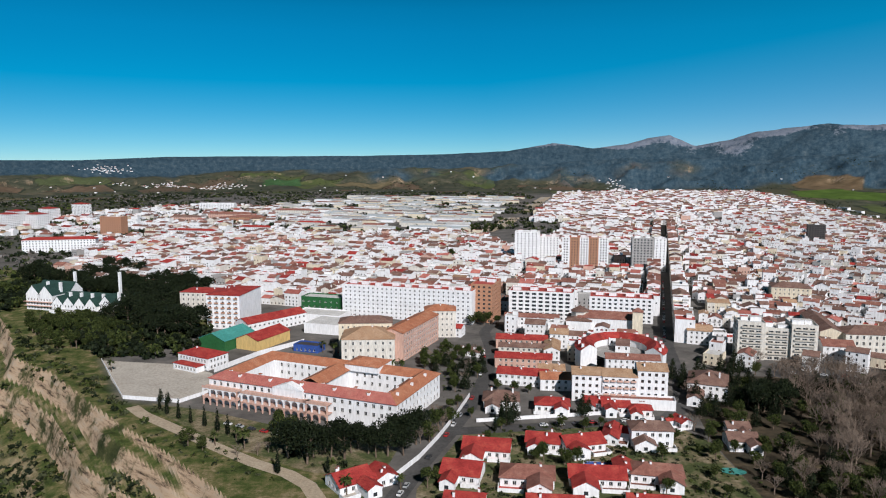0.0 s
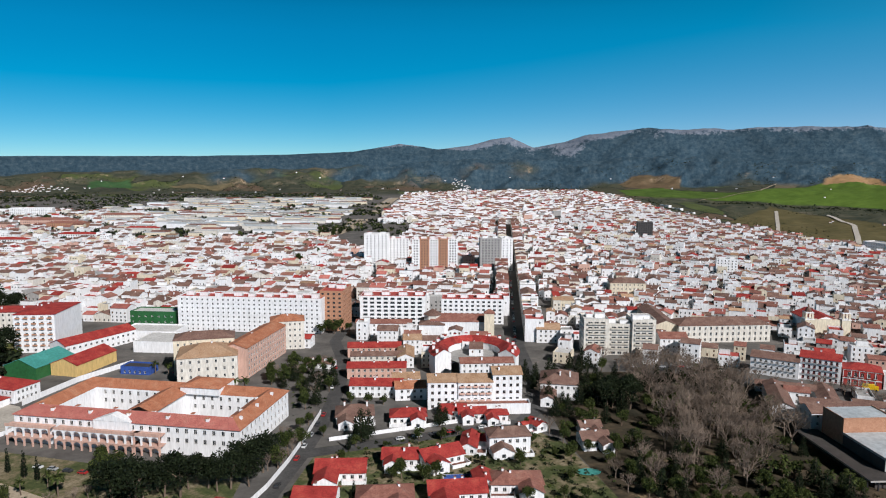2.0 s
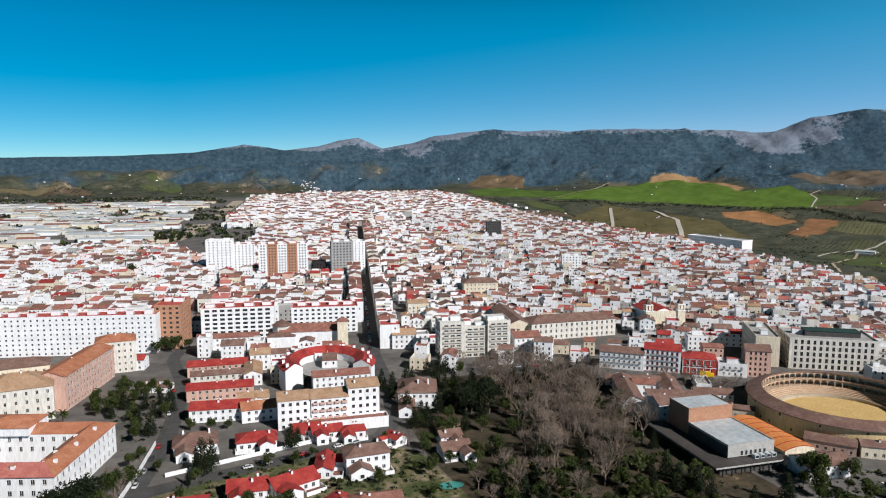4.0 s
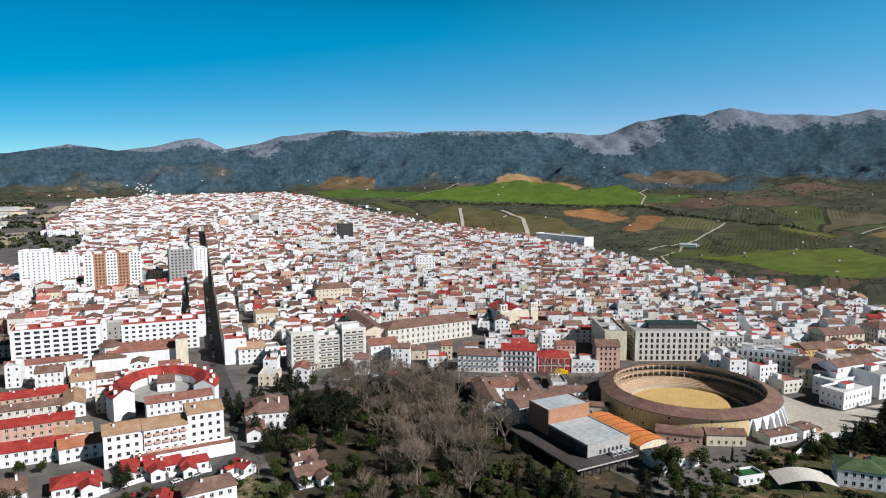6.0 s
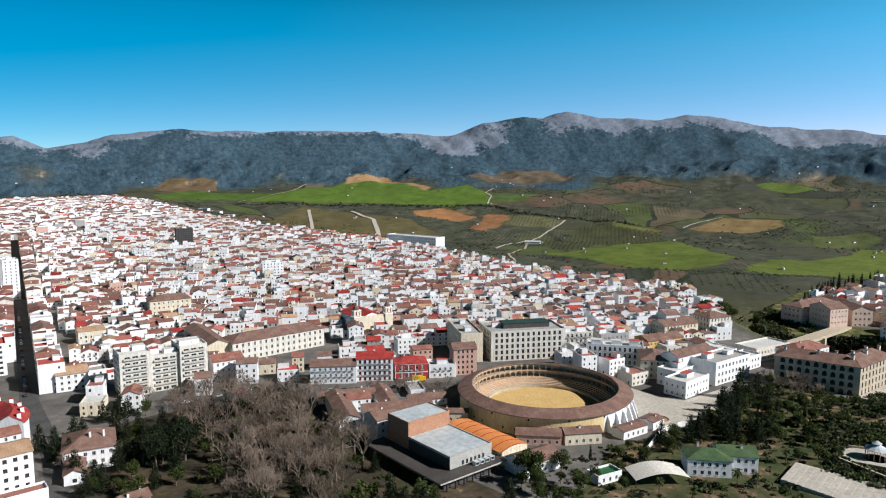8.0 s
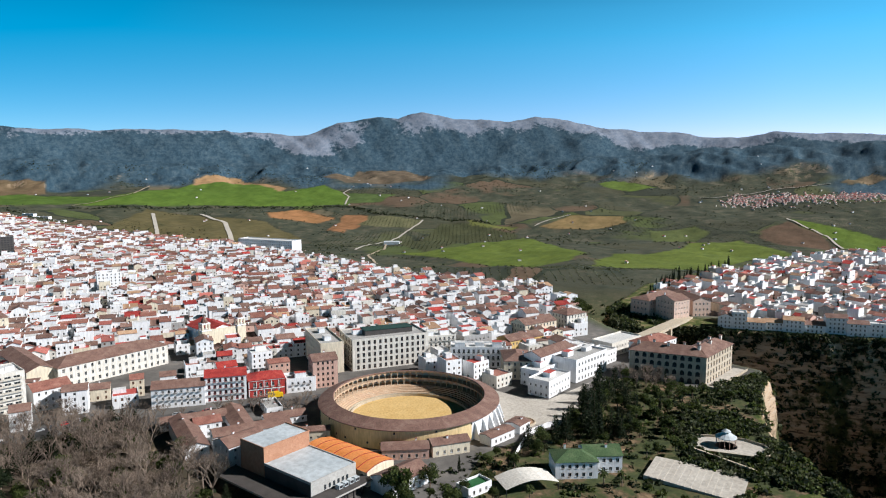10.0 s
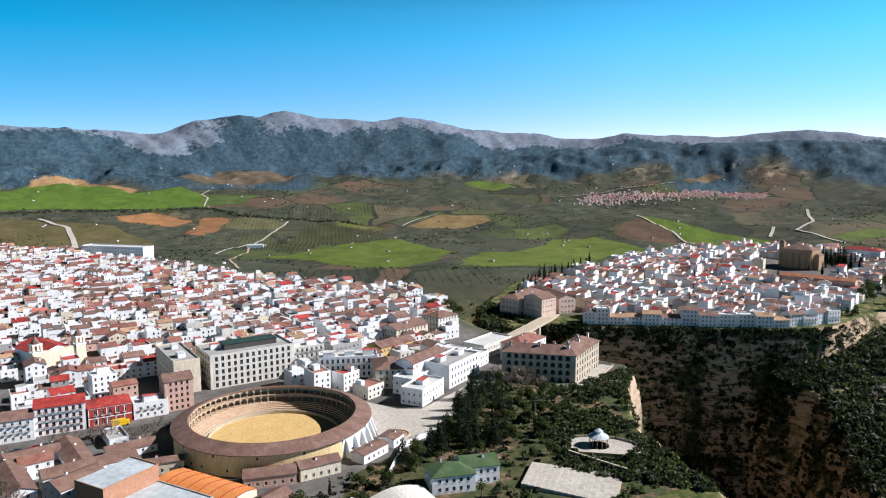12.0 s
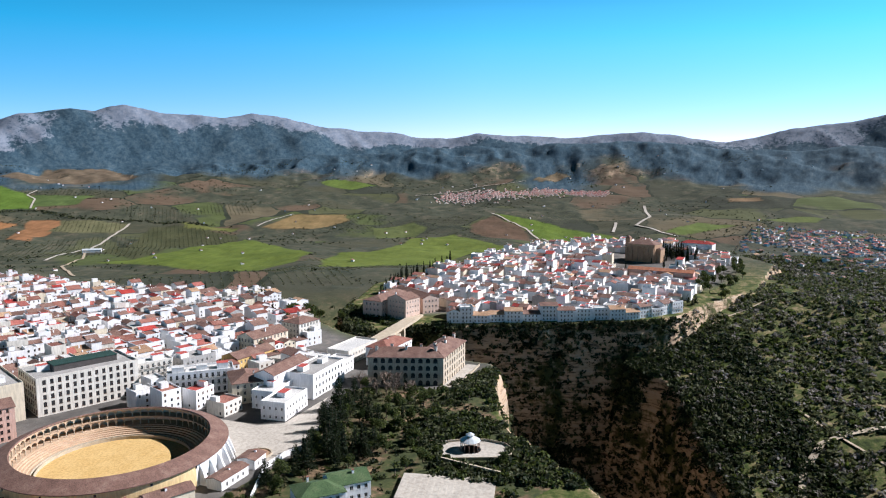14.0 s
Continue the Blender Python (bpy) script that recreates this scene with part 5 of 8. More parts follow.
        ob.matrix_basis = Matrix.Translation((43.4 * math.cos(a), 43.4 * math.sin(a), 0)) @ Matrix.Rotation(a + math.pi / 2, 4, "Z")


bullring()
house("annex", 283, 233, -55, 20, 9, 1, "low bullring annex with a brown tile roof", "annex", 4.5, PINK, roof_mat=BROWNROOF, sides="f")
house("annex", 296, 219, -40, 17, 8, 1, "low bullring annex with a brown tile roof", "annex", 5.2, CREAM, roof_mat=BROWNROOF, sides="f")
house("annex", 318, 206, -15, 16, 7, 1, "low white annex with a flat tiled top beside the bullring", "annex", 4.0, WHITE, roof_mat=BROWNROOF, sides="f", rise=0.8)
house("annex", 334, 203, -8, 9, 8, 1, "small white annex with a sloping brown roof", "annex", 4.0, WHITE, roof_mat=BROWNROOF, sides="f", rise=0.8)
house("annex", 276, 281, -50, 20, 6, 1, "narrow cream annex with a brown tile roof", "annex", 5.0, CREAM, roof_mat=BROWNROOF, sides="fb")


# ---- theatre beside the bullring ----
def theatre():
    root = empty_at("theatre", 238, 250, 0, -9)
    tagged(root, "modern dark theatre with grey sheet roofs and a long canopy", "theatre")
    s = Shape()
    s.box(-9.5, 13, 12, 27, 0, 16, BRICK, SHEET)
    s.box(-9.7, 13.2, 11.8, 12.1, 16, 16.5, BRICK)
    s.box(-9.7, -9.4, 12.1, 27, 16, 16.5, BRICK)
    s.box(12.9, 13.2, 12.1, 27, 16, 16.5, BRICK)
    s.link("stage_tower", root, "brick-clad stage tower with a pale roof")
    s = Shape()
    s.box(-9.5, 12.5, -15, 11.8, 0, 10, DARKPANEL, SHEET)
    s.box(-9.7, 12.7, -15.3, -14.95, 5, 10.4, CONCRETE)
    s.box(-9.8, -9.45, -14.95, 11.8, 9.4, 10.4, CONCRETE)
    s.box(12.45, 12.8, -14.95, 11.8, 9.4, 10.4, CONCRETE)
    s.link("auditorium", root, "dark-panelled hall with a pale grey sheet roof")
    s = Shape()
    s.box(-20, -9.8, -22, 30, 3.9, 4.6, CONCRETE, DARKPANEL)
    s.box(-9.8, 16, -22, -15.4, 3.9, 4.6, CONCRETE, DARKPANEL)
    s.link("canopy", root)
    s = Shape()
    s.box(-16, -9.9, -19, 27, 0, 3.8, DARKPANEL)
    s.box(-9.9, 13, -19, -15.5, 0, 3.8, DARKPANEL)
    s.link("foyer", root)
    for k in range(9):
        c = Shape()
        c.box(-0.2, 0.2, -0.2, 0.2, 0, 3.9, IRON)
        ob = c.link("post", root)
        ob.matrix_basis = pose(-20.5 + 4.4 * k, -21, 0) if k < 8 else pose(-20.5, -10, 0)
    for k in range(4):
        c = Shape()
        c.box(-1, 1, -1, 1, 0, 1.6, SHEET)
        c.box(-0.8, 0.8, -1.05, -1, 0.3, 1.3, IRON)
        ob = c.link("cooling_unit", root)
        ob.matrix_basis = pose(2 + 2.8 * k, -17.5, 4.6)
    for k in range(6):
        c = Shape()
        c.box(-0.5, 0.5, -0.1, 0.05, 0, 1.8, GLASS)
        ob = c.link("window", root)
        ob.matrix_basis = pose(-3 + 2.2 * k, -15.3, 5.4)
    return root


theatre()


def vault_hall():
    root = empty_at("vaulted_hall", 261, 247, 0, -9)
    tagged(root, "long hall with a ribbed orange sheet roof", "hall")
    s = Shape()
    s.box(-7.5, 7.5, -19, 19, 0, 6, CREAM)
    s.link("wall", root)
    for k in range(7):
        y0 = -19 + 38 / 7 * k
        s = Shape()
        m, y1 = 10, y0 + 38 / 7
        for j in range(m):
            a, b = -8 + 16 * j / m, -8 + 16 * (j + 1) / m
            za, zb = (6.1 + 1.5 * math.sin(math.pi * q / m) for q in (j, j + 1))
            s.face([(a, y0, za), (b, y0, zb), (b, y1, zb), (a, y1, za)], ORANGESHEET)
            s.face([(a, y0 - 0.15, za + 0.12), (b, y0 - 0.15, zb + 0.12), (b, y0 + 0.15, zb + 0.12), (a, y0 + 0.15, za + 0.12)], REDROOF)
            for y in (y0 - 0.15, y0 + 0.15):
                s.face([(a, y, za), (b, y, zb), (b, y, zb + 0.12), (a, y, za + 0.12)], REDROOF)
        if k in (0, 6):
            e = y0 if k == 0 else y1
            s.face([(-8 + 16 * j / m, e, 6.1 + 1.5 * math.sin(math.pi * j / m)) for j in range(m + 1)], CREAM)
        s.link("roof_vault", root)


vault_hall()
house("side_hall", 258, 219, -14, 20, 12, 1, "low hall with a brown tile roof beside the theatre", "hall", 5.5, WHITE, roof_mat=BROWNROOF, sides="f", chimneys=0)
# the old riding-school quarter: brown roofs round small yards
for px, py, turn, w, d, fl, mat in ((244, 322, 60, 40, 10, 2, BROWNROOF), (262, 302, -32, 34, 10, 2, BROWNROOF), (275, 324, 58, 32, 10, 1, BROWNROOF), (264, 342, -34, 30, 10, 1, BROWNROOF), (288, 306, -34, 20, 9, 1, BROWNROOF), (244, 290, -12, 18, 12, 3, BROWNROOF), (258, 326, -32, 12, 9, 2, TERRA), (296, 322, 56, 16, 8, 1, FLATGREY)):
    house("low_house", px, py, turn, w, d, fl, "low white house with an old brown tile roof", storey=3.4, roof="gable" if mat is not FLATGREY else "flat", roof_mat=mat, sides="flr", group="riding school houses", gap=4.0)

# ---- the row behind the bullring ----
house("apartment_house", 281, 372, -44, 26, 13, 3, "white apartment house with grey tiled roof and balconies", "house", 3.4, roof_mat=BROWNROOF, sides="fl", gap=3.0, balconies=(1, 2), chimneys=2)
house("apartment_house", 300, 358, -44, 21, 13, 4, "red-trimmed white apartment house with rows of balconies", "house", 3.3, WHITE, roof_mat=REDROOF, sides="fl", gap=2.8, balconies=(1, 2, 3), frame_mat=REDWALL, win=(1.3, 2.0), sill=0.6)
house("red_house", 316, 345, -40, 19, 14, 2, "crimson town house with white window surrounds and red roof", "house", 4.6, REDWALL, roof="hip", roof_mat=REDROOF, sides="fl", gap=3.2, win=(1.4, 2.4), balconies=(1,))
bays = empty_at("facade_trim", 316, 345, 0, -40)
tagged(bays, "white painted bands and window surrounds on the crimson house", "facade trim")
for k in range(5):
    s = Shape()
    for z in (0.9, 5.5):
        s.box(-9.5 + 3.9 * k, -9.1 + 3.9 * k, -7.16, -7.02, z - 0.4, z + 3.0, WHITE)
    s.link("pilaster", bays)
for z in (4.1, 8.9):
    s = Shape()
    s.box(-9.6, 9.6, -7.3, -7.02, z, z + 0.45, WHITE)
    s.link("cornice", bays)
house("apartment_house", 330, 333, -40, 16, 12, 2, "low white house with dark balconies", "house", 3.6, roof="flat", roof_mat=FLATWHITE, sides="f", balconies=(1,), chimneys=0, huts=1)
house("apartment_house", 343, 327, -38, 14, 13, 5, "tan apartment house with red-brown shutters", "house", 3.1, PINK, roof_mat=BROWNROOF, sides="fl", frame_mat=SHUTTER, gap=2.7)
house("hotel", 399.3, 324.2, -37, 49, 30, 5, "large cream hotel with regular dark windows and flat roof", "hotel", 3.7, PALE, roof="flat", roof_mat=FLATGREY, sides="fl", gap=3.5, win=(1.6, 2.3), frame_mat=SHUTTER, chimneys=0, huts=3)
house("hotel", 374.5, 352, 53, 42, 14, 5, "cream hotel wing with rows of windows", "hotel", 3.6, CREAM, roof="flat", roof_mat=FLATGREY, sides="b", gap=3.6, chimneys=0, huts=2)
g = Shape()
g.box(-17, 14, -5, 5, 0, 3.2, DARKPANEL, DARKGREENROOF)
g.box(-17.3, 14.3, -5.3, 5.3, 3.2, 3.5, DARKGREENROOF)
gl = g.link("glass_pavilion")
gl.matrix_world = pose(402, 322, 18.45, 0, 0, -37)
tagged(gl, "dark green glazed pavilion on the hotel roof", "pavilion")
house("cream_school", 296.5, 453, -8, 66, 20, 3, "long cream college with a brown tile roof", "college", 4.0, PALE, roof="hip", roof_mat=BROWNROOF, sides="fl", gap=4.0, win=(1.3, 2.2), chimneys=0)
house("cream_school", 264, 482, 75, 58, 14, 3, "long cream college wing with an old tile roof", "college", 4.0, CREAM, roof="gable", roof_mat=BROWNROOF, sides="b", gap=4.0, win=(1.3, 2.2), chimneys=0)
house("balcony_house", 421, 268, -62, 34, 14, 3, "white house with dark iron balconies facing the plaza", "house", 4.0, sides="flr", roof="flat", roof_mat=FLATWHITE, gap=3.0, win=(1.4, 2.5), balconies=(1, 2), chimneys=0, huts=3)
house("apartment_house", 427, 302, -40, 22, 16, 4, "cream and white corner house with balconies", "house", 3.5, PALE, sides="fl", roof="flat", roof_mat=FLATWHITE, gap=3.0, win=(1.3, 2.2), balconies=(1, 2, 3), chimneys=0, huts=2)
house("yellow_house", 415, 240, -60, 16, 24, 3, "yellow town house with hipped brown roof", "house", 3.6, CREAM, roof="hip", roof_mat=BROWNROOF, sides="flr", gap=3.4, win=(1.2, 2.0))
house("cafe_building", 395, 211, -8, 24, 13, 2, "white flat-roofed cafe building on the plaza", "cafe", 4.2, roof="flat", roof_mat=FLATWHITE, sides="fl", gap=3.2, win=(1.0, 1.4), chimneys=0, huts=1)
house("cafe_building", 408, 222, -8, 22, 12, 2, "white flat-roofed building with roof terraces", "building", 4.4, roof="flat", roof_mat=FLATWHITE, sides="fl", gap=3.4, chimneys=0, huts=1)
house("white_house", 433, 207, -13, 34, 17, 3, "large white building with stepped terraces", "building", 4.2, roof="flat", roof_mat=FLATGREY, sides="fr", gap=3.4, win=(1.4, 1.9), chimneys=0, huts=2)
house("white_house", 425, 223, -13, 34, 12, 4, "large white blank-walled building with a sloping roof", "building", 3.6, roof_mat=BROWNROOF, sides="f", gap=9, chimneys=0)
house("white_house", 462, 204, -13, 22, 12, 2, "low white house with terrace roof", "building", 3.8, roof="flat", roof_mat=FLATWHITE, sides="f", chimneys=0)
house("cream_house", 505, 266, -25, 30, 16, 3, "long yellow house with tiled roof", "house", 3.8, CREAM, roof="gable", roof_mat=BROWNROOF, sides="fl", gap=3.0, win=(1.2, 2.2))
house("cream_house", 532, 249, -25, 20, 16, 4, "white corner house with tall windows and brown hipped roof", "house", 3.6, PALE, roof="hip", roof_mat=BROWNROOF, sides="flr", gap=3.0, win=(1.2, 2.2))
house("cream_house", 472, 262, -25, 30, 14, 2, "yellow house with brown tiled roof", "house", 3.8, OCHRE, roof_mat=BROWNROOF, sides="fl", gap=3.0)
house("tall_townhouse", 448, 286, -28, 22, 13, 3, "grey-white town house with glazed galleries", "house", 3.8, GREY, roof="flat", roof_mat=FLATGREY, sides="fl", chimneys=0, huts=2)


# ---- church with twin towers ----
def bell_tower(root, x, y):
    s = Shape()
    s.box(x - 3, x + 3, y - 3, y + 3, 0, 15, CREAM)
    s.box(x - 3.3, x + 3.3, y - 3.3, y + 3.3, 15, 15.6, WHITE)
    for a in (-1, 1):
        for b in (-1, 1):
            s.box(x + a * 2.2 - 0.6, x + a * 2.2 + 0.6, y + b * 2.2 - 0.6, y + b * 2.2 + 0.6, 15.6, 19.5, CREAM)
    s.box(x - 2.9, x + 2.9, y - 2.9, y + 2.9, 19.5, 20.3, WHITE)
    n = 8
    prev = [(x + 2.4 * math.cos(2 * math.pi * k / n), y + 2.4 * math.sin(2 * math.pi * k / n), 20.3) for k in range(n)]
    for r, z in ((2.2, 21.6), (1.5, 22.8), (0.6, 23.8), (0.15, 26)):
        cur = [(x + r * math.cos(2 * math.pi * k / n), y + r * math.sin(2 * math.pi * k / n), z) for k in range(n)]
        for k in range(n):
            s.face([prev[k], prev[(k + 1) % n], cur[(k + 1) % n], cur[k]], BROWNROOF)
        prev = cur
    s.link("bell_tower", root, "cream bell tower with open belfry and small dome")


church = empty_at("church", 371.5, 443, 0, -17)
tagged(church, "cream church with twin bell towers and red roof", "church")
bell_tower(church, -12.5, -9)
bell_tower(church, 12.5, -9)
s = Shape()
s.box(-10, 10, -11, -8, 0, 15, CREAM)
s.box(-11, 11, -8, 22, 0, 13, WHITE)
s.link("wall", church)
s = Shape()
s.box(-2.2, 2.2, -11.2, -10.9, 0, 7.5, SHUTTER)
s.link("door", church, "tall brown arched portal")
s = Shape()
s.gable(-16, 16, -11, 11, 13, 4, REDROOF, WHITE)
s.v = [(-b, a + 7, c) for a, b, c in s.v]
s.link("roof", church)


# ---- school with two courtyards ----
def school():
    root = empty_at("school", -121, 353, 0, -22.4)
    tagged(root, "large white school with arcaded front, two courtyards and terracotta roofs", "school")
    L, D, H, T = 107.6, 52.0, 12.6, 11.5
    rows = [(1.0, 3.4), (5.4, 7.4), (9.6, 11.6)]
    s = Shape()
    cols = columns(L, 4.2, 1.5, 2)
    s.facade(0, 0, 1, 0, L, 0, H, WHITE, cols, rows[1:])
    put_windows(root, 0, 0, 1, 0, cols, rows[1:], GLASS, FRAME)
    side = columns(D, 4.2, 1.4, 2)
    s.facade(L, 0, 0, 1, D, 0, H, WHITE, side, rows)
    put_windows(root, L, 0, 0, 1, side, rows, GLASS, FRAME)
    s.facade(L, D, -1, 0, L, 0, H, WHITE, [], [])
    s.facade(0, D, 0, -1, D, 0, H, WHITE, [], [])
    # courtyard walls face inwards
    for x0, x1 in ((T, L / 2 - 6), (L / 2 + 6, L - T)):
        w, d = x1 - x0, D - 2 * T
        back = columns(w, 4.5, 1.3, 2)
        s.facade(x1, T, -1, 0, w, 0, H, WHITE, [], [])
        s.facade(x0, D - T, 1, 0, w, 0, H, WHITE, back, rows[1:])
        put_windows(root, x0, D - T, 1, 0, back, rows[1:], GLASS, FRAME)
        s.facade(x0, T, 0, 1, d, 0, H, WHITE, [], [])
        s.facade(x1, D - T, 0, -1, d, 0, H, WHITE, [], [])
    s.link("wall", root)
    h, m = H + 3.0, T / 2

    def slope(name, pts, mat):
        r = Shape()
        q = [(a, b, c + 0.3) for a, b, c in pts]
        n = len(pts)
        r.solid(q + pts, [tuple(range(n))] + [(n + k, n + (k + 1) % n, (k + 1) % n, k) for k in range(n)], mat)
        r.link(name, root)

    o = 0.6
    slope("roof", [(-o, -o, H), (L + o, -o, H), (L - m, m, h), (m, m, h)], PINKROOF)
    slope("roof", [(m, m, h), (L - m, m, h), (L - T + o, T + 0.0, H), (T, T, H)], PINKROOF)
    slope("roof", [(L + o, -o, H), (L + o, D + o, H), (L - m, D - m, h), (L - m, m, h)], ORANGEROOF)
    slope("roof", [(L - m, m, h), (L - m, D - m, h), (L - T, D - T, H), (L - T, T, H)], ORANGEROOF)
    slope("roof", [(L + o, D + o, H), (-o, D + o, H), (m, D - m, h), (L - m, D - m, h)], ORANGEROOF)
    slope("roof", [(L - m, D - m, h), (m, D - m, h), (T, D - T, H), (L - T, D - T, H)], ORANGEROOF)
    slope("roof", [(-o, D + o, H), (-o, -o, H), (m, m, h), (m, D - m, h)], ORANGEROOF)
    slope("roof", [(m, D - m, h), (m, m, h), (T, T, H), (T, D - T, H)], ORANGEROOF)
    c = L / 2
    slope("roof", [(c - 7, T, H), (c, T, h), (c, D - T, h), (c - 7, D - T, H)], ORANGEROOF)
    slope("roof", [(c, T, h), (c + 7, T, H), (c + 7, D - T, H), (c, D - T, h)], ORANGEROOF)
    r = Shape()
    r.box(c + 4, c + 24, D - 13, D + 3, H, H + 3.4, WHITE)
    r.hip(c + 4, c + 24, D - 13, D + 3, H + 3.4, 2.6, ORANGEROOF)
    r.link("roof_lantern", root)
    # arcaded loggia along the front
    for x0, n in ((-1.0, 5), (23, 9), (60, 3)):
        g = Shape()
        for k in range(n):
            a, b = x0 + k * 4.2, x0 + (k + 1) * 4.2
            for z, t in ((0, PINK), (4.6, WHITE)):
                g.box(a, a + 0.7, -4.2, -3.6, z, z + 4.2, t)
                pts = []
                for j in range(7):
                    f = math.pi * j / 6
                    pts.append(((a + 0.7 + b) / 2 - 1.75 * math.cos(f), z + 2.2 + 1.6 * math.sin(f)))
                for (p, zp), (q, zq) in zip(pts, pts[1:]):
                    g.face([(p, -4.2, zp), (q, -4.2, zq), (q, -4.2, z + 4.2), (p, -4.2, z + 4.2)], t)
                    g.face([(p, -4.2, zp), (q, -4.2, zq), (q, -3.6, zq), (p, -3.6, zp)], t)
        g.box(x0 + n * 4.2, x0 + n * 4.2 + 0.7, -4.2, -3.6, 0, 8.8, PINK)
        g.box(x0 - 0.2, x0 + n * 4.2 + 0.9, -4.4, -0.02, 4.2, 4.6, PINK)
        g.box(x0 - 0.2, x0 + n * 4.2 + 0.9, -4.4, -0.02, 8.8, 9.2, PINK)
        g.box(x0 - 0.2, x0 + n * 4.2 + 0.9, -4.4, -4.2, 9.2, 10.1, PINK)
        g.link("loggia", root, "pink-trimmed arcaded loggia")
    p = Shape()
    p.box(40, 58, -1.2, -0.02, 9.3, H + 0.6, WHITE)
    p.solid([(40, -1.4, H + 0.6), (58, -1.4, H + 0.6), (49, -1.4, H + 3.6), (40, 3, H + 0.6), (58, 3, H + 0.6), (49, 3, H + 3.6)], [(0, 1, 2), (0, 2, 5, 3), (1, 4, 5, 2)], WHITE)
    p.link("pediment", root)
    for k in range(11):
        ch = Shape()
        ch.box(-0.7, 0.7, -0.7, 0.7, 0, 2.2, WHITE)
        ch.box(-0.85, 0.85, -0.85, 0.85, 2.2, 2.4, ORANGEROOF)
        ob = ch.link("chimney", root)
        ob.matrix_basis = pose(8 + k * 9.3, 3.2 if k % 2 else 7.5, H + 1.0)
    for k in range(5):
        ch = Shape()
        ch.box(-0.6, 0.6, -0.6, 0.6, 0, 2.0, WHITE)
        ob = ch.link("chimney", root)
        ob.matrix_basis = pose(L - 3.2 - (k % 2) * 4, 8 + k * 8, H + 1.2)


school()
house("college_block", -46, 428, 3, 32, 26, 4, "cream college block with terracotta hipped roof", "college", 4.2, PALE, roof="hip", roof_mat=TANROOF, sides="fr", gap=4.5, win=(1.2, 1.8))
house("college_block", -50, 448, 3, 34, 16, 5, "old college wing with dark tiled attic", "college", 4.2, CREAM, roof="hip", roof_mat=BROWNROOF, sides="f", gap=3.6)
house("college_wing", -21, 455, 68, 58, 15, 5, "long salmon brick college wing with rows of windows and tiled roof", "college", 3.6, PINK, roof="gable", roof_mat=ORANGEROOF, sides="fr", gap=3.4, win=(1.5, 2.0), rise=2.4)
house("college_wing", -2, 494, 0, 22, 16, 5, "cream college end block with red roof", "college", 3.8, PALE, roof="hip", roof_mat=ORANGEROOF, sides="fr", gap=3.2)

# ---- western edge: tower block, halls, hotel with gables ----
house("tower_block", -160, 531, -8, 26, 40, 7, "white apartment block with brick balconies and red roof", "apartment block", 3.6, roof="hip", roof_mat=REDROOF, sides="fl", gap=5.0, win=(1.6, 1.6), balconies=(1, 2, 3, 4, 5, 6), chimneys=3, rise=2, rail=BRICK)
house("tower_block", -190, 552, -8, 30, 22, 6, "cream apartment block with red roof", "apartment block", 3.6, PALE, roof="hip", roof_mat=REDROOF, sides="fl", gap=4.0, balconies=(1, 2, 3, 4, 5), chimneys=3, rise=2, joined=True)
house("school_annex", -147, 420, -30, 26, 16, 2, "small white school annex with bright red roofs", "building", 3.6, roof="hip", roof_mat=REDROOF, sides="flr", gap=2.6, win=(1.3, 1.6))
house("school_annex", -152, 409, -30, 20, 6, 1, "low white lean-to with dark red roof", "building", 3.6, roof="hip", roof_mat=REDROOF, sides="f", gap=2.6, win=(1.3, 1.6), chimneys=0, rise=1)
house("sports_hall", -146, 466, -25, 22, 30, 1, "green-walled sports hall with a teal sheet roof", "hall", 7, GREENWALL, roof_mat=TEAL, sides="", chimneys=0)
house("yellow_hall", -122, 468, -25, 18, 34, 1, "yellow hall with a red tile roof", "hall", 7, OCHRE, roof_mat=REDROOF, sides="", chimneys=0)
house("white_hall", -128, 515, 50, 52, 16, 2, "long white hall with red tiled roof", "hall", 4.2, roof_mat=REDROOF, sides="fr", gap=4.0, win=(1.6, 1.4), chimneys=0)
house("market_hall", -95, 540, -17, 40, 22, 1, "low white flat-roofed hall", "hall", 6, roof="flat", roof_mat=FLATWHITE, sides="", chimneys=0, huts=0)
house("green_building", -98, 572, -17, 34, 16, 3, "white building with a dark green panelled front", "building", 4.2, GREENWALL, roof="flat", roof_mat=FLATWHITE, sides="f", gap=5, win=(1.6, 1.0), chimneys=0)
house("sports_block", -75, 505, -17, 46, 26, 1, "large low white sports pavilion", "hall", 7, roof="flat", roof_mat=FLATWHITE, sides="", chimneys=0, parapet=0.5)
house("blue_pavilion", -88, 452, -20, 18, 10, 1, "small pavilion with blue roof", "pavilion", 4, BLUEWALL, roof="flat", roof_mat=DARKPANEL, sides="f", chimneys=0)


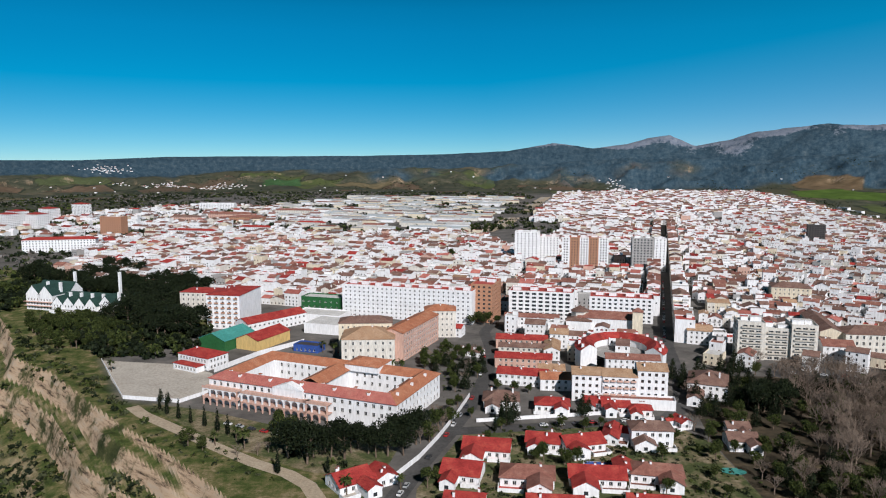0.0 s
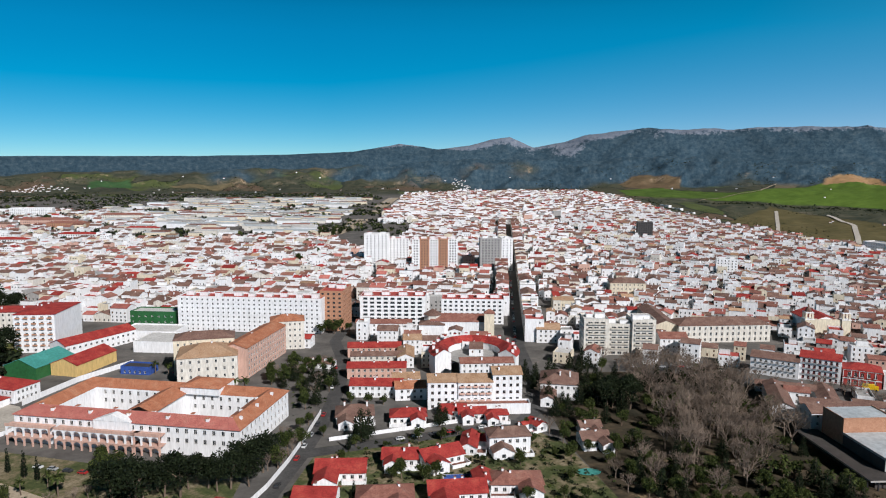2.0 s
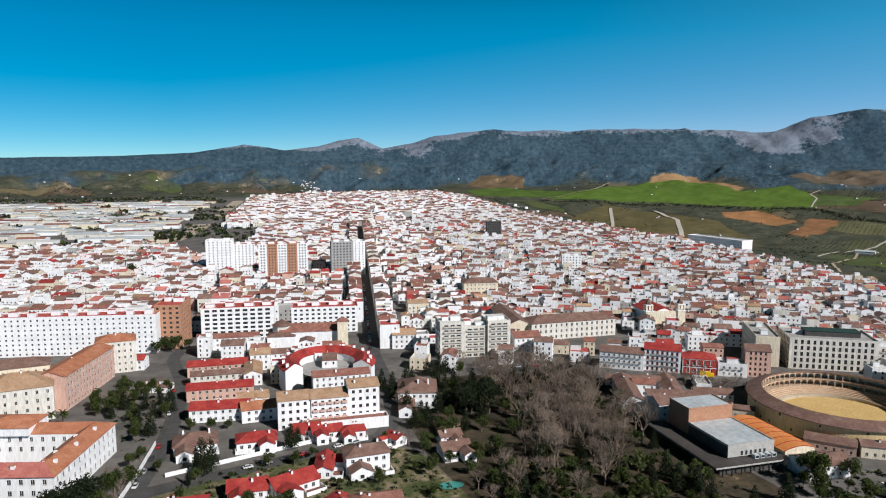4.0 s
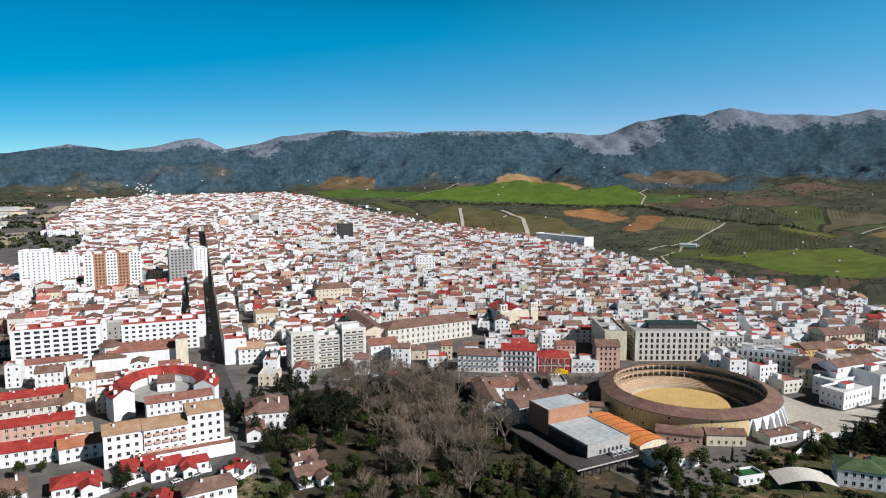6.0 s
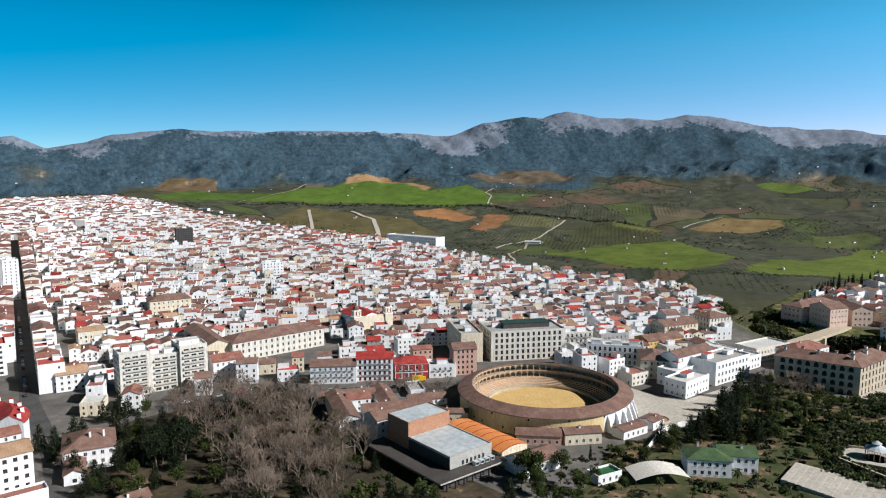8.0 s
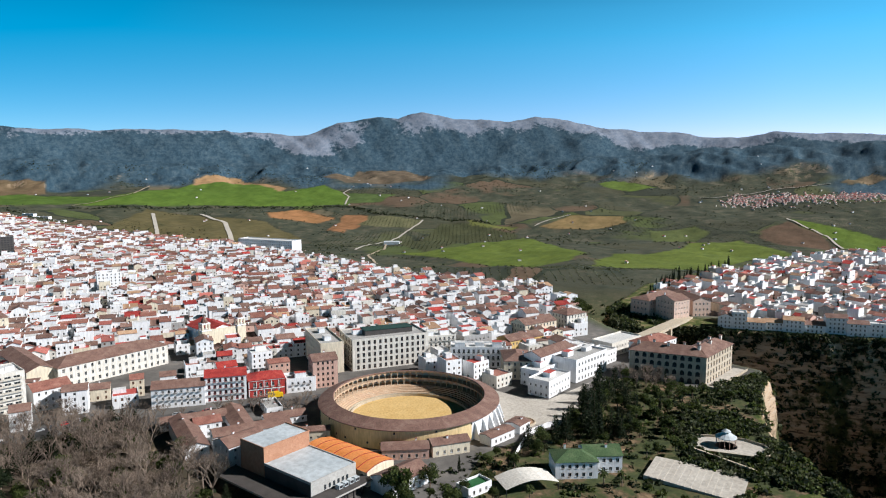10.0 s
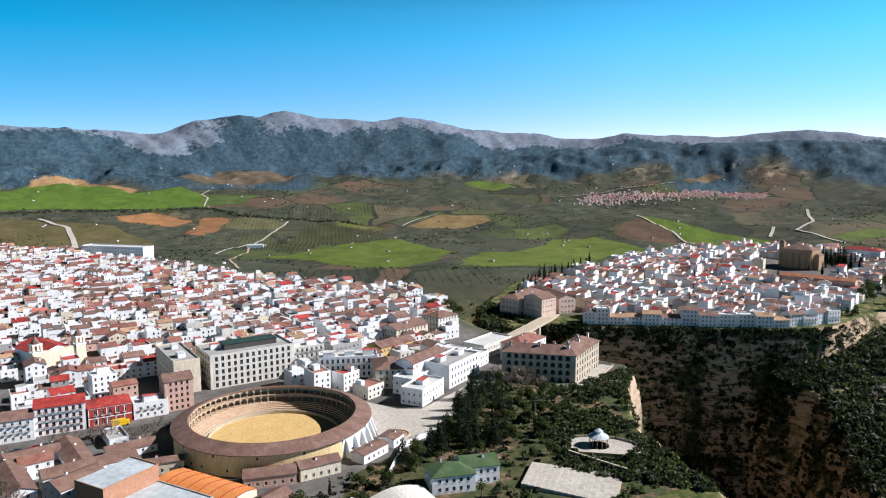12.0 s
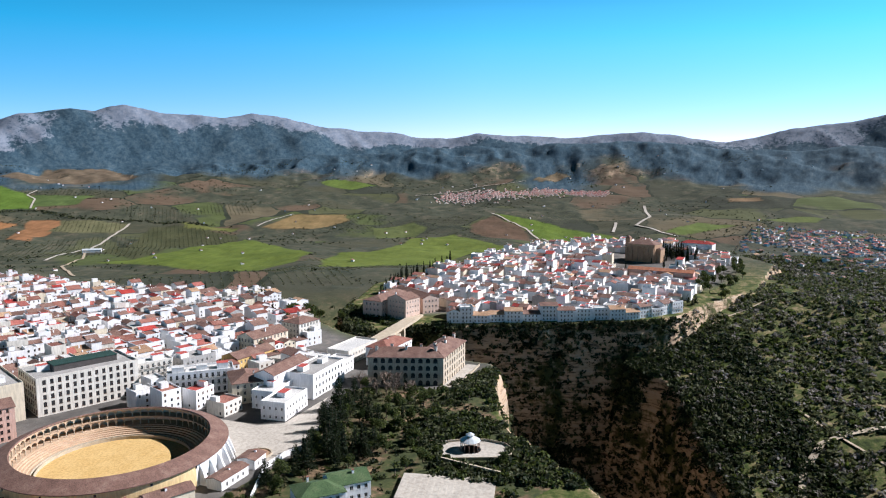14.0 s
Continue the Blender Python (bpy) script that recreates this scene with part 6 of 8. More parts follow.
for px, py in ((-799, 1290), (-826, 1364), (-745, 1290), (-806, 1440), (-814, 1585)):
    house("tower_block", px, py, -20, 30, 26, 8, "pale green and white apartment tower with a red cap", "tower", 3.2, WHITE, roof="hip", roof_mat=REDROOF, sides="fr", gap=4.2, win=(1.8, 1.5), chimneys=0, rise=3, joined=True, group="west towers", frame_mat=TEAL)
house("tower_block", -558, 1190, -12, 40, 18, 9, "tan brick and white apartment slab", "tower", 3.2, BRICK, roof="flat", roof_mat=FLATWHITE, sides="fr", gap=4.2, win=(1.6, 1.4), chimneys=0, huts=2, joined=True)
for px, py, turn, w, d, fl, wall, mat in ((-522, 955, 12, 92, 16, 5, WHITE, REDROOF), (-470, 985, -60, 40, 14, 4, WHITE, REDROOF), (-452, 1500, -8, 96, 20, 3, PINK, TERRA), (-395, 1420, -8, 70, 18, 3, BRICK, TERRA), (-520, 1420, -8, 60, 16, 3, PINK, BROWNROOF), (-330, 1560, -8, 84, 18, 4, PALE, TERRA), (-560, 1750, -5, 90, 16, 5, WHITE, FLATWHITE), (-420, 1180, -12, 80, 14, 2, WHITE, REDROOF), (-330, 1240, -14, 60, 14, 2, WHITE, REDROOF), (-250, 1330, -14, 56, 14, 2, PALE, REDROOF)):
    house("long_building", px, py, turn, w, d, fl, "long institutional building with a tiled roof among garden trees" if mat is not FLATWHITE else "long white apartment block with a flat roof", "building", 3.4, wall, roof="flat" if mat is FLATWHITE else "hip", roof_mat=mat, sides="f", gap=4.0, win=(1.5, 1.6), chimneys=2, joined=True, group="western buildings")
# the long row of white houses on the town's far edge, the big white school and the valley barn
for k in range(9):
    house("row_house", 1023 + 13.5 * k, 1797 - 38 * k, -70, 32, 12, 2, "white flat-roofed row house on the edge of the town", "house", 3.2, roof="flat", roof_mat=FLATWHITE, sides="f", gap=4, chimneys=0, joined=True, group="edge row houses", z=ground_at(1023 + 13.5 * k, 1797 - 38 * k))
house("white_school", 798, 800, -85, 96, 22, 4, "large white school on the edge of the town", "school", 3.6, roof="flat", roof_mat=FLATWHITE, sides="f", gap=4, chimneys=0, joined=True, z=ground_at(780, 800))
house("barn", 1779, 1248, -62, 46, 16, 1, "white barn with a pale teal sheet roof in the valley", "barn", 7, WHITE, roof_mat=SHEET, sides="", chimneys=0, z=ground_at(1779, 1248) - 1)


def gabled_hotel():
    root = empty_at("gabled_hotel", -310, 572, 0, -16)
    tagged(root, "white hotel with dark green steep gables and tall chimneys", "hotel")
    for k, (x, y, w, d, h) in enumerate(((-34, 6, 14, 16, 13), (-21, 6, 14, 16, 13), (-6, 2, 11, 14, 7), (5, 2, 11, 14, 7), (16, 2, 11, 14, 7), (27, 2, 11, 14, 7), (38, 6, 13, 14, 8), (-27, 20, 34, 14, 14), (14, 14, 60, 10, 9))):
        s = Shape()
        cols = columns(w, 3.0, 1.2)
        rows = [(1 + 3.4 * j, 2.8 + 3.4 * j) for j in range(int(h / 3.4))]
        s.facade(x - w / 2, y - d / 2, 1, 0, w, 0, h, WHITE, cols, rows)
        put_windows(root, x - w / 2, y - d / 2, 1, 0, cols, rows, GLASS, FRAME)
        s.facade(x + w / 2, y - d / 2, 0, 1, d, 0, h, WHITE, [], [])
        s.facade(x + w / 2, y + d / 2, -1, 0, w, 0, h, WHITE, [], [])
        s.facade(x - w / 2, y + d / 2, 0, -1, d, 0, h, WHITE, [], [])
        s.link("wall", root)
        r = Shape()
        if k < 7:
            r.gable(-d / 2, d / 2, -w / 2, w / 2, h, w * 0.55, DARKGREENROOF, WHITE)
            r.v = [(-b + x, a + y, c) for a, b, c in r.v]
        else:
            r.gable(x - w / 2, x + w / 2, y - d / 2, y + d / 2, h, d * 0.5, DARKGREENROOF, WHITE)
        r.link("roof", root)
        c = Shape()
        c.box(x + w * 0.4 - 0.9, x + w * 0.4 + 0.9, y + 2, y + 4, h, h + w * 0.3 + 5.0, WHITE)
        c.link("chimney", root)
    s = Shape()
    s.box(-10, 46, -10, -5, 0, 2.8, WHITE, FLATGREY)
    s.box(-42, -13, -4, -2.02, 3.4, 3.7, PINK)
    s.box(-42, -13, -4, -2.02, 6.8, 7.1, PINK)
    s.link("terrace", root)


gabled_hotel()

# ---- apartment blocks ----
house("apartment_block", -27, 548, -17.5, 108, 16, 8, "long white apartment block with small windows and roof huts", "apartment block", 3.15, roof="flat", roof_mat=FLATRED, sides="f", gap=3.9, win=(1.15, 1.2), chimneys=0, huts=9, joined=True)
house("apartment_block", 34, 546, -17.5, 17, 30, 9, "brown brick apartment tower with white balconies", "apartment block", 3.25, BRICK, roof="flat", roof_mat=FLATRED, sides="flr", gap=4.2, win=(1.8, 1.5), chimneys=0, huts=2, balconies=tuple(range(1, 9)), joined=True)
house("apartment_block", 79, 552, -14, 50, 22, 7, "white apartment block with dark recessed balconies", "apartment block", 3.1, roof="flat", roof_mat=FLATRED, sides="flr", gap=5.2, win=(3.2, 1.7), chimneys=0, huts=4, balconies=tuple(range(1, 7)), joined=True)
house("apartment_block", 140, 543, -15, 48, 22, 6, "white apartment block with red parapets and huts", "apartment block", 3.1, roof="flat", roof_mat=FLATRED, sides="flr", gap=4.2, win=(2.0, 1.5), chimneys=0, huts=4, joined=True)
for dx, w, mat in ((-26, 9, WHITE), (-16, 11, BRICK), (-5.5, 10, WHITE), (5, 11, BRICK), (16, 11, WHITE)):
    c, q = math.cos(radians(-10)), math.sin(radians(-10))
    house("tower_block", 167 + dx * c, 800 + dx * q, -10, w, 16, 12, "white and orange-brick bay of an apartment tower", "tower", 3.05, mat, roof="flat", roof_mat=FLATRED, sides="flr", gap=3.0, win=(1.5, 1.5), chimneys=0, huts=1, joined=True)
house("tower_block", 226, 792, -10, 24, 16, 12, "grey and white apartment tower", "tower", 3.05, GREY, roof="flat", roof_mat=FLATWHITE, sides="fr", gap=3.6, win=(1.8, 1.5), chimneys=0, huts=2, joined=True)
house("tower_block", 244.5, 788.5, -10, 13, 15.6, 12, "white bay of the grey apartment tower", "tower", 3.05, WHITE, roof="flat", roof_mat=FLATWHITE, sides="fr", gap=4.0, win=(1.0, 1.4), chimneys=0, huts=1, joined=True)
house("tower_block", 104, 862, -10, 30, 18, 12, "white apartment tower with plain facade", "tower", 3.05, WHITE, roof="flat", roof_mat=FLATWHITE, sides="fr", gap=4.5, win=(1.3, 1.3), chimneys=0, huts=2, joined=True)
house("tower_block", 132, 868, -10, 24, 18, 10, "white stepped apartment tower", "tower", 3.05, WHITE, roof="flat", roof_mat=FLATRED, sides="fr", gap=4.0, win=(1.3, 1.3), chimneys=0, huts=2, joined=True)
house("tower_block", 563, 1058, -20, 24, 16, 9, "dark brown unfinished apartment tower", "tower", 3.0, DARKPANEL, roof="flat", roof_mat=FLATGREY, sides="fl", gap=3.6, win=(2.2, 1.6), chimneys=0, huts=1, joined=True)
house("tower_block", 470, 700, -30, 22, 14, 6, "tall white apartment house above the old quarter", "apartment block", 3.1, roof="flat", roof_mat=FLATWHITE, sides="fl", gap=3.6, chimneys=0, huts=2, joined=True)
house("brick_house", 305, 610, -17, 32, 18, 4, "cream house with wide brown hipped roof", "house", 3.6, CREAM, roof="hip", roof_mat=BROWNROOF, sides="fl", gap=3.6)
# stepped beige block by the park
for dx, w, fl, d in ((-15, 16, 7, 18), (0.5, 15, 6, 15), (15.5, 15, 7, 19)):
    c, q = math.cos(radians(-14)), math.sin(radians(-14))
    house("apartment_block", 210 + dx * c, 436 + dx * q, -14, w, d, fl, "stepped pale apartment block with long balconies above the park", "apartment block", 3.3, PALE, roof="flat", roof_mat=FLATWHITE, sides="flr", gap=4.0, win=(2.8, 1.7), sill=0.5, chimneys=0, huts=2, balconies=tuple(range(1, fl)), rail=BEIGE)
house("corner_house", 245, 428, -14, 18, 14, 3, "white corner house with tiled roof", "house", 3.6, roof_mat=TERRA, sides="fr")

# ---- apartment house and horseshoe block above the villas ----
for k, (dx, w, fl) in enumerate(((-16.5, 15, 4), (0, 17.5, 4), (16.5, 15, 5))):
    c, q = math.cos(radians(-9)), math.sin(radians(-9))
    house("apartment_house", 92 + dx * c, 358 + dx * q - (0.8 if k == 1 else 0), -9, w, 15, fl, "white apartment house with red-framed windows and tan tiled roof", "apartment house", 3.55, roof="gable", roof_mat=TANROOF, sides="flr", gap=3.4, win=(1.4, 1.4), frame_mat=SHUTTER, rise=2.2, balconies=(1, 2, 3) if k == 1 else (), rail=PINK)
house("garden_terrace", 97, 345, -9, 40, 7, 1, "white garden terrace wall before the apartments", "terrace", 4.5, roof="flat", roof_mat=TERRA, sides="", chimneys=0, parapet=0.9)


def horseshoe():
    root = empty_at("horseshoe_block", 108, 418, 0, -12)
    tagged(root, "white horseshoe-shaped apartment block with bright red roofs round an oval court", "apartment block")
    s, r = Shape(), Shape()
    n, H = 26, 12
    for k in range(n):
        p, q = radians(-30 + 240 * k / n), radians(-30 + 240 * (k + 1) / n)
        P = lambda a, ra, rb, z: (ra * math.cos(a), rb * math.sin(a), z)
        s.face([P(p, 27, 30, 0), P(q, 27, 30, 0), P(q, 27, 30, H), P(p, 27, 30, H)], WHITE)
        s.face([P(q, 16, 18, 0), P(p, 16, 18, 0), P(p, 16, 18, H), P(q, 16, 18, H)], WHITE)
        r.face([P(p, 27.6, 30.6, H), P(q, 27.6, 30.6, H), P(q, 21, 23.5, H + 3.2), P(p, 21, 23.5, H + 3.2)], REDROOF)
        r.face([P(p, 21, 23.5, H + 3.2), P(q, 21, 23.5, H + 3.2), P(q, 15.6, 17.6, H), P(p, 15.6, 17.6, H)], REDROOF)
        r.face([P(p, 27.6, 30.6, H - 0.3), P(q, 27.6, 30.6, H - 0.3), P(q, 27.6, 30.6, H), P(p, 27.6, 30.6, H)], REDROOF)
    for a in (-30, 210):
        t = radians(a)
        f = [(ra * math.cos(t), rb * math.sin(t), z) for ra, rb, z in ((27, 30, 0), (16, 18, 0), (16, 18, H), (21, 23.5, H + 3), (27, 30, H))]
        s.face(f, WHITE)
    s.link("wall", root)
    r.link("roof", root)
    for k in range(14):
        t = radians(-25 + 230 * k / 13)
        c = Shape()
        c.box(-0.8, 0.8, -0.8, 0.8, -1, 1.6, WHITE)
        c.box(-0.95, 0.95, -0.95, 0.95, 1.6, 1.8, REDROOF)
        ob = c.link("chimney", root)
        ob.matrix_basis = pose(24.5 * math.cos(t), 27 * math.sin(t), H + 2.0)
    s = Shape()
    s.face([(15.8 * math.cos(2 * math.pi * k / 32), 17.8 * math.sin(2 * math.pi * k / 32), 8.0) for k in range(32)], FLATGREY)
    s.link("court", root)


horseshoe()
house("row_house", 108, 391, -9, 30, 10, 4, "white house with brown tiled roof behind the apartments", "house", 3.2, roof_mat=TERRA, sides="f")

# ---- convent church with octagonal dome ----
conv = empty_at("domed_church", 107, 503, 0, -15)
tagged(conv, "old church with octagonal tiled dome and long terracotta nave", "church")
s = Shape()
s.box(-8, 36, -8, 8, 0, 12, WHITE)
s.box(-16, 2, -12, 12, 0, 10, WHITE)
s.box(30, 37, -13, -7, 0, 19, CREAM)
s.link("wall", conv)
s = Shape()
s.gable(-8, 36, -8, 8, 12, 4, TERRA, WHITE)
s.hip(-16, 2, -12, 12, 10, 3, BROWNROOF)
s.hip(30, 37, -13, -7, 19, 2.5, TERRA)
s.link("roof", conv)
s = Shape()
n = 8
for k in range(n):
    p, q = 2 * math.pi * (k + 0.5) / n, 2 * math.pi * (k + 1.5) / n
    s.face([(-7 + 6.5 * math.cos(p), 6.5 * math.sin(p), 9), (-7 + 6.5 * math.cos(q), 6.5 * math.sin(q), 9), (-7 + 6.5 * math.cos(q), 6.5 * math.sin(q), 15.5), (-7 + 6.5 * math.cos(p), 6.5 * math.sin(p), 15.5)], PALE)
    s.face([(-7 + 7.1 * math.cos(p), 7.1 * math.sin(p), 15.4), (-7 + 7.1 * math.cos(q), 7.1 * math.sin(q), 15.4), (-7, 0, 19.5)], BROWNROOF)
s.link("dome", conv, "octagonal drum with tiled pyramid roof")
for px, py, turn, w, d, fl, mat in ((66, 490, -15, 14, 12, 3, BROWNROOF), (78, 462, -10, 12, 12, 3, TANROOF), (70, 440, -10, 10, 24, 2, TANROOF), (92, 470, -12, 12, 10, 2, BROWNROOF)):
    house("row_house", px, py, turn, w, d, fl, "white house with brown tiled roof beside the church", storey=3.3, roof_mat=mat, sides="fl")

# ---- villas and terraces with red roofs ----
VILLAS = [(19, 289, -10, 22, 14, 1, REDROOF, "gable"), (8, 266, -14, 17, 15, 1, REDROOF, "gable"), (-36, 258, 35, 16, 14, 1, REDROOF, "gable"), (-24, 262, -60, 12, 10, 1, REDROOF, "gable"), (33, 262, -8, 23, 14, 1, TERRA, "hip"),
          (44, 296, -12, 16, 12, 1, REDROOF, "gable"), (60, 294, 15, 20, 13, 1, REDROOF, "gable"), (76, 304, 70, 18, 8, 1, REDROOF, "gable"), (92, 300, -5, 20, 12, 2, BROWNROOF, "hip"), (60, 262, -6, 24, 13, 1, REDROOF, "gable"),
          (72, 268, 84, 12, 8, 1, REDROOF, "gable"), (84, 264, -12, 22, 13, 1, TERRA, "hip"), (55, 342, -8, 19, 12, 1, REDROOF, "hip"), (30, 350, -5, 20, 16, 1, BROWNROOF, "hip"), (78, 345, -12, 14, 9, 1, REDROOF, "gable"),
          (86, 339, -5, 15, 9, 1, REDROOF, "gable"), (131, 297, -5, 14, 11, 1, BROWNROOF, "gable"), (135, 311, -5, 11, 8, 1, BROWNROOF, "gable"), (97, 334, -8, 12, 8, 1, REDROOF, "hip"), (112, 318, -70, 9, 7, 1, REDROOF, "gable"), (143, 368, -22, 22, 24, 2, BROWNROOF, "hip"), (40, 238, -6, 22, 12, 1, REDROOF, "gable"), (75, 238, -8, 20, 12, 1, REDROOF, "gable"), (8, 240, -10, 16, 12, 1, REDROOF, "gable")]
rv = random.Random(3)
for px, py, turn, w, d, fl, mat, kind in VILLAS:
    w, d = w * 0.9, d * 0.9
    vr = house("villa", px, py, turn, w, d, fl, "white villa with a bright red tile roof" if mat is REDROOF else "white villa with an old brown tile roof", "villa", 3.7, roof=kind, roof_mat=mat, sides="flr", gap=3.2, win=(1.4, 1.6), chimneys=2, rng=rv, group="villas", rise=min(w, d) * 0.24, over=0.6)
    side, ww, dd = rv.choice((-1, 1)), w * rv.uniform(0.34, 0.5), d * rv.uniform(0.55, 0.8)
    wx, wy, hh = side * (w / 2 - ww / 2 - rv.uniform(0, 1.5)), -d / 2 - dd / 2 + 0.5, rv.uniform(3.2, 4.4)
    a = Shape()
    a.box(wx - ww / 2, wx + ww / 2, wy - dd / 2, wy + dd / 2, 0, hh, WHITE)
    a.box(wx - 0.8, wx + 0.8, wy - dd / 2 - 0.06, wy - dd / 2 + 0.1, 0.9, 2.4, GLASS)
    a.link("wing", vr)
    a = Shape()
    a.gable(-dd / 2, dd / 2 - 0.5, -ww / 2, ww / 2, hh, ww * 0.26, mat, WHITE, 0.5)
    a.v = [(-y + wx, x + wy, z) for x, y, z in a.v]
    a.link("wing_roof", vr)
    a = Shape()
    b = -side
    x0, x1, y0 = b * 1.0, b * (w / 2 + 0.6), -d / 2 - rv.uniform(3, 5)
    x0, x1 = min(x0, x1), max(x0, x1)
    a.box(x0, x1, y0, y0 + 0.25, 0, 1.6, WHITE)
    a.box(x0, x0 + 0.25, y0 + 0.25, -d / 2 - 0.02, 0, 1.6, WHITE)
    a.box(x1 - 0.25, x1, y0 + 0.25, -d / 2 - 0.02, 0, 1.6, WHITE)
    a.box(x0 + 0.3, x1 - 0.3, y0 + 0.3, -d / 2 - 0.05, 0.0, 0.15, rv.choice((TERRA, PAVING, FLATRED)))
    a.link("patio", vr)
for px, py, turn, w, d, fl, mat, wall in ((53, 461, -9, 34, 11, 2, REDROOF, PINK), (52, 440, -9, 32, 9, 2, BROWNROOF, PALE), (49, 416, -10, 34, 11, 2, REDROOF, PINK), (45, 384, -14, 28, 12, 2, REDROOF, WHITE), (62, 376, -5, 17, 12, 2, ORANGEROOF, WHITE), (62, 392, -5, 15, 11, 2, TANROOF, WHITE), (66, 512, -12, 40, 10, 3, TERRA, WHITE), (4, 494, -20, 22, 10, 2, REDROOF, WHITE), (18, 442, -25, 16, 9, 1, BROWNROOF, WHITE), (176, 473, -17, 16, 14, 3, TANROOF, WHITE)):
    house("terraced_house", px, py, turn, w, d, fl, "terraced white house with a red tile roof" if mat is REDROOF else "terraced house with tiled roof", "house", 3.2, wall, roof="gable", roof_mat=mat, sides="flr", gap=3.4, win=(1.3, 1.5), chimneys=3, rng=rv, group="terraced houses")

# ---- edge of the gorge ----
def cliff_hotel():
    root = empty_at("cliff_hotel", 447, 138, -1, 0)
    tagged(root, "large stone hotel with arched loggias above the gorge", "hotel")
    # long wing runs away from the plaza edge, short wing along the gorge
    def wing(x0, y0, turn, length, depth, h, arches):
        c, q = math.cos(radians(turn)), math.sin(radians(turn))
        s = Shape()
        cols, rows = columns(length, 4.2, 2.4 if arches else 1.4, 1.5), [(1.0 + 4.2 * k, 3.9 + 4.2 * k) for k in range(int(h / 4.2))]
        s.facade(0, 0, 1, 0, length, 0, h, HOTELWALL, cols, rows, 0.9)
        s.facade(length, 0, 0, 1, depth, 0, h, HOTELWALL, [], [])
        s.facade(length, depth, -1, 0, length, 0, h, HOTELWALL, [], [])
        s.facade(0, depth, 0, -1, depth, 0, h, HOTELWALL, [], [])
        w = s.link("wall", root)
        w.matrix_basis = pose(x0, y0, 0, 0, 0, turn)
        for b, t in rows:
            for m, wd in cols:
                g = Shape()
                g.face([(-wd / 2, 0, 0), (wd / 2, 0, 0), (wd / 2, 0, t - b), (-wd / 2, 0, t - b)], GLASS)
                g.box(-wd / 2, wd / 2, -0.85, -0.75, 0, 0.9, IRON)
                if arches:
                    for side in (-1, 1):
                        g.face([(side * wd / 2, -0.8, t - b), (0, -0.8, t - b), (side * wd * 0.3, -0.8, t - b - 0.35), (side * wd / 2, -0.8, t - b - 1.1)], HOTELWALL)
                ob = g.link("loggia" if arches else "window", root)
                ob.matrix_basis = pose(x0, y0, 0, 0, 0, turn) @ pose(m, 0.9, b)
        r = Shape()
        r.hip(0, length, 0, depth, h, 4.0, BROWNROOF, 0.8)
        o = r.link("roof", root)
        o.matrix_basis = pose(x0, y0, 0, 0, 0, turn)
        for k in range(5):
            c2 = Shape()
            c2.box(-0.7, 0.7, -0.7, 0.7, 0, 3.0, PALE)
            c2.box(-0.9, 0.9, -0.9, 0.9, 3.0, 3.25, BROWNROOF)
            ob = c2.link("chimney", root)
            ob.matrix_basis = pose(x0, y0, 0, 0, 0, turn) @ pose(length * (k + 0.5) / 5, depth * 0.5 + (1.5 if k % 2 else -2), h + 2.2)

    wing(-4, 42, -84, 42, 16, 16.8, True)
    wing(0.5, 0, -12, 40, 16, 16.8, False)
    t = Shape()
    t.box(-5, 44, -8, -0.05, -16, 1.35, STONE, PAVING)
    t.box(-5, 44, -8.3, -8.0, 1.0, 2.4, STONE)
    t.box(-5.3, -5.0, -8.3, -0.2, 1.0, 2.4, STONE)
    o = t.link("terrace", root, "pale stone terrace wall along the cliff")
    o.matrix_basis = pose(0, 0, 0, 0, 0, -12)


cliff_hotel()
house("town_hall_house", 492, 178, -18, 30, 16, 3, "white and red-walled house beside the bridge", "house", 3.8, WHITE, roof="hip", roof_mat=TERRA, sides="flr")
house("red_market", 497, 203, -18, 34, 16, 2, "flat-roofed cream building beside the bridge", "building", 4, PALE, roof="flat", roof_mat=FLATWHITE, sides="f", chimneys=0)
s = Shape()
s.solid([(520, 196, -1.5), (640, 180, -5), (640, 190, -5), (520, 207, -1.5), (520, 196, 0.6), (640, 180, -2.6), (640, 190, -2.6), (520, 207, 0.6)], [(0, 1, 5, 4), (2, 3, 7, 6), (4, 5, 6, 7), (3, 2, 1, 0)], STONE)
for a, b in ((548, 553), (566, 572), (585, 590)):
    s.box(a, b, 186, 200, -110, -2.5, STONE)
tagged(s.link("stone_bridge"), "tall pale stone bridge across the gorge", "bridge")
house("convent", 655, 214, -18, 50, 18, 3, "large pink stone convent with brown tiled roofs", "convent", 4.6, ROSE, roof="hip", roof_mat=BROWNROOF, sides="flr", gap=3.6, win=(1.3, 2.0), z=-4.5)
house("convent", 672, 192, 40, 52, 16, 3, "pink stone convent wing with rows of windows", "convent", 4.6, ROSE, roof="gable", roof_mat=BROWNROOF, sides="flr", gap=3.4, win=(1.3, 1.8), z=-4.5)
house("convent", 636, 196, -30, 18, 20, 4, "pink gabled convent front", "convent", 4.2, ROSE, roof="gable", roof_mat=BROWNROOF, sides="fl", gap=3.4, flip=True, z=-4.5)
ro = random.Random(8)
edge = [(622, 158), (626, 138), (631, 112), (636, 84), (641, 56), (647, 28), (655, 4), (668, -16), (684, -34)]
